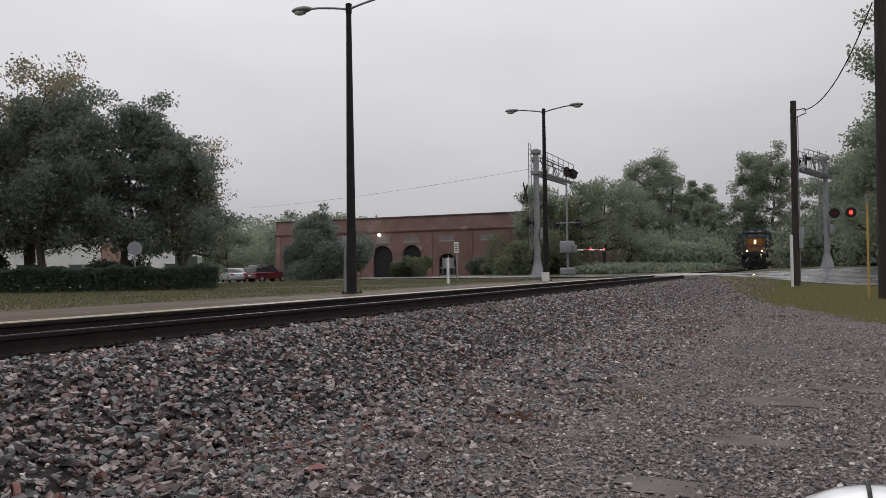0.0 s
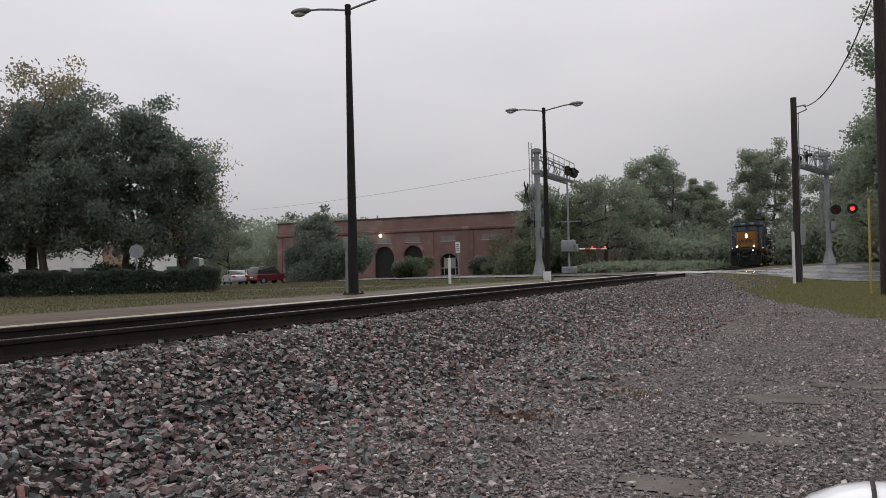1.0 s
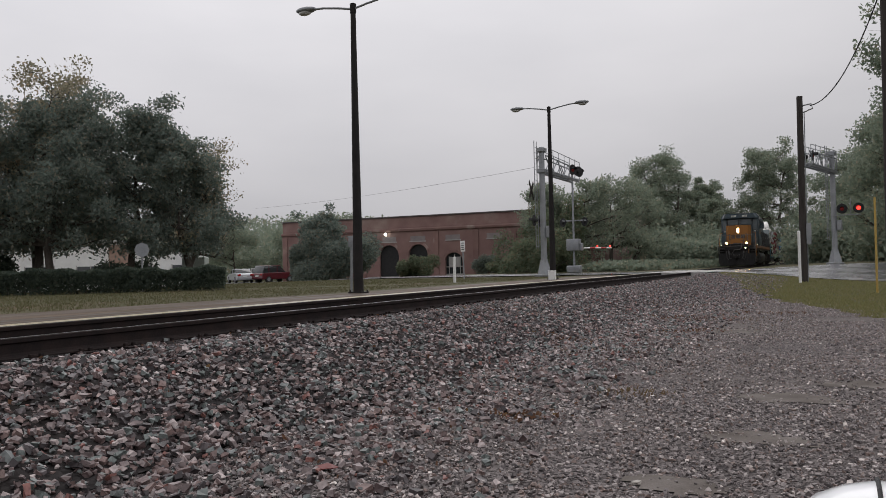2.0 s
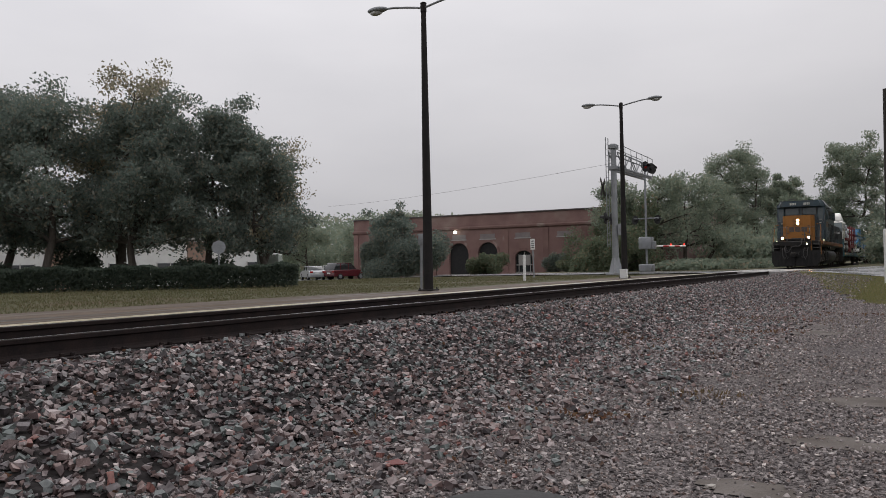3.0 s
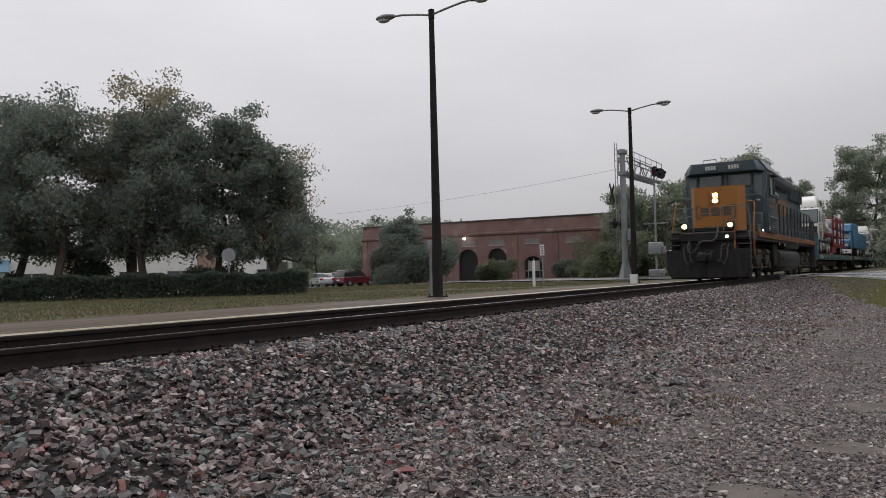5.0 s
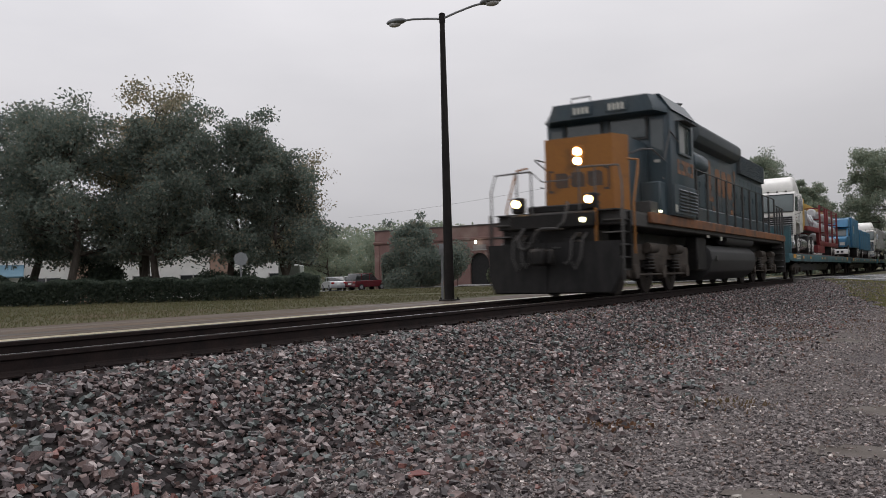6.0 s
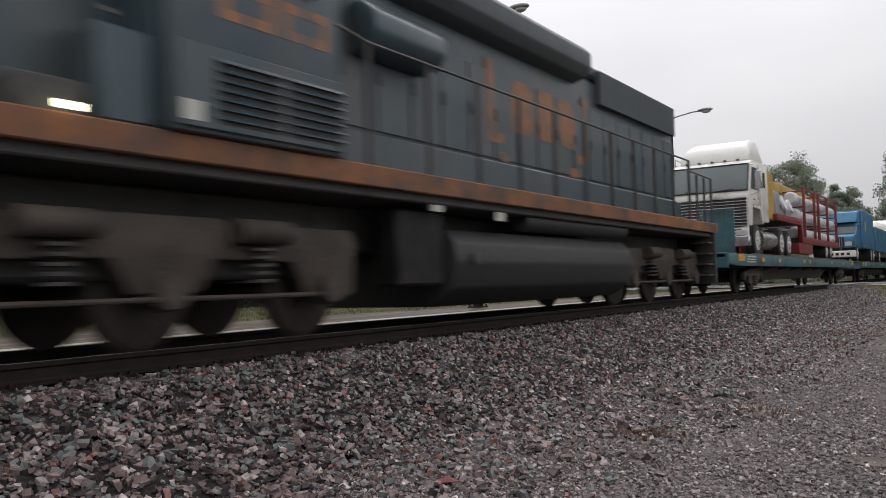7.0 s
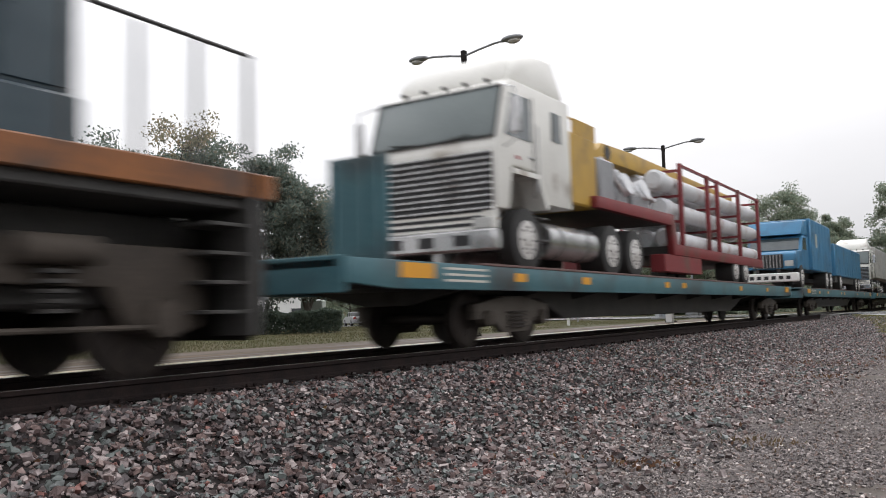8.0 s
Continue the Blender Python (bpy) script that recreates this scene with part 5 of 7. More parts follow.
LETTER = mat("faded_orange_lettering", (0.27, 0.11, 0.038), (0.17, 0.08, 0.042), 0.5, scale=3, fine=20, dirt=(0.08, 0.075, 0.07), dirt_amount=0.5, dirt_scale=3)
# greasy black raised towards grey, with haze included in the colour
GRIME = mat("greasy_steel_haze_lifted", (0.038, 0.037, 0.036), (0.068, 0.064, 0.060), 0.62, spec=0.4, scale=2, fine=25, bump=0.2, dirt=(0.022, 0.019, 0.017), dirt_amount=0.2, dirt_scale=2)
TRUCKDIRT = mat("dusty_bogie_steel", (0.042, 0.036, 0.031), (0.078, 0.064, 0.053), 0.75, spec=0.2, scale=2.5, fine=25, bump=0.3)
TANKGREY = mat("dark_grey_tank", (0.014, 0.014, 0.0145), (0.026, 0.0255, 0.0255), 0.55, scale=1.0, fine=20, bump=0.1, stretch=(1, 0.3, 1))
PILOT = mat("oily_pilot_steel", (0.009, 0.0087, 0.0085), (0.019, 0.017, 0.016), 0.6, spec=0.25, scale=3, fine=20, bump=0.3, dirt=(0.03, 0.026, 0.023), dirt_amount=0.3, dirt_scale=4)
SCREEN = mat("dusty_dark_screen", (0.046, 0.057, 0.064), (0.074, 0.086, 0.091), 0.6, scale=2, fine=30, dirt=(0.05, 0.052, 0.05), dirt_amount=0.35, dirt_scale=2)
GRILLE = mat("black_grille", (0.010, 0.011, 0.012), (0.02, 0.021, 0.022), 0.6, scale=3)
WHEELSTEEL = mat("wheel_steel", (0.025, 0.02, 0.018), (0.045, 0.035, 0.03), 0.6, metal=0.3, scale=6)
HANDRAIL = mat("rail_grey", (0.03, 0.03, 0.03), (0.05, 0.048, 0.045), 0.5)
PALE_RAIL = mat("pale_handrail", (0.11, 0.105, 0.10), (0.075, 0.07, 0.066), 0.5)
BOARD = mat("number_board", (0.55, 0.54, 0.48), (0.48, 0.47, 0.42), 0.35)
CABGLASS = mat("cab_glass", (0.05, 0.068, 0.072), (0.075, 0.092, 0.096), 0.06, bump=0, spec=0.9)
# the whitish reflection in the front side pane is its base colour
SIDEGLASS = mat("side_window_sky_sheen", (0.42, 0.43, 0.43), (0.36, 0.37, 0.37), 0.12, bump=0, spec=0.8)

loco = thing("locomotive", "dark blue six-axle diesel locomotive with a dull yellow nose", "locomotive")
bm = B()
box(bm, -1.42, 0.35, 1.5, 1.42, 19.9, 1.80, 0.02)
box(bm, -0.55, 0.2, 0.95, 0.55, 20.2, 1.5, 0.03)
part("underframe", bm, GRIME, loco)
bm = B()
box(bm, -1.40, 0.2, 1.803, 1.40, 20.15, 1.83)
part("deck", bm, GRIME, loco, "black walkway deck")
for s in (-1, 1):
    bm = B()
    box(bm, s * 1.425, 2.1, 1.60, s * 1.52, 20.2, 1.84, 0.015)
    part("side_sill", bm, ORANGE, loco, "worn orange sill stripe")
# nose: a flat centre between two bevelled corners, all its front dull yellow
bm = B()
prism(bm, [(-1.01, 3.55), (-1.01, 2.12), (-0.80, 1.67), (0.80, 1.67), (1.01, 2.12), (1.01, 3.55)], 'z', 1.84, 3.60, 0.02)
nose = part("nose", bm, NAVY, loco)
bm = B()
prism(bm, [(-1.03, 2.13), (-0.815, 1.64), (0.815, 1.64), (1.03, 2.13), (1.013, 2.13), (0.80, 1.666), (-0.80, 1.666), (-1.013, 2.13)], 'z', 1.87, 3.63)
part("nose_front", bm, OCHRE, nose, "dull yellow front plate with bevelled corners")
EMBLEM = mat("emblem_blue", (0.035, 0.034, 0.036), (0.10, 0.055, 0.03), 0.5, scale=4, contrast=0.9)
for x0, x1 in ((-0.56, -0.24), (-0.18, 0.16), (0.22, 0.58)):
    bm = B()
    prism(bm, [(x0, 2.54), (x0 + 0.06, 2.48), (x1, 2.48), (x1, 2.76), (x1 - 0.06, 2.82), (x0, 2.82)], 'y', 1.632, 1.6385)
    part("emblem", bm, EMBLEM, nose, "faded dark blue emblem shape")
for x, f_ in ((-0.74, 1), (0.70, -1)):
    bm = B()
    box(bm, x, 1.632, 2.38, x + 0.045, 1.6385, 2.90)
    x1 = x + 0.045 if f_ > 0 else x
    for z in (2.38, 2.85):
        box(bm, min(x1, x1 + f_ * 0.09), 1.632, z, max(x1, x1 + f_ * 0.09), 1.6385, z + 0.05)
    part("emblem_bar", bm, EMBLEM, nose, "faded dark blue emblem bracket")
for x, z in ((0.28, 2.28), (0.46, 2.28), (0.46, 2.10)):
    bm = B()
    box(bm, x - 0.035, 1.625, z - 0.03, x + 0.035, 1.639, z + 0.03)
    part("latch", bm, GRIME, nose)
bm = B()
box(bm, -0.15, 1.605, 2.95, 0.15, 1.638, 3.42, 0.012)
hl = part("headlight_housing", bm, OCHRE, nose)
for z in (3.07, 3.29):
    bm = B()
    rod(bm, (0, 1.59, z), (0, 1.604, z), 0.078, 0.082, 20)
    part("headlight", bm, HEADLIGHT, hl, "lit headlight")
# cab: the brow with the number boards stands before the windscreens
CW, CF, CR = 1.59, 3.56, 5.68
bm = B()
prism(bm, [(-CW, 1.84), (CW, 1.84), (CW, 4.42), (1.33, 4.75), (-1.33, 4.75), (-CW, 4.42)], 'y', CF, CR, 0.025)
cab = part("cab", bm, NAVY, loco)
bm = B()
front_ = [bm.verts.new((x, 3.10, z)) for x, z in ((-1.32, 4.33), (1.32, 4.33), (1.32, 4.43), (1.20, 4.725), (-1.20, 4.725), (-1.32, 4.43))]
back_ = [bm.verts.new((x, CF - 0.003, z)) for x, z in ((-CW + 0.02, 4.28), (CW - 0.02, 4.28), (CW - 0.02, 4.41), (1.32, 4.745), (-1.32, 4.745), (-CW + 0.02, 4.41))]
bm.faces.new(front_)
bm.faces.new(back_[::-1])
for k in range(6):
    bm.faces.new((front_[k], back_[k], back_[(k + 1) % 6], front_[(k + 1) % 6]))
bmesh.ops.recalc_face_normals(bm, faces=bm.faces)
brow = part("brow", bm, NAVY, cab)
bm = B()
prism(bm, [(-CW - 0.05, 4.37), (-1.36, 4.78), (1.36, 4.78), (CW + 0.05, 4.37), (CW + 0.02, 4.37), (1.34, 4.76), (-1.34, 4.76), (-CW - 0.02, 4.37)], 'y', CF - 0.02, CR + 0.12)
part("roof_edge", bm, NAVY, cab)
for x0, x1 in ((-1.02, -0.12), (0.12, 1.02)):
    bm = B()
    box(bm, x0, CF - 0.05, 3.76, x1, CF - 0.003, 4.24, 0.02)
    w = part("windscreen", bm, CABGLASS, cab)
    bm = B()
    box(bm, x0 - 0.04, CF - 0.04, 3.72, x1 + 0.04, CF - 0.005, 3.76)
    box(bm, x0 - 0.04, CF - 0.04, 3.76, x0, CF - 0.005, 4.28)
    box(bm, x1, CF - 0.04, 3.76, x1 + 0.04, CF - 0.005, 4.28)
    part("window_frame", bm, GRIME, w)
for s in (-1, 1):
    bm = B()
    box(bm, s * 1.08, CF - 0.05, 1.9, s * 1.50, CF - 0.003, 4.25, 0.02)
    dr_ = part("front_door", bm, NAVY, cab, "dark blue cab door with a tall window")
    bm = B()
    box(bm, s * 1.14, CF - 0.062, 3.30, s * 1.44, CF - 0.0505, 4.15, 0.004)
    part("door_window", bm, CABGLASS, dr_)
    bm = B()
    box(bm, s * 1.20, CF - 0.07, 3.12, s * 1.34, CF - 0.0505, 3.19)
    part("notice_plate", bm, BOARD, dr_)
for x in (-0.45, 0.45):
    bm = B()
    box(bm, x - 0.27, 3.06, 4.39, x + 0.27, 3.097, 4.63, 0.012)
    nb = part("number_board", bm, NAVY, brow, "dark number board with white digit bars")
    for k in range(4):
        bm = B()
        box(bm, x - 0.205 + k * 0.107, 3.052, 4.43, x - 0.205 + k * 0.107 + 0.078, 3.059, 4.59, 0.003)
        part("digit_bar", bm, BOARD, nb)
bm = B()
tube(bm, [(-0.75, 3.2, 4.74), (-0.75, 3.2, 4.86), (-0.25, 3.2, 4.87), (-0.25, 3.2, 4.76)], 0.018, 6)
part("roof_grab", bm, PALE_RAIL, cab)
for s in (-1, 1):
    for y0, y1 in ((4.2, 4.74), (4.78, 5.14)):
        bm = B()
        box(bm, s * (CW + 0.002), y0, 3.42, s * (CW + 0.022), y1, 4.10, 0.012)
        part("side_window", bm, SIDEGLASS if y0 < 4.5 else CABGLASS, cab, "sliding side window")
    bm = B()
    for z0, z1, y0, y1 in ((3.35, 3.415, 4.08, 5.27), (4.105, 4.15, 4.08, 5.27), (3.415, 4.105, 4.08, 4.14), (3.415, 4.105, 5.21, 5.27)):
        box(bm, s * (CW + 0.002), y0, z0, s * (CW + 0.06), y1, z1, 0.008)
    part("window_surround", bm, NAVY, cab)
    bm = B()
    box(bm, s * (CW + 0.002), 4.1, 4.16, s * (CW + 0.22), 5.25, 4.18, 0.006)
    part("sun_visor", bm, GRIME, cab, "small metal awning over the side window")
    for k in range(4):
        y0 = 4.10 + k * 0.38
        bm = B()
        box(bm, s * (CW + 0.002), y0, 2.88, s * (CW + 0.006), y0 + 0.28, 2.98)
        box(bm, s * (CW + 0.002), y0 + (0.17 if k % 2 else 0), 2.98, s * (CW + 0.006), y0 + 0.11 + (0.17 if k % 2 else 0), 3.14)
        box(bm, s * (CW + 0.002), y0, 3.14, s * (CW + 0.006), y0 + 0.28, 3.24)
        part("number_bar", bm, LETTER, cab, "faded orange digit shape")
    bm = B()
    box(bm, s * (CW + 0.003), 3.62, 1.88, s * (CW + 0.035), 5.66, 2.60, 0.01)
    lv = part("louvre_panel", bm, NAVY, cab)
    for c in range(2):
        for r in range(7):
            bm = B()
            y0 = 4.04 + c * 0.86
            z0 = 1.97 + r * 0.082
            prism(bm, [(s * (CW + 0.036), z0), (s * (CW + 0.078), z0 + 0.004), (s * (CW + 0.036), z0 + 0.046)], 'y', y0, y0 + 0.78)
            part("louvre", bm, NAVY, lv, smooth=False)
            bm = B()
            box(bm, s * (CW + 0.0352), y0, z0 - 0.03, s * (CW + 0.038), y0 + 0.78, z0 - 0.002)
            part("louvre_gap", bm, GRIME, lv)
    bm = B()
    box(bm, s * (CW + 0.036), 3.1 + 0.58, 1.93, s * (CW + 0.042), 3.1 + 0.76, 2.10)
    part("notice", bm, BOARD, lv, "small pale notice")
    # side box and steps beside the nose
    bm = B()
    box(bm, s * 1.0, 3.02, 1.84, s * 1.46, 3.50, 2.62, 0.03)
    part("side_box", bm, NAVY, loco)
    bm = B()
    box(bm, s * 1.0, 2.35, 1.84, s * 1.42, 2.94, 2.12, 0.02)
    part("side_step", bm, GRIME, loco)
    bm = B()
    box(bm, s * 1.525, 3.0, 2.66, s * 1.545, 3.1, 2.70)
    part("grab", bm, PALE_RAIL, loco)
    bm = B()
    box(bm, s * 1.525, 2.66, 1.86, s * 1.55, 2.80, 1.92, 0.01)
    part("step_light", bm, STEPLIGHT, loco, "lit step light")
# long hood
bm = B()
prism(bm, [(-0.98, 1.84), (0.98, 1.84), (0.98, 4.22), (0.86, 4.38), (-0.86, 4.38), (-0.98, 4.22)], 'y', 5.684, 18.5, 0.03)
hood = part("long_hood", bm, NAVY, loco)
for s in (-1, 1):
    y0 = 6.35
    while y0 < 17.9:
        bm = B()
        box(bm, s * 0.982, y0 + 0.015, 2.38, s * 1.0, y0 + 0.69, 3.70, 0.008)
        d = part("hood_door", bm, NAVY, hood)
        bm = B()
        box(bm, s * 1.001, y0 + 0.05, 2.95, s * 1.02, y0 + 0.09, 3.12)
        part("door_latch", bm, NAVY, d)
        y0 += 0.715
    bm = B()
    box(bm, s * 0.99, 6.2, 1.85, s * 1.16, 18.45, 2.3, 0.03)
    part("lower_duct", bm, NAVY, hood)
    # rounded blower housing behind the cab
    bm = B()
    prism(bm, [(s * 0.99, 3.20), (s * 1.30, 3.25), (s * 1.42, 3.42), (s * 1.40, 3.66), (s * 1.22, 3.82), (s * 0.99, 3.86)], 'y', 6.55, 8.05, 0.06)
    part("blower_housing", bm, NAVY, hood)
    bm = B()
    prism(bm, [(s * 0.90, 4.05), (s * 1.22, 4.14), (s * 1.34, 4.30), (s * 1.34, 4.56), (s * 1.2, 4.70), (s * 0.6, 4.72), (s * 0.6, 4.3)], 'y', 7.35, 12.95, 0.03)
    part("dynamic_brake_blister", bm, SCREEN, hood, "dark grilled brake housing")
    bm = B()
    prism(bm, [(s * 0.99, 3.86), (s * 1.09, 3.86), (s * 1.09, 4.50), (s * 0.99, 4.50)], 'y', 13.9, 18.42)
    rad = part("radiator_grille", bm, SCREEN, hood, "black radiator grille")
    for k in range(22):
        bm = B()
        box(bm, s * 1.091, 13.95 + k * 0.2, 3.88, s * 1.105, 13.98 + k * 0.2, 4.48)
        part("grille_bar", bm, NAVY, rad)
    # lettering shapes on the hood
    for y0, y1, z0, z1 in ((9.72, 9.95, 2.62, 3.88), (9.95, 10.22, 2.62, 2.78), (13.2, 13.42, 2.62, 3.88), (12.95, 13.2, 2.62, 2.78), (10.1, 10.35, 2.35, 2.5), (12.6, 13.0, 2.35, 2.52)):
        bm = B()
        box(bm, s * 1.0035, y0, z0, s * 1.0055, y1, z1)
        part("emblem_bar", bm, LETTER, hood, "faded orange emblem bar")
    for yc, hw in ((10.85, 0.36), (11.72, 0.34), (12.55, 0.34)):
        ring = [(yc - hw, 2.98), (yc - hw + 0.14, 2.85), (yc + hw, 2.85), (yc + hw, 3.5), (yc + hw - 0.16, 3.70), (yc - hw + 0.14, 3.70), (yc - hw, 3.56)]
        bm = B()
        prism(bm, ring, 'x', s * 1.0035, s * 1.0055)
        part("emblem_block", bm, LETTER, hood, "faded orange emblem block")
bm = B()
box(bm, -0.62, 5.82, 4.36, 0.62, 12.9, 4.66, 0.03)
part("roof_hatch", bm, NAVY, hood)
bm = B()
box(bm, -0.98, 13.2, 4.35, 0.98, 18.45, 4.60, 0.06)
part("radiator_roof", bm, NAVY, hood)
for y in (14.6, 16.1, 17.6):
    bm = B()
    rod(bm, (0, y, 4.58), (0, y, 4.74), 0.62, 0.6, 24)
    part("fan", bm, GRILLE, hood)
bm = B()
box(bm, -0.3, 6.6, 4.64, 0.3, 7.2, 4.78, 0.03)
part("exhaust", bm, GRILLE, hood)
for s in (-1, 1):
    for y in (10.0, 11.4):
        bm = B()
        rod(bm, (s * 0.3, y, 4.58), (s * 0.3, y, 4.73), 0.4, 0.38, 20)
        part("fan", bm, GRILLE, hood)
# rear end door and lights
bm = B()
box(bm, -0.4, 18.5, 1.9, 0.4, 18.53, 3.7, 0.01)
part("end_door", bm, NAVY, hood)
bm = B()
box(bm, -0.95, 18.5, 4.1, 0.95, 18.52, 4.35)
part("end_board", bm, BOARD, hood)
# handrails
for s in (-1, 1):
    ys = [6.3 + 1.18 * k for k in range(11)]
    bm = B()
    tube(bm, [(s * 1.47, 5.72, 3.28), (s * 1.47, 6.3, 3.2), (s * 1.47, 18.15, 3.2)], 0.02, 8)
    part("side_handrail", bm, HANDRAIL, loco)
    bm = B()
    tube(bm, [(s * 1.47, 18.2, 2.97), (s * 1.47, 19.95, 2.94)], 0.02, 8)
    part("rear_handrail", bm, HANDRAIL, loco)
    for y in ys + [18.7, 19.3, 19.9]:
        bm = B()
        rod(bm, (s * 1.47, y, 1.84), (s * 1.47, y, 3.2 if y < 18.4 else 2.92), 0.034, 0.034, 8)
        part("stanchion", bm, HANDRAIL, loco)
    for k in range(5):
        bm = B()
        box(bm, s * 1.05, 19.45, 0.55 + 0.26 * k, s * 1.48, 19.85, 0.585 + 0.26 * k, 0.005)
        part("rear_step", bm, GRIME, loco)
        bm = B()
        box(bm, s * 1.05, 0.25, 0.55 + 0.26 * k, s * 1.48, 0.7, 0.585 + 0.26 * k, 0.005)
        part("front_step", bm, PILOT, loco)
    for y0, y1 in ((0.12, 0.16), (19.9, 20.0)):
        bm = B()
        box(bm, s * (1.49 if y0 < 1 else 1.03), y0, 0.35, s * 1.52, y1 + (0.06 if y0 < 1 else 0), 1.84, 0.008)
        part("step_side", bm, GRIME, loco)
    # curved yellow-edged stair rails at the front
    bm = B()
    tube(bm, [(s * 1.50, 0.95, 0.9), (s * 1.50, 0.95, 2.0), (s * 1.48, 1.35, 2.75), (s * 1.46, 1.45, 2.95), (s * 1.2, 1.5, 3.0)], 0.024, 8)
    part("stair_rail", bm, OCHRE, loco, "yellow stair rail")
    bm = B()
    tube(bm, [(s * 1.50, 0.22, 0.9), (s * 1.50, 0.22, 2.35), (s * 1.42, 0.28, 2.72), (s * 0.85, 0.28, 2.74), (s * 0.55, 0.28, 2.74)], 0.022, 8)
    part("front_handrail", bm, PALE_RAIL, loco)
    for x in (0.55, 0.9):
        bm = B()
        rod(bm, (s * x, 0.28, 1.84), (s * x, 0.28, 2.74), 0.022, 0.022, 8)
        part("front_stanchion", bm, PALE_RAIL, loco)
    bm = B()
    tube(bm, [(s * 1.46, 2.5, 3.3), (s * 1.3, 2.2, 3.28), (s * 1.06, 2.12, 3.2)], 0.02, 8)
    tube(bm, [(s * 1.46, 2.5, 3.3), (s * 1.50, 3.3, 3.12), (s * 1.60, 3.5, 3.85), (s * 1.66, 4.05, 3.62)], 0.018, 8)
    part("cab_handrail", bm, PALE_RAIL, loco)
    # ditch lights
    bm = B()
    box(bm, s * 0.83 - 0.13, 0.10, 1.84, s * 0.83 + 0.13, 0.32, 2.18, 0.03)
    rod(bm, (s * 0.83, 0.08, 2.04), (s * 0.83, 0.12, 2.04), 0.11, 0.11, 16)
    dl = part("ditch_light_box", bm, PILOT, loco)
    bm = B()
    rod(bm, (s * 0.83, 0.062, 2.04), (s * 0.83, 0.079, 2.04), 0.078, 0.082, 18)
    part("ditch_light", bm, DITCH, dl, "lit ditch light")
bm = B()
tube(bm, [(-0.55, 0.28, 2.74), (-0.3, 0.28, 2.5), (0.3, 0.28, 2.5), (0.55, 0.28, 2.74)], 0.014, 6)
part("safety_chain", bm, PALE_RAIL, loco)
# pilot, plough and coupler
bm = B()
prism(bm, [(-1.36, 0.10), (1.36, 0.10), (1.5, 0.42), (1.5, 0.86), (-1.5, 0.86), (-1.5, 0.42)], 'y', 0.0, 0.09, 0.015)
part("pilot_face", bm, PILOT, loco)
for s in (-1, 1):
    bm = B()
    face_ = [(s * 1.50, -0.03, 1.16), (s * 0.01, -0.20, 1.16), (s * 0.01, -0.20, 0.62), (s * 0.01, -0.22, 0.13), (s * 1.30, -0.02, 0.13), (s * 1.50, -0.03, 0.50)]
    out_ = [bm.verts.new(p) for p in face_]
    in_ = [bm.verts.new((p[0], p[1] + 0.03, p[2])) for p in face_]
    bm.faces.new(out_)
    bm.faces.new(in_[::-1])
    for k in range(6):
        bm.faces.new((out_[k], in_[k], in_[(k + 1) % 6], out_[(k + 1) % 6]))
    bmesh.ops.recalc_face_normals(bm, faces=bm.faces)
    part("plough_blade", bm, mat("scuffed_plough_steel", (0.011, 0.0107, 0.011), (0.025, 0.024, 0.0235), 0.7, spec=0.25, scale=2.5, fine=12, stretch=(3, 1, 0.6)) if s < 0 else bpy.data.materials["scuffed_plough_steel"], loco, "scuffed dark plough blade")
    bm = B()
    box(bm, s * 0.5, -0.155, 1.163, s * 0.56, 0.10, 1.20, 0.008)
    part("plough_rib", bm, PILOT, loco)
bm = B()
box(bm, -0.98, 0.10, 0.55, 0.98, 0.22, 1.50, 0.02)
box(bm, -0.98, 0.0, 1.46, 0.98, 0.35, 1.80, 0.04)
part("pilot_plate", bm, PILOT, loco)
for s in (-1, 1):
    bm = B()
    box(bm, s * 1.0, 0.72, 0.55, s * 1.5, 0.76, 1.8, 0.01)
    part("stair_back", bm, PILOT, loco)
    # thin pale strips put the glints on the step edges into colour
    for k in range(5):
        bm = B()
        box(bm, s * 1.06, 0.235, 0.553 + 0.26 * k, s * 1.47, 0.247, 0.583 + 0.26 * k)
        part("step_edge", bm, PALE_RAIL, loco, "pale strip on the step edge, standing for its glint")
    bm = B()
    rod(bm, (s * 0.62, 0.09, 1.14), (s * 0.62, -0.04, 1.14), 0.075, 0.065, 12)
    rod(bm, (s * 0.62, 0.09, 1.32), (s * 0.62, 0.0, 1.32), 0.05, 0.05, 12)
    part("hose_valve", bm, TRUCKDIRT, loco)
    bm = B()
    tube(bm, [(s * 1.35, -0.02, 1.12), (s * 0.8, -0.06, 1.1), (s * 0.3, -0.1, 1.05), (s * 0.18, -0.3, 1.06)], 0.018, 6)
    part("uncoupling_lever", bm, HANDRAIL, loco)
    bm = B()
    prism(bm, [(s * 0.42, 0.085), (s * 0.42, 0.02), (s * 0.28, 0.02), (s * 0.28, 0.085)], 'z', 0.6, 1.25, 0.01)
    part("draft_gear_cheek", bm, PILOT, loco)
bm = B()
box(bm, -0.3, -0.12, 1.42, 0.3, 0.0, 1.47, 0.01)
part("drop_plate", bm, TRUCKDIRT, loco)
bm = B()
box(bm, -0.16, -0.45, 0.72, 0.16, 0.1, 1.0, 0.05)
box(bm, -0.25, -0.62, 0.68, 0.10, -0.40, 1.04, 0.06)
box(bm, 0.12, -0.58, 0.70, 0.27, -0.42, 1.02, 0.04)
part("coupler", bm, PILOT, loco)
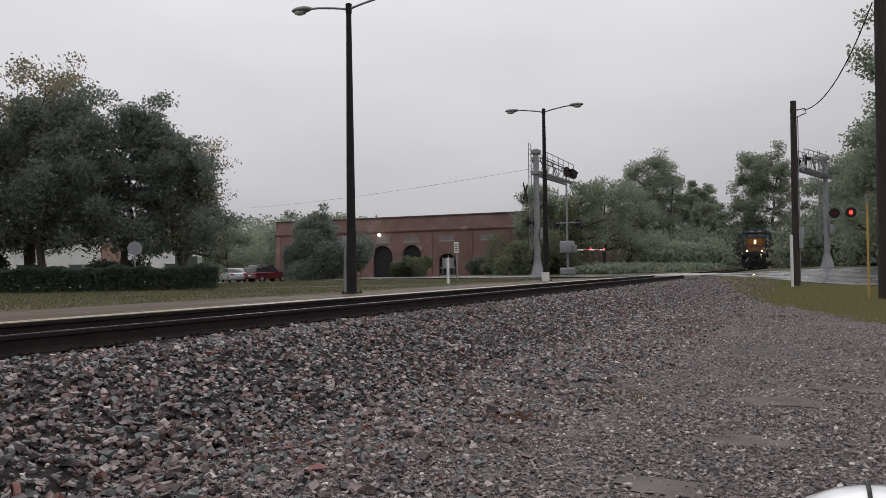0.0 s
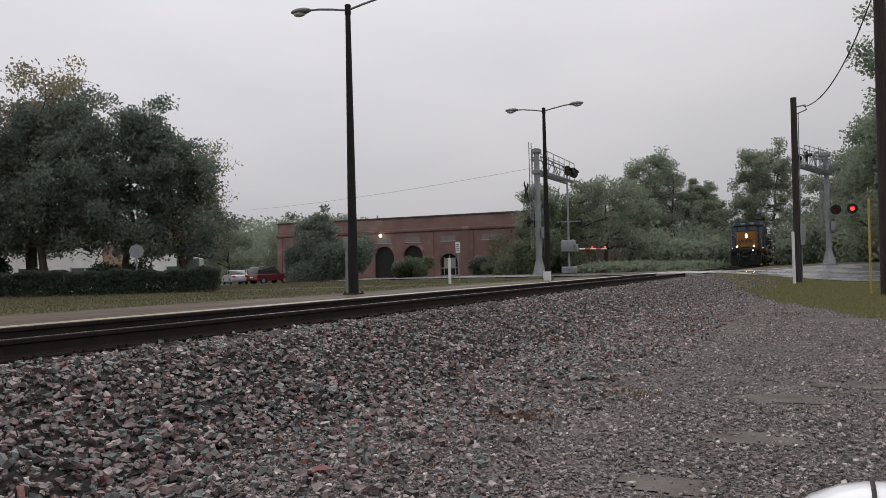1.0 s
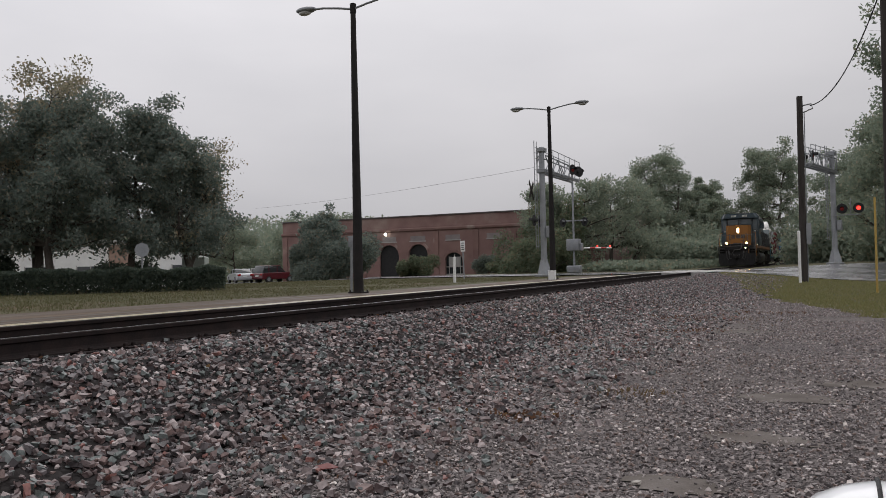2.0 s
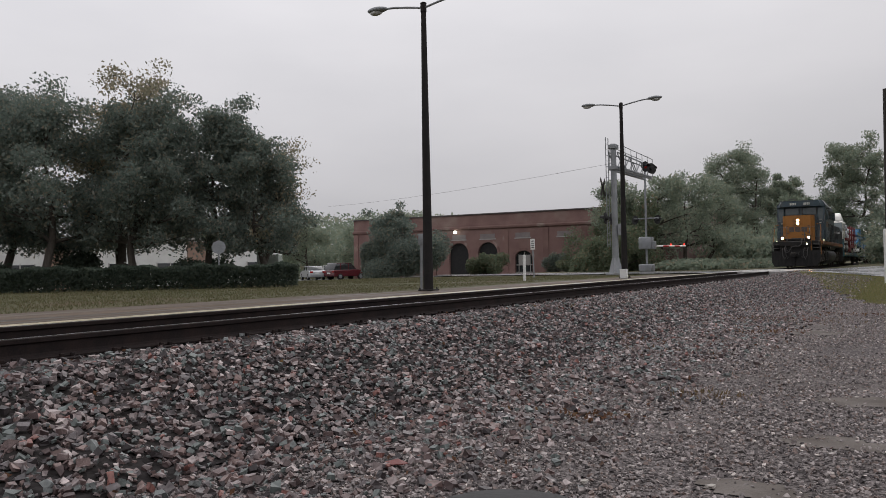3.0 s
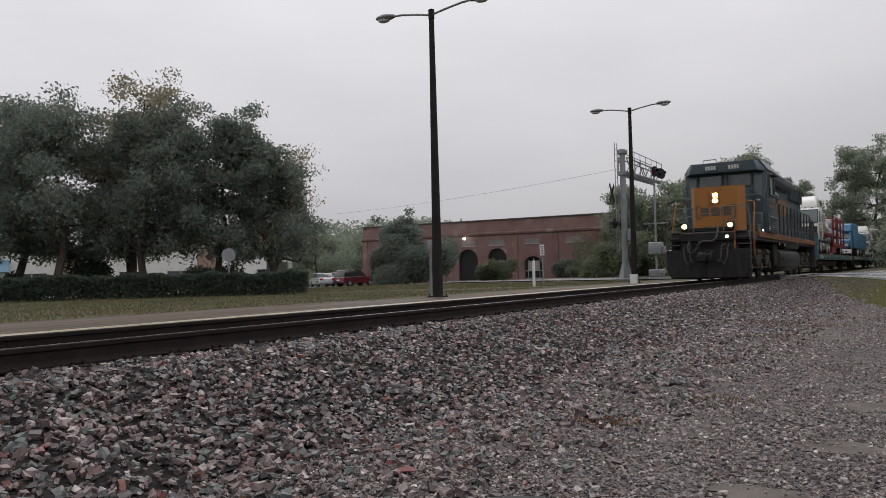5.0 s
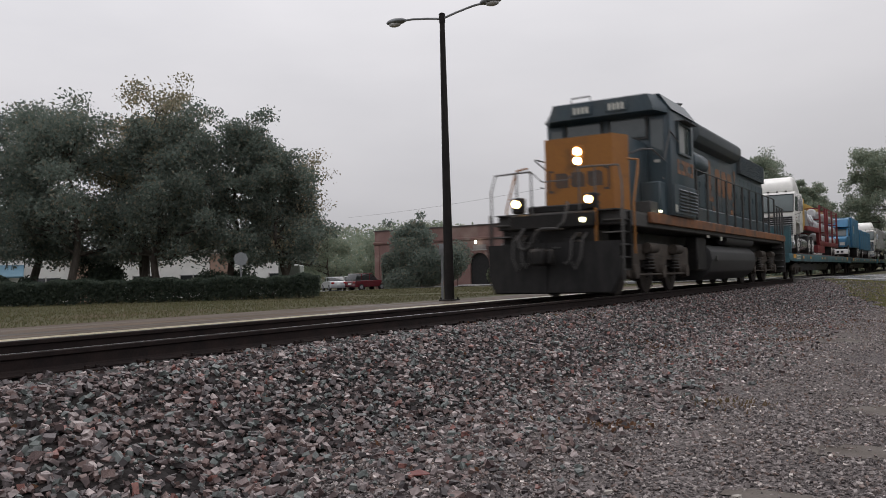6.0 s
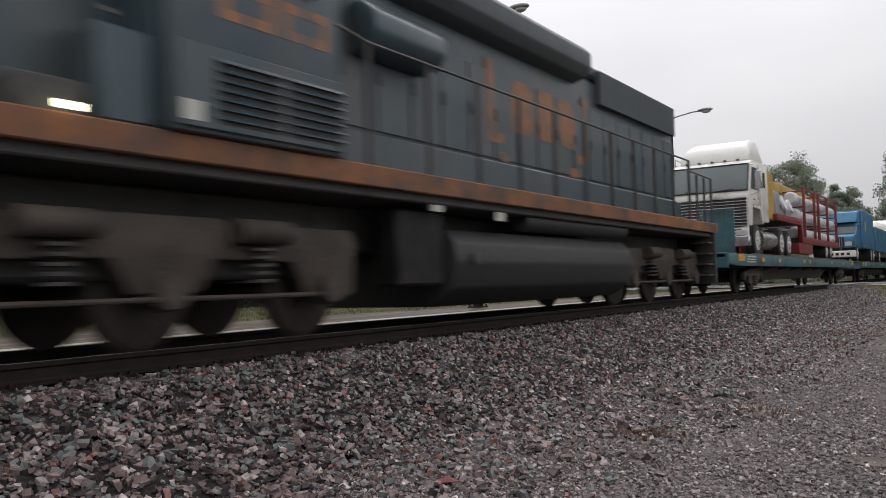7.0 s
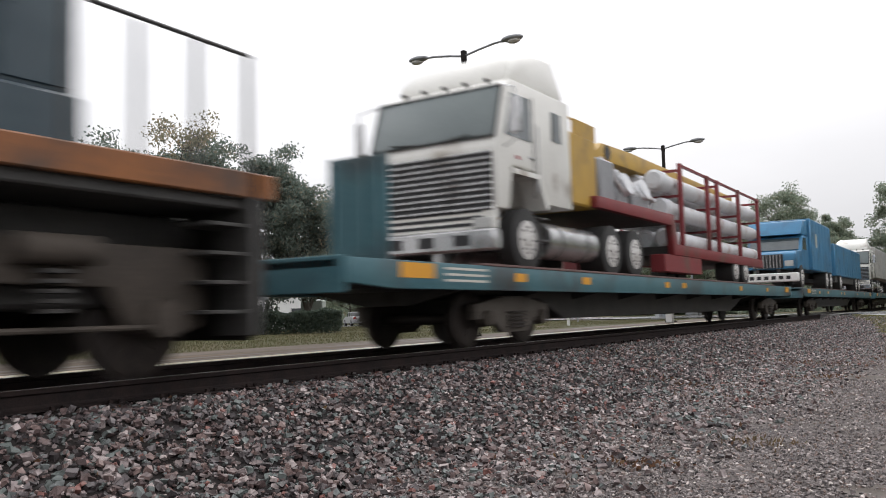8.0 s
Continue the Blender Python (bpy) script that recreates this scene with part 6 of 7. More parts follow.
# rear pilot and coupler
bm = B()
prism(bm, [(-1.30, 0.30), (1.30, 0.30), (1.46, 0.55), (1.46, 1.60), (-1.46, 1.60), (-1.46, 0.55)], 'y', 20.02, 20.12, 0.015)
part("rear_pilot", bm, PILOT, loco)
bm = B()
box(bm, -0.16, 20.1, 0.72, 0.16, 20.6, 1.0, 0.05)
box(bm, -0.25, 20.5, 0.68, 0.25, 20.75, 1.04, 0.06)
part("rear_coupler", bm, GRIME, loco)
for k, x in enumerate((-0.8, -0.55, 0.55, 0.8)):
    bm = B()
    tube(bm, [(x, 20.12, 1.3), (x * 0.98, 20.3, 1.2), (x * 0.95, 20.38, 0.8), (x * 0.8, 20.5, 0.6), (x * 0.6, 20.62, 0.75)], 0.03, 8)
    part("rear_hose", bm, GRIME, loco)
for k, x in enumerate((-0.82, -0.6, 0.55, 0.78)):
    bm = B()
    tube(bm, [(x, 0.09, 1.35), (x * 0.98, -0.16, 1.22), (x * 0.96, -0.24, 0.85), (x * 0.8, -0.26, 0.6 + 0.05 * (k % 3)), (x * 0.7, -0.24, 0.75)], 0.026, 8)
    part("air_hose", bm, mat("grey_hose", (0.045, 0.042, 0.040), None, 0.6) if k == 0 else bpy.data.materials["grey_hose"], loco)
bm = B()
tube(bm, [(-0.62, 0.0, 1.5), (-0.68, -0.16, 1.3), (-0.64, -0.22, 1.1), (-0.52, -0.24, 1.03), (-0.38, -0.24, 1.12), (-0.24, -0.24, 1.36), (-0.12, -0.24, 1.46), (0.06, -0.24, 1.46), (0.24, -0.24, 1.45), (0.38, -0.22, 1.58), (0.42, -0.14, 1.8), (0.42, -0.03, 2.0)], 0.03, 8)
part("jumper_cable", bm, bpy.data.materials["grey_hose"], loco)
# small round disc on the pilot plate, in the emissive step material
bm = B()
rod(bm, (0.72, -0.02, 1.62), (0.72, 0.02, 1.62), 0.055, 0.055, 16)
part("pilot_disc", bm, STEPLIGHT, loco, "small white emissive disc on the pilot")
bm = B()
box(bm, 0.95, 0.06, 1.05, 1.0, 0.1, 1.85)
part("yellow_bar", bm, OCHRE, loco)
bm = B()
box(bm, -0.75, 0.45, 1.84, 0.75, 0.95, 2.0, 0.03)
box(bm, -0.4, 1.02, 1.84, 0.4, 1.40, 2.05, 0.04)
part("deck_box", bm, PILOT, loco)
# fuel tank, air reservoirs and underfloor boxes
bm = B()
prism(bm, [(-0.95, 0.22), (0.95, 0.22), (1.28, 0.46), (1.38, 0.8), (1.34, 1.05), (1.18, 1.24), (-1.18, 1.24), (-1.34, 1.05), (-1.38, 0.8), (-1.28, 0.46)], 'y', 8.2, 14.55, 0.04)
tank = part("fuel_tank", bm, TANKGREY, loco)
for s in (-1, 1):
    bm = B()
    rod(bm, (s * 1.2, 10.2, 1.44), (s * 1.2, 14.4, 1.44), 0.16, 0.16, 20)
    part("air_reservoir", bm, TANKGREY, loco)
    # near-black box: the shade of the underfloor recess is in its colour
    bm = B()
    box(bm, s * 0.9, 7.1, 0.5, s * 1.24, 8.1, 1.45, 0.04)
    part("battery_box", bm, PILOT, loco)
    for y, z in ((7.6, 1.52), (9.2, 1.48)):
        bm = B()
        box(bm, s * 1.385, y, z - 0.1, s * 1.40, y + 0.25, z + 0.08)
        part("label_plate", bm, BOARD, loco)
    bm = B()
    rod(bm, (s * 1.41, 8.6, 0.85), (s * 1.43, 8.6, 0.85), 0.09, 0.09, 12)
    part("fuel_gauge", bm, GRIME, tank)
# six-wheel bogies
LOCO_AXLES = (1.78, 3.86, 5.92, 15.05, 17.12, 19.2)
for c in (3.86, 17.12):
    bm = B()
    box(bm, -0.9, c - 2.3, 0.62, 0.9, c + 2.3, 0.95, 0.04)
    bg_ = part("bogie", bm, GRIME, loco)
    for s in (-1, 1):
        bm = B()
        out = [(c - 2.55, 1.02), (c - 2.45, 1.14), (c - 1.3, 1.14), (c - 1.05, 1.05), (c - 0.55, 1.18), (c + 0.55, 1.18), (c + 1.05, 1.05), (c + 1.3, 1.14), (c + 2.45, 1.14), (c + 2.55, 1.02),
               (c + 2.5, 0.45), (c + 2.2, 0.36), (c + 1.75, 0.42), (c + 1.55, 0.78), (c + 0.55, 0.80), (c + 0.35, 0.5), (c - 0.35, 0.5), (c - 0.55, 0.80), (c - 1.55, 0.78), (c - 1.75, 0.42), (c - 2.2, 0.36), (c - 2.5, 0.45)]
        prism(bm, out, 'x', s * 1.02, s * 1.16, 0.02)
        part("side_frame", bm, TRUCKDIRT, bg_, "dusty cast side frame")
        for dy in (-2.07, 0, 2.07):
            bm = B()
            rod(bm, (s * 1.10, c + dy, 0.52), (s * 1.26, c + dy, 0.52), 0.19, 0.16, 16)
            part("axle_box", bm, TRUCKDIRT, bg_)
        for dy in (-1.05, 1.05):
            bm = B()
            for k in range(5):
                rod(bm, (s * 1.2, c + dy, 0.58 + k * 0.075), (s * 1.2, c + dy, 0.61 + k * 0.075), 0.13, 0.13, 12)
            part("spring", bm, GRIME, bg_)
            bm = B()
            rod(bm, (s * 1.26, c + dy - 0.35, 1.06), (s * 1.26, c + dy + 0.3, 1.06), 0.12, 0.12, 14)
            part("brake_cylinder", bm, TRUCKDIRT, bg_)
        bm = B()
        rod(bm, (s * 1.2, c - 2.2, 0.45), (s * 1.2, c + 2.2, 0.45), 0.025, 0.025, 8)
        part("brake_rod", bm, TRUCKDIRT, bg_)
TURNING = []


def wheelset(parent, y, r):
    bm = B()
    rod(bm, (-0.69, 0, 0), (0.69, 0, 0), 0.085, 0.085, 12)
    o = part("axle", bm, WHEELSTEEL, parent)
    for s in (-1, 1):
        bm = B()
        rod(bm, (s * 0.69, 0, 0), (s * 0.72, 0, 0), r + 0.025, r + 0.025, 36)
        rod(bm, (s * 0.72, 0, 0), (s * 0.79, 0, 0), r, r - 0.004, 36)
        rod(bm, (s * 0.79, 0, 0), (s * 0.82, 0, 0), r - 0.004, r - 0.07, 36)
        rod(bm, (s * 0.82, 0, 0), (s * 0.86, 0, 0), 0.15, 0.12, 16)
        for k in range(5):
            a_ = 6.2832 * k / 5
            rod(bm, (s * 0.80, 0.5 * r * math.cos(a_), 0.5 * r * math.sin(a_)), (s * 0.83, 0.5 * r * math.cos(a_), 0.5 * r * math.sin(a_)), 0.05, 0.04, 8)
        part("wheel", bm, WHEELSTEEL, o)
    TURNING.append((o, y, r))
    return o


for y in LOCO_AXLES:
    wheelset(loco, y, 0.508)
TRAINCARS = [loco]

# ---- flatcars ----
TEAL = mat("weathered_teal_paint", (0.042, 0.118, 0.142), (0.066, 0.152, 0.172), 0.5, scale=1.5, fine=18, bump=0.08, dirt=(0.045, 0.045, 0.045), dirt_amount=0.5, dirt_scale=1.0)
DECKWOOD = mat("worn_deck", (0.10, 0.055, 0.05), (0.15, 0.09, 0.08), 0.7, scale=2, fine=20)
BOGIEDUST = mat("pale_dusty_bogie", (0.13, 0.115, 0.10), (0.085, 0.074, 0.064), 0.8, spec=0.2, scale=2.5, fine=25, bump=0.3)
AMBER = mat("amber_reflector", (0.65, 0.30, 0.02), (0.6, 0.27, 0.02), 0.35, bump=0)


def flatcar(y0, y1, label):
    t = thing("flatcar", label, "flatcar", group="flatcars of the train")
    for s in (-1, 1):
        bm = B()
        prism(bm, [(y0 + 0.35, 0.86), (y0 + 1.2, 0.80), (y1 - 1.2, 0.80), (y1 - 0.35, 0.86), (y1 - 0.35, 1.13), (y0 + 0.35, 1.13)], 'x', s * 1.42, s * 1.52, 0.01)
        part("side_sill", bm, TEAL, t)
        bm = B()
        box(bm, s * 1.40, y0 + 3.2, 1.131, s * 1.53, y1 - 3.2, 1.165, 0.004)
        part("deck_edge", bm, DECKWOOD, t, "worn brown deck edge")
        for yy_, w in ((y0 + 1.3, 0.7), (y0 + 4.1, 0.35), (y0 + 6.5, 0.35), (y0 + 10.9, 0.3), (y0 + 12.1, 0.3), (y0 + 17.5, 0.3), (y0 + 21.0, 0.3), (y1 - 1.5, 0.6)):
            bm = B()
            box(bm, s * 1.5205, yy_, 0.93, s * 1.527, yy_ + w, 1.05 if w < 0.6 else 1.11)
            part("reflector", bm, AMBER, t)
        for k in range(3):
            bm = B()
            box(bm, s * 1.5205, y0 + 2.25, 0.90 + k * 0.075, s * 1.526, y0 + 3.3, 0.93 + k * 0.075)
            part("lettering_bar", bm, BOARD, t)
    bm = B()
    box(bm, -1.419, y0 + 0.3, 1.02, 1.419, y1 - 0.3, 1.115, 0.01)
    part("deck", bm, DECKWOOD, t)
    bm = B()
    prism(bm, [(y0 + 2.0, 1.0), (y0 + 2.0, 0.85), (y0 + 6.4, 0.72), (y0 + 7.4, 0.36), (y1 - 6.0, 0.36), (y1 - 4.6, 0.72), (y1 - 2.0, 0.85), (y1 - 2.0, 1.0)], 'x', -0.75, 0.75, 0.02)
    part("centre_sill", bm, GRIME, t)
    for yy_ in np.arange(y0 + 3, y1 - 2, 2.4):
        bm = B()
        prism(bm, [(-1.41, 1.0), (1.41, 1.0), (1.41, 0.84), (0.4, 0.62), (-0.4, 0.62), (-1.41, 0.84)], 'y', yy_, yy_ + 0.06)
        part("cross_bearer", bm, GRIME, t)
    for e, s in ((y0, -1), (y1, 1)):
        bm = B()
        box(bm, -1.5, e + 0.30 if s < 0 else e - 0.36, 0.75, 1.5, e + 0.36 if s < 0 else e - 0.30, 1.15, 0.01)
        part("end_sill", bm, TEAL, t)
        bm = B()
        box(bm, -0.14, e - 0.35, 0.72, 0.14, e + 0.35, 0.98, 0.04)
        part("coupler", bm, TRUCKDIRT, t)
    for c in (y0 + 4.85, y1 - 2.1 - 0.0):
        bm = B()
        box(bm, -1.0, c - 0.25, 0.42, 1.0, c + 0.25, 0.75, 0.04)
        bg__ = part("bogie", bm, GRIME, t)
        for s in (-1, 1):
            bm = B()
            prism(bm, [(c - 1.15, 0.62), (c - 0.75, 0.68), (c - 0.3, 0.74), (c + 0.3, 0.74), (c + 0.75, 0.68), (c + 1.15, 0.62), (c + 1.15, 0.40), (c + 0.7, 0.42), (c + 0.36, 0.2), (c - 0.36, 0.2), (c - 0.7, 0.42), (c - 1.15, 0.40)], 'x', s * 0.96, s * 1.10, 0.015)
            part("side_frame", bm, BOGIEDUST, bg__)
            for k in (-0.16, 0.0, 0.16):
                bm = B()
                for j in range(5):
                    rod(bm, (s * 1.13, c + k, 0.27 + j * 0.055), (s * 1.13, c + k, 0.295 + j * 0.055), 0.07, 0.07, 10)
                part("spring", bm, WHEELSTEEL, bg__)
            for k in (-0.89, 0.89):
                bm = B()
                rod(bm, (s * 1.02, c + k, 0.42), (s * 1.17, c + k, 0.42), 0.13, 0.11, 14)
                part("axle_box", bm, TRUCKDIRT, bg__)
        wheelset(t, c - 0.89, 0.42)
        wheelset(t, c + 0.89, 0.42)
    TRAINCARS.append(t)
    return t


CARS = ((20.9, 46.45), (48.25, 73.8), (75.6, 101.1), (102.9, 128.4))
f1 = flatcar(*CARS[0], "weathered teal flatcar carrying a white truck and trailer")
f2 = flatcar(*CARS[1], "weathered teal flatcar carrying a blue truck")
f3 = flatcar(*CARS[2], "weathered teal flatcar carrying a white box truck")
f4 = flatcar(*CARS[3], "weathered teal flatcar at the end of the train")
# raised bridge plates at the front of the first flatcar
bm = B()
box(bm, 0.62, 22.02, 1.116, 1.48, 22.08, 2.36, 0.01)
plate = part("bridge_plate", bm, TEAL, f1, "raised teal bridge plate")
for k in range(4):
    bm = B()
    box(bm, 0.66 + k * 0.24, 21.985, 1.2, 0.70 + k * 0.24, 22.019, 2.3)
    part("plate_rib", bm, TEAL, plate)
bm = B()
box(bm, -1.48, 22.02, 1.116, -0.62, 22.08, 2.2, 0.01)
part("bridge_plate", bm, TEAL, f1, "raised teal bridge plate")

# ---- road vehicles carried on the flatcars ----
TRUCKWHITE = mat("dusty_white_truck_paint", (0.74, 0.73, 0.69), (0.66, 0.65, 0.61), 0.35, scale=2, fine=20, bump=0.03, dirt=(0.36, 0.32, 0.27), dirt_amount=0.12)
CHROME = mat("dull_chrome", (0.52, 0.52, 0.52), (0.40, 0.40, 0.40), 0.25, metal=0.8, scale=5, dirt=(0.2, 0.18, 0.16), dirt_amount=0.2)
RUBBER = mat("tyre_rubber", (0.018, 0.018, 0.018), (0.03, 0.029, 0.028), 0.8)
RIM = mat("painted_rim", (0.58, 0.57, 0.55), (0.44, 0.42, 0.40), 0.5)
# pale green base takes in the sky's reflection and the lit cab interior
TRUCKGLASS = mat("green_windscreen_sky_sheen", (0.115, 0.145, 0.145), (0.085, 0.11, 0.112), 0.12, bump=0, spec=0.8, scale=0.8)
REDFRAME = mat("dark_red_frame_paint", (0.20, 0.023, 0.027), (0.155, 0.02, 0.023), 0.5, scale=2, dirt=(0.12, 0.05, 0.04), dirt_amount=0.2)
MUSTARD = mat("machine_yellow", (0.46, 0.28, 0.04), (0.38, 0.23, 0.04), 0.5, scale=2, dirt=(0.2, 0.13, 0.05), dirt_amount=0.2)
PIPEWHITE = mat("pale_grey_pipe", (0.66, 0.67, 0.69), (0.56, 0.57, 0.59), 0.42, scale=2, fine=15, dirt=(0.30, 0.20, 0.17), dirt_amount=0.35, dirt_scale=1.8)
MACHGREY = mat("machine_grey", (0.28, 0.29, 0.30), (0.2, 0.2, 0.21), 0.5, scale=3)
SKYBLUE = mat("bright_blue_truck_paint", (0.045, 0.20, 0.36), (0.045, 0.165, 0.30), 0.4, scale=1.5, dirt=(0.03, 0.09, 0.15), dirt_amount=0.5)
DECK = 1.118


def tyre_pair(parent, x, y, r=0.5, w=0.28):
    s = 1 if x > 0 else -1
    bm = B()
    rod(bm, (x - s * w, y, DECK + r), (x - s * 0.02, y, DECK + r), r, r, 28)
    rod(bm, (x - s * 0.02, y, DECK + r), (x, y, DECK + r), r, r - 0.05, 28)
    o = part("wheel", bm, RUBBER, parent)
    bm = B()
    rod(bm, (x + s * 0.0005, y, DECK + r), (x + s * 0.012, y, DECK + r), r * 0.62, r * 0.56, 22)
    rod(bm, (x + s * 0.01, y, DECK + r), (x + s * 0.05, y, DECK + r), 0.1, 0.08, 12)
    part("rim", bm, RIM, o)
    for k in range(8):
        a_ = 6.2832 * k / 8
        bm = B()
        rod(bm, (x + s * 0.012, y + 0.2 * math.cos(a_), DECK + r + 0.2 * math.sin(a_)), (x + s * 0.03, y + 0.2 * math.cos(a_), DECK + r + 0.2 * math.sin(a_)), 0.022, 0.022, 6)
        part("lug", bm, GRIME, o)
    return o


def cabover(y0, label, paint, fairing=True, rear=31.6 - 24.8):
    t = thing("cabover_truck", label, "truck")
    t.scale = (0.99, 1, 1)
    # cab with a raked screen
    bm = B()
    prism(bm, [(y0 + 0.02, 2.05), (y0, 3.0), (y0 + 0.32, 4.0), (y0 + 0.55, 4.12), (y0 + 2.7, 4.14), (y0 + 2.75, 2.25), (y0 + 1.65, 2.25), (y0 + 1.35, 2.75), (y0 + 0.55, 2.75), (y0 + 0.4, 2.05)], 'x', -1.2, 1.2, 0.04)
    cab_ = part("cab", bm, paint, t)
    bm = B()
    prism(bm, [(y0 + 0.01, 3.16), (y0 + 0.285, 3.96), (y0 + 0.33, 3.96), (y0 + 0.06, 3.16)], 'x', -1.15, 1.15, 0.012)
    w = part("windscreen", bm, TRUCKGLASS, cab_, "wide one-piece windscreen")
    bm = B()
    for p_, q_ in (((-1.16, y0 + 0.005, 3.14), (1.16, y0 + 0.005, 3.14)), ((-1.16, y0 + 0.28, 3.975), (1.16, y0 + 0.28, 3.975)), ((-1.165, y0 + 0.005, 3.14), (-1.165, y0 + 0.28, 3.975)), ((1.165, y0 + 0.005, 3.14), (1.165, y0 + 0.28, 3.975))):
        rod(bm, p_, q_, 0.018, 0.018, 6)
    part("rubber_seal", bm, RUBBER, w)
    for s in (-1, 1):
        bm = B()
        rod(bm, (s * 0.15, y0 - 0.01, 3.14), (s * 0.75, y0 - 0.005, 3.2), 0.012, 0.012, 6)
        part("wiper", bm, RUBBER, w)
        bm = B()
        prism(bm, [(y0 + 0.28, 3.2), (y0 + 0.5, 3.88), (y0 + 1.15, 3.9), (y0 + 1.15, 3.2)], 'x', s * 1.203, s * 1.212)
        part("side_window", bm, CABGLASS, cab_)
        bm = B()
        box(bm, s * 1.203, y0 + 1.95, 3.35, s * 1.212, y0 + 2.3, 3.85)
        part("sleeper_window", bm, CABGLASS, cab_)
        bm = B()
        box(bm, s * 1.203, y0 + 1.24, 2.3, s * 1.208, y0 + 1.26, 3.95)
        part("door_seam", bm, RUBBER, cab_)
        bm = B()
        tube(bm, [(s * 1.2, y0 + 0.25, 3.95), (s * 1.48, y0 + 0.1, 3.85), (s * 1.48, y0 + 0.1, 3.05), (s * 1.2, y0 + 0.25, 3.0)], 0.016, 6)
        part("mirror_bracket", bm, CHROME, cab_)
        bm = B()
        box(bm, s * 1.38, y0 + 0.08, 3.15, s * 1.58, y0 + 0.14, 3.7, 0.02)
        part("mirror", bm, CHROME, cab_)
        bm = B()
        box(bm, s * 1.203, y0 + 0.62, 2.86, s * 1.216, y0 + 0.74, 2.92, 0.004)
        part("marker_light", bm, RED_OFF, cab_)
        bm = B()
        box(bm, s * 1.203, y0 + 1.08, 2.92, s * 1.235, y0 + 1.2, 2.96, 0.008)
        part("door_handle", bm, CHROME, cab_)
        bm = B()
        rod(bm, (s * 1.235, y0 + 1.34, 2.4), (s * 1.235, y0 + 1.34, 3.5), 0.014, 0.014, 6)
        part("grab_handle", bm, CHROME, cab_)
        bm = B()
        box(bm, s * 0.95, y0 + 1.42, 1.62, s * 1.2, y0 + 1.72, 1.66, 0.01)
        box(bm, s * 0.95, y0 + 1.42, 1.98, s * 1.2, y0 + 1.72, 2.02, 0.01)
        part("cab_step", bm, GRIME, cab_)
        bm = B()
        prism(bm, [(y0 + 0.45, 2.7), (y0 + 1.4, 2.7), (y0 + 1.7, 2.2), (y0 + 1.6, 2.15), (y0 + 1.35, 2.62), (y0 + 0.5, 2.62)], 'x', s * 0.85, s * 1.24)
        part("wheel_arch", bm, paint, cab_)
        bm = B()
        box(bm, s * 0.78, y0 - 0.06, 1.75, s * 1.12, y0 - 0.01, 1.92, 0.02)
        part("headlight", bm, LAMP_GLASS, t)
        tyre_pair(t, s * 1.2, y0 + 0.95)
        for k in (4.5, 5.8):
            tyre_pair(t, s * 1.22, y0 + k, 0.5, 0.55)
        bm = B()
        rod(bm, (s * 0.92, y0 + 1.75, 1.68), (s * 0.92, y0 + 3.8, 1.68), 0.31, 0.31, 24)
        ft = part("fuel_tank", bm, CHROME, t)
        for k in (2.2, 3.3):
            bm = B()
            rod(bm, (s * 0.92, y0 + k, 1.68), (s * 0.92, y0 + k + 0.05, 1.68), 0.317, 0.317, 24)
            part("tank_strap", bm, GRIME, ft)
        bm = B()
        box(bm, s * 0.36, y0 + 0.5, 1.75, s * 0.46, y0 + rear, 2.0)
        part("chassis_rail", bm, GRIME, t)
    bm = B()
    box(bm, -1.12, y0 - 0.035, 2.02, 1.12, y0 + 0.015, 2.92, 0.01)
    gr = part("grille", bm, GRILLE, t)
    for k in range(10):
        bm = B()
        box(bm, -1.14, y0 - 0.06, 2.04 + k * 0.094, 1.14, y0 - 0.036, 2.068 + k * 0.094, 0.004)
        part("grille_bar", bm, CHROME, gr)
    bm = B()
    box(bm, -1.2, y0 - 0.14, 1.42, 1.2, y0 + 0.1, 1.74, 0.03)
    bp = part("bumper", bm, CHROME, t)
    for x in (-0.75, -0.15, 0.5):
        bm = B()
        box(bm, x, y0 - 0.146, 1.5, x + 0.28, y0 - 0.1415, 1.66)
        part("bumper_slot", bm, GRILLE, bp)
    bm = B()
    box(bm, -1.15, y0 - 0.02, 1.75, 1.15, y0 + 0.1, 2.1, 0.01)
    part("front_panel", bm, paint, t)
    for k in range(3):
        bm = B()
        box(bm, -0.95, y0 - 0.03, 1.80 + k * 0.1, 0.95, y0 - 0.021, 1.85 + k * 0.1)
        part("lower_slot", bm, GRILLE, t)
    bm = B()
    box(bm, -0.5, y0 + 2.8, DECK + 0.5, 0.5, y0 + rear - 0.2, DECK + 0.75, 0.03)
    part("axle_housing", bm, GRIME, t)
    for k in range(5):
        bm = B()
        ball(bm, (-0.8 + 0.4 * k, y0 + 0.5, 4.14), 0.06, 0.08, 0.04, 1)
        part("roof_marker", bm, GRIME, t)
    if fairing:
        bm = B()
        prism(bm, [(y0 + 0.62, 4.12), (y0 + 0.74, 4.42), (y0 + 1.0, 4.66), (y0 + 1.5, 4.86), (y0 + 2.1, 4.97), (y0 + 2.6, 5.0), (y0 + 2.72, 4.94), (y0 + 2.72, 4.13)], 'x', -1.1, 1.1, 0.12)
        for v in bm.verts:
            v.co.x *= 1 - 0.18 * ss(4.3, 5.0, v.co.z)
        part("roof_fairing", bm, paint, t)
    return t


wt = cabover(25.15, "dusty white cab-over truck chained to a flatcar", TRUCKWHITE)
TRAINCARS.append(wt)
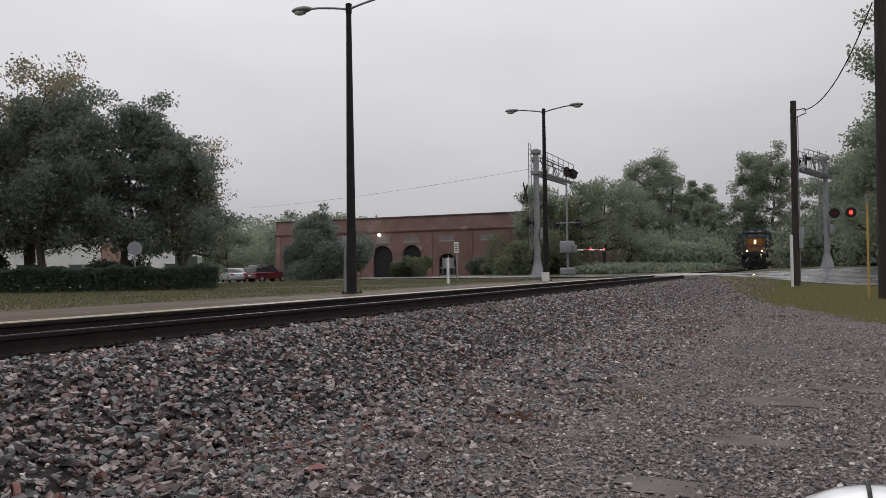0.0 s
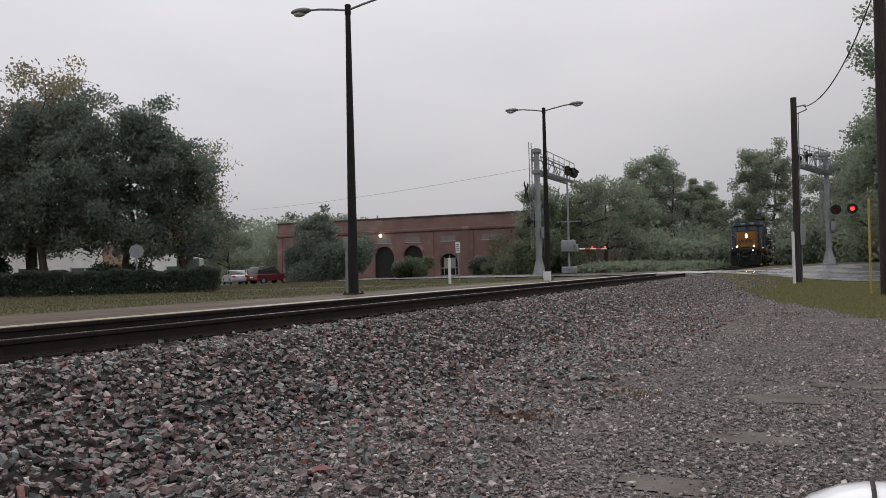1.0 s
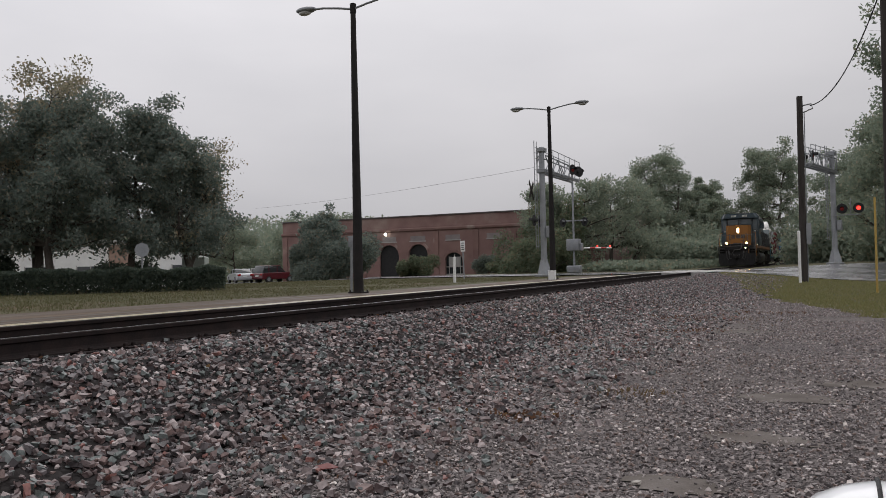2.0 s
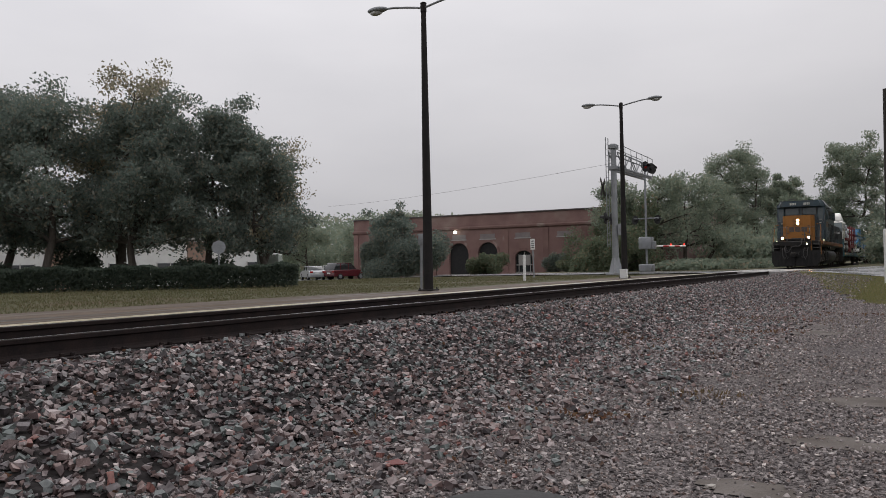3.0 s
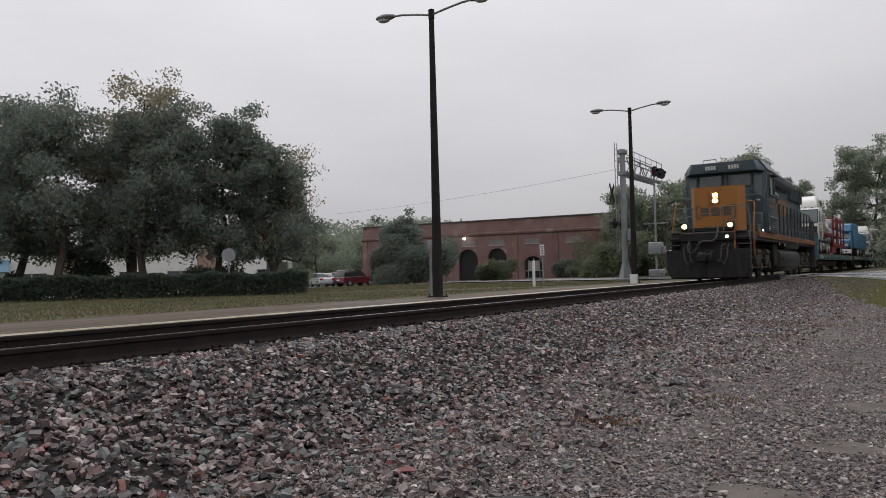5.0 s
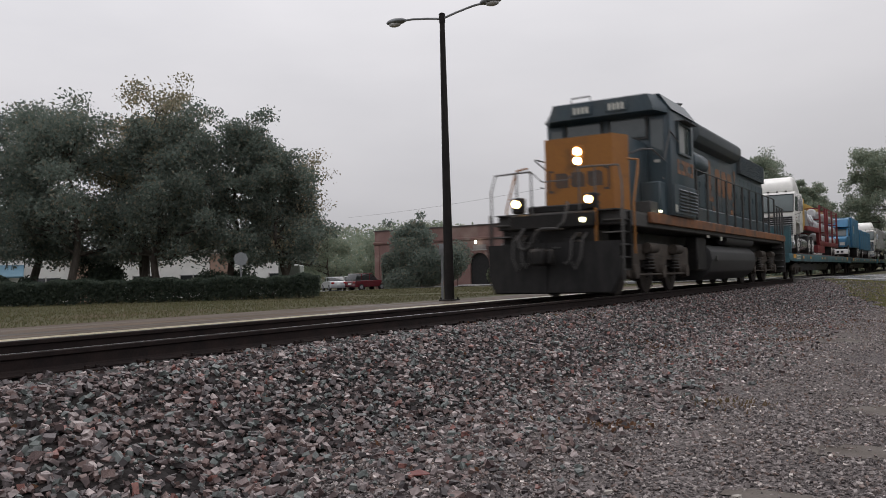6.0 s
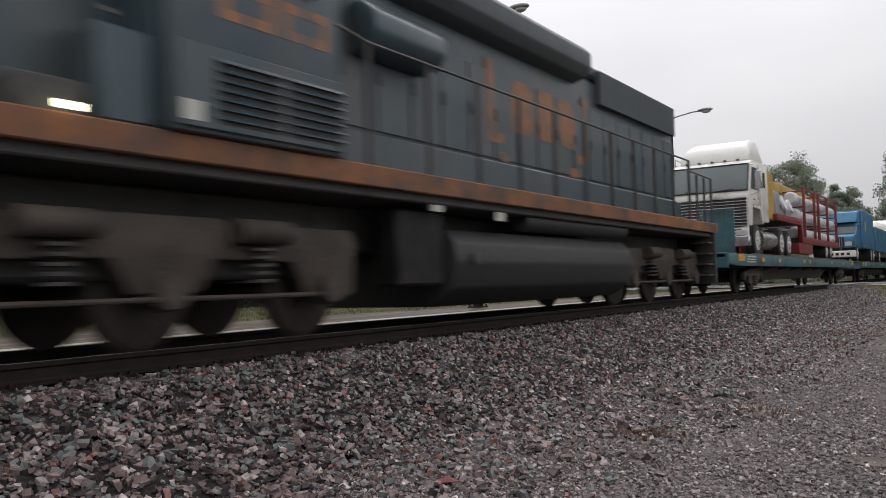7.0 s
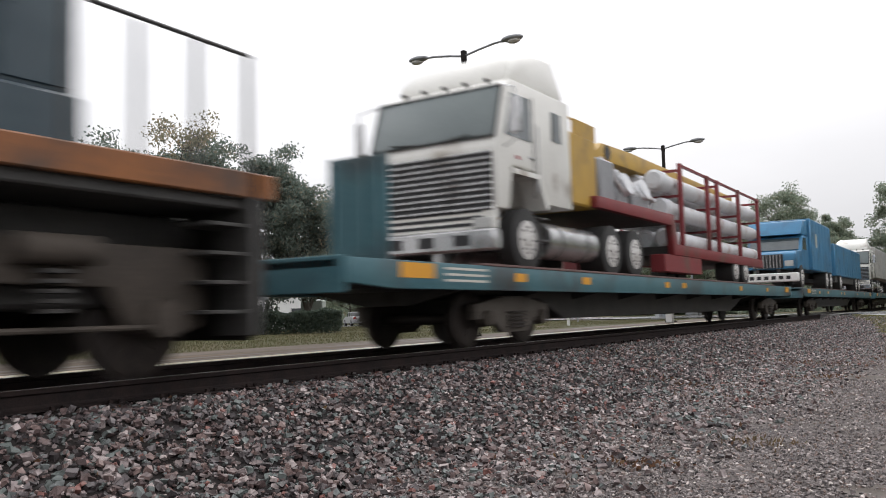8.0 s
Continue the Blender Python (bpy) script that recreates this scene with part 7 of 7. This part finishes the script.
# red gooseneck rack trailer with machinery and pipes
trl = thing("rack_trailer", "dark red rack trailer loaded with pale pipes", "trailer")
for s in (-1, 1):
    bm = B()
    prism(bm, [(28.9, 2.4), (28.9, 2.62), (33.55, 2.66), (33.75, 1.98), (42.9, 1.98), (42.9, 1.72), (33.45, 1.72), (33.3, 2.4)], 'x', s * 1.1, s * 1.25, 0.01)
    part("side_beam", bm, REDFRAME, trl)
    for y in (34.2, 36.6, 37.6, 40.0, 42.6):
        bm = B()
        box(bm, s * 1.16, y, 1.98, s * 1.26, y + 0.12, 3.98, 0.01)
        part("rack_post", bm, REDFRAME, trl)
    for z in (3.90,):
        bm = B()
        box(bm, s * 1.18, 34.2, z, s * 1.24, 42.7, z + 0.06)
        part("rack_rail", bm, REDFRAME, trl)
    bm = B()
    box(bm, s * 0.9, 32.75, 1.32, s * 1.24, 35.7, 1.715, 0.01)
    part("tool_box", bm, REDFRAME, trl)
    for y in (39.4, 40.6):
        tyre_pair(trl, s * 1.22, y, 0.42, 0.5)
bm = B()
box(bm, -1.1, 28.95, 2.42, 1.1, 33.4, 2.6)
box(bm, -1.1, 33.6, 1.75, 1.1, 42.85, 1.95)
part("platform", bm, GRIME, trl)
for y in (34.2, 37.6, 40.0, 42.6):
    for z in (2.60, 3.22, 3.84):
        bm = B()
        box(bm, -1.16, y, z - 0.06, 1.16, y + 0.1, z)
        part("cross_bar", bm, REDFRAME, trl)
TRAINCARS.append(trl)
for r, z in enumerate((2.16, 2.86, 3.48)):
    for c, x in enumerate((0.90, 0.3, -0.3, -0.90)):
        t = thing("pipe", "pale grey capped steel pipe in a red rack", "pipe", group="pipes in the rack")
        y0 = (33.3 if z > 2.7 else 33.9) + 0.4 * ((c + r) % 2)
        bm = B()
        rod(bm, (x, y0, z), (x, 42.95, z), 0.21, 0.21, 24)
        part("tube", bm, PIPEWHITE, t)
        bm = B()
        rod(bm, (x, y0 - 0.06, z), (x, y0 + 0.3, z), 0.255, 0.255, 24)
        rod(bm, (x, y0 - 0.12, z), (x, y0 - 0.06, z), 0.19, 0.25, 24)
        part("cap", bm, PIPEWHITE, t)
        TRAINCARS.append(t)
mc = thing("yellow_machine", "yellow machine with a boom on the trailer", "machine")
bm = B()
box(bm, -1.1, 28.05, 2.4, 1.1, 29.25, 3.72, 0.04)
body = part("body", bm, MUSTARD, mc)
for x in (-1.05, 1.05):
    bm = B()
    box(bm, x - 0.03, 28.3, 3.7, x + 0.03, 29.3, 4.0, 0.01)
    part("guard_rail", bm, MUSTARD, mc)
bm = B()
tube(bm, [(-1.0, 28.2, 4.0), (1.0, 28.2, 4.0), (1.0, 29.2, 4.02)], 0.025, 6)
part("hand_rail", bm, MUSTARD, mc)
bm = B()
prism(bm, [(30.6, 3.72), (31.2, 4.10), (33.0, 4.15), (42.6, 4.12), (42.6, 3.95), (33.5, 3.75)], 'x', -0.2, 0.45, 0.03)
boom = part("boom", bm, MUSTARD, mc)
bm = B()
rod(bm, (0.452, 31.5, 3.92), (0.47, 31.5, 3.92), 0.17, 0.17, 18)
part("pivot", bm, GRIME, boom)
bm = B()
box(bm, -0.2, 29.3, 3.75, 0.4, 31.0, 4.02, 0.05)
part("turret", bm, MUSTARD, mc)
for k, (x0, y0, z0, x1, y1, z1) in enumerate(((0.3, 29.4, 2.61, 1.1, 30.2, 3.45), (0.2, 30.4, 2.61, 1.05, 31.1, 3.15), (0.35, 31.2, 2.61, 1.1, 32.3, 3.05), (-1.0, 29.6, 2.61, -0.1, 32.2, 3.6))):
    bm = B()
    box(bm, x0, y0, z0, x1, y1, z1, 0.05)
    part("engine_block", bm, MACHGREY, mc)
for k in range(6):
    bm = B()
    tube(bm, [(0.6 + 0.08 * k, 29.6 + 0.3 * k, 3.1), (0.95, 29.9 + 0.4 * k, 3.5 - 0.08 * k), (1.1, 30.6 + 0.4 * k, 2.9)], 0.05, 8)
    part("pipework", bm, PIPEWHITE, mc)
for y in (30.9, 32.0):
    bm = B()
    rod(bm, (0.5, y, 2.9), (1.12, y, 3.1), 0.26, 0.24, 18)
    part("filter_drum", bm, PIPEWHITE, mc)
TRAINCARS.append(mc)

# blue conventional truck with a box body
bt = thing("blue_truck", "bright blue truck with a tall box body", "truck")
bm = B()
prism(bm, [(50.0, 1.95), (50.0, 2.55), (50.15, 2.66), (51.35, 2.75), (51.7, 3.35), (51.85, 3.42), (53.0, 3.42), (53.0, 1.95)], 'x', -1.1, 1.1, 0.04)
cab2 = part("cab", bm, SKYBLUE, bt)
bm = B()
prism(bm, [(51.33, 2.80), (51.62, 3.30), (51.66, 3.28), (51.38, 2.78)], 'x', -0.98, 0.98)
part("windscreen", bm, CABGLASS, cab2)
for s in (-1, 1):
    bm = B()
    prism(bm, [(51.5, 2.8), (51.8, 3.3), (52.5, 3.3), (52.5, 2.8)], 'x', s * 1.102, s * 1.11)
    part("side_window", bm, CABGLASS, cab2)
    bm = B()
    box(bm, s * 0.65, 49.97, 2.05, s * 0.98, 50.0, 2.28, 0.01)
    part("headlight", bm, LAMP_GLASS, bt)
    tyre_pair(bt, s * 1.15, 50.9)
    for k in (57.2, 58.5):
        tyre_pair(bt, s * 1.2, k, 0.5, 0.55)
    bm = B()
    box(bm, s * 0.36, 50.0, 1.7, s * 0.46, 60.0, 1.95)
    part("chassis_rail", bm, GRIME, bt)
bm = B()
box(bm, -0.6, 49.95, 1.98, 0.6, 49.995, 2.55, 0.01)
gr = part("grille", bm, GRILLE, bt)
for k in range(9):
    bm = B()
    box(bm, -0.56 + k * 0.13, 49.93, 2.0, -0.53 + k * 0.13, 49.949, 2.53)
    part("grille_bar", bm, CHROME, gr)
bm = B()
box(bm, -1.2, 49.7, 1.42, 1.2, 49.95, 1.78, 0.04)
bp = part("bumper", bm, WHITE, bt, "white steel bumper")
for k in range(7):
    bm = B()
    box(bm, -0.95 + k * 0.28, 49.69, 1.52, -0.78 + k * 0.28, 49.699, 1.66)
    part("bumper_slot", bm, GRILLE, bp)
bm = B()
prism(bm, [(51.4, 3.44), (51.9, 4.05), (53.0, 4.15), (53.0, 3.44)], 'x', -1.1, 1.1, 0.06)
part("roof_fairing", bm, SKYBLUE, bt)
bm = B()
box(bm, -1.22, 53.1, 1.96, 1.22, 58.9, 4.22, 0.05)
bx = part("box_body", bm, SKYBLUE, bt)
for k in range(6):
    bm = B()
    box(bm, 1.221, 53.6 + k * 0.9, 2.0, 1.228, 53.65 + k * 0.9, 4.15)
    part("rib", bm, SKYBLUE, bx)
bm = B()
box(bm, 1.222, 54.2, 3.0, 1.235, 54.6, 3.6)
part("placard", bm, BOARD, bx)
TRAINCARS.append(bt)
bs = thing("blue_container", "blue equipment skid with a lower box body", "equipment")
bm = B()
box(bm, -1.2, 60.4, 1.9, 1.2, 71.4, 3.55, 0.05)
bx = part("body", bm, mat("duller_blue_paint", (0.03, 0.17, 0.30), (0.04, 0.14, 0.25), 0.5, dirt=(0.05, 0.1, 0.14), dirt_amount=0.3), bs)
for k in range(10):
    bm = B()
    box(bm, 1.201, 60.9 + k * 1.05, 2.0, 1.21, 61.0 + k * 1.05, 3.5)
    part("rib", bm, SKYBLUE, bx)
bm = B()
box(bm, -1.1, 60.6, DECK + 0.45, 1.1, 71.2, 1.9, 0.02)
part("skid", bm, GRIME, bs)
for s in (-1, 1):
    for k in (62.0, 68.6, 69.9):
        tyre_pair(bs, s * 1.2, k, 0.46, 0.5)
TRAINCARS.append(bs)
w3 = cabover(77.0, "white cab-over truck on a rear flatcar", TRUCKWHITE, True)
TRAINCARS.append(w3)
vn = thing("box_trailer", "pale grey box trailer behind a white truck", "trailer")
bm = B()
box(bm, -1.22, 80.6, 2.25, 1.22, 96.0, 4.45, 0.04)
bx = part("box_body", bm, mat("pale_grey_van", (0.42, 0.41, 0.39), (0.36, 0.35, 0.33), 0.5, dirt=(0.28, 0.26, 0.24), dirt_amount=0.2), vn)
for k in range(14):
    bm = B()
    box(bm, 1.221, 81.2 + k * 1.06, 2.3, 1.235, 81.24 + k * 1.06, 4.4)
    part("rib", bm, PIPEWHITE, bx)
bm = B()
box(bm, -0.5, 80.8, 1.95, 0.5, 95.8, 2.25)
part("chassis", bm, GRIME, vn)
for s in (-1, 1):
    for k in (92.6, 93.9):
        tyre_pair(vn, s * 1.2, k, 0.48, 0.55)
    bm = B()
    box(bm, s * 0.7, 84.2, DECK, s * 0.82, 84.35, 2.0)
    part("landing_leg", bm, GRIME, vn)
TRAINCARS.append(vn)
w4 = cabover(104.0, "white cab-over truck on the last flatcar", TRUCKWHITE, False)
TRAINCARS.append(w4)


def motions():
    rows = [(t, pose(TX, y, RAILZ)) for t, y in TRAIN]
    for ob in TRAINCARS:
        walk(ob, rows)
    # the added dome slides forward so that it comes into view after 1.2 s
    walk(bn, [(0.0, pose(-0.75, 1.45, 0)), (1.2, pose(-0.75, 1.45, 0)), (2.3, pose(-1.02, 2.12, 0)), (8.0, pose(-1.02, 2.12, 0))])
    ts, ss_ = [r[0] for r in TRAIN], [r[1] for r in TRAIN]
    for ob, y, r in TURNING:
        walk(ob, [(k / 30, pose(0, y, r, math.degrees((ss_[0] - np.interp(k / 30, ts, ss_)) / r), 0, 0)) for k in range(241)])


motions()
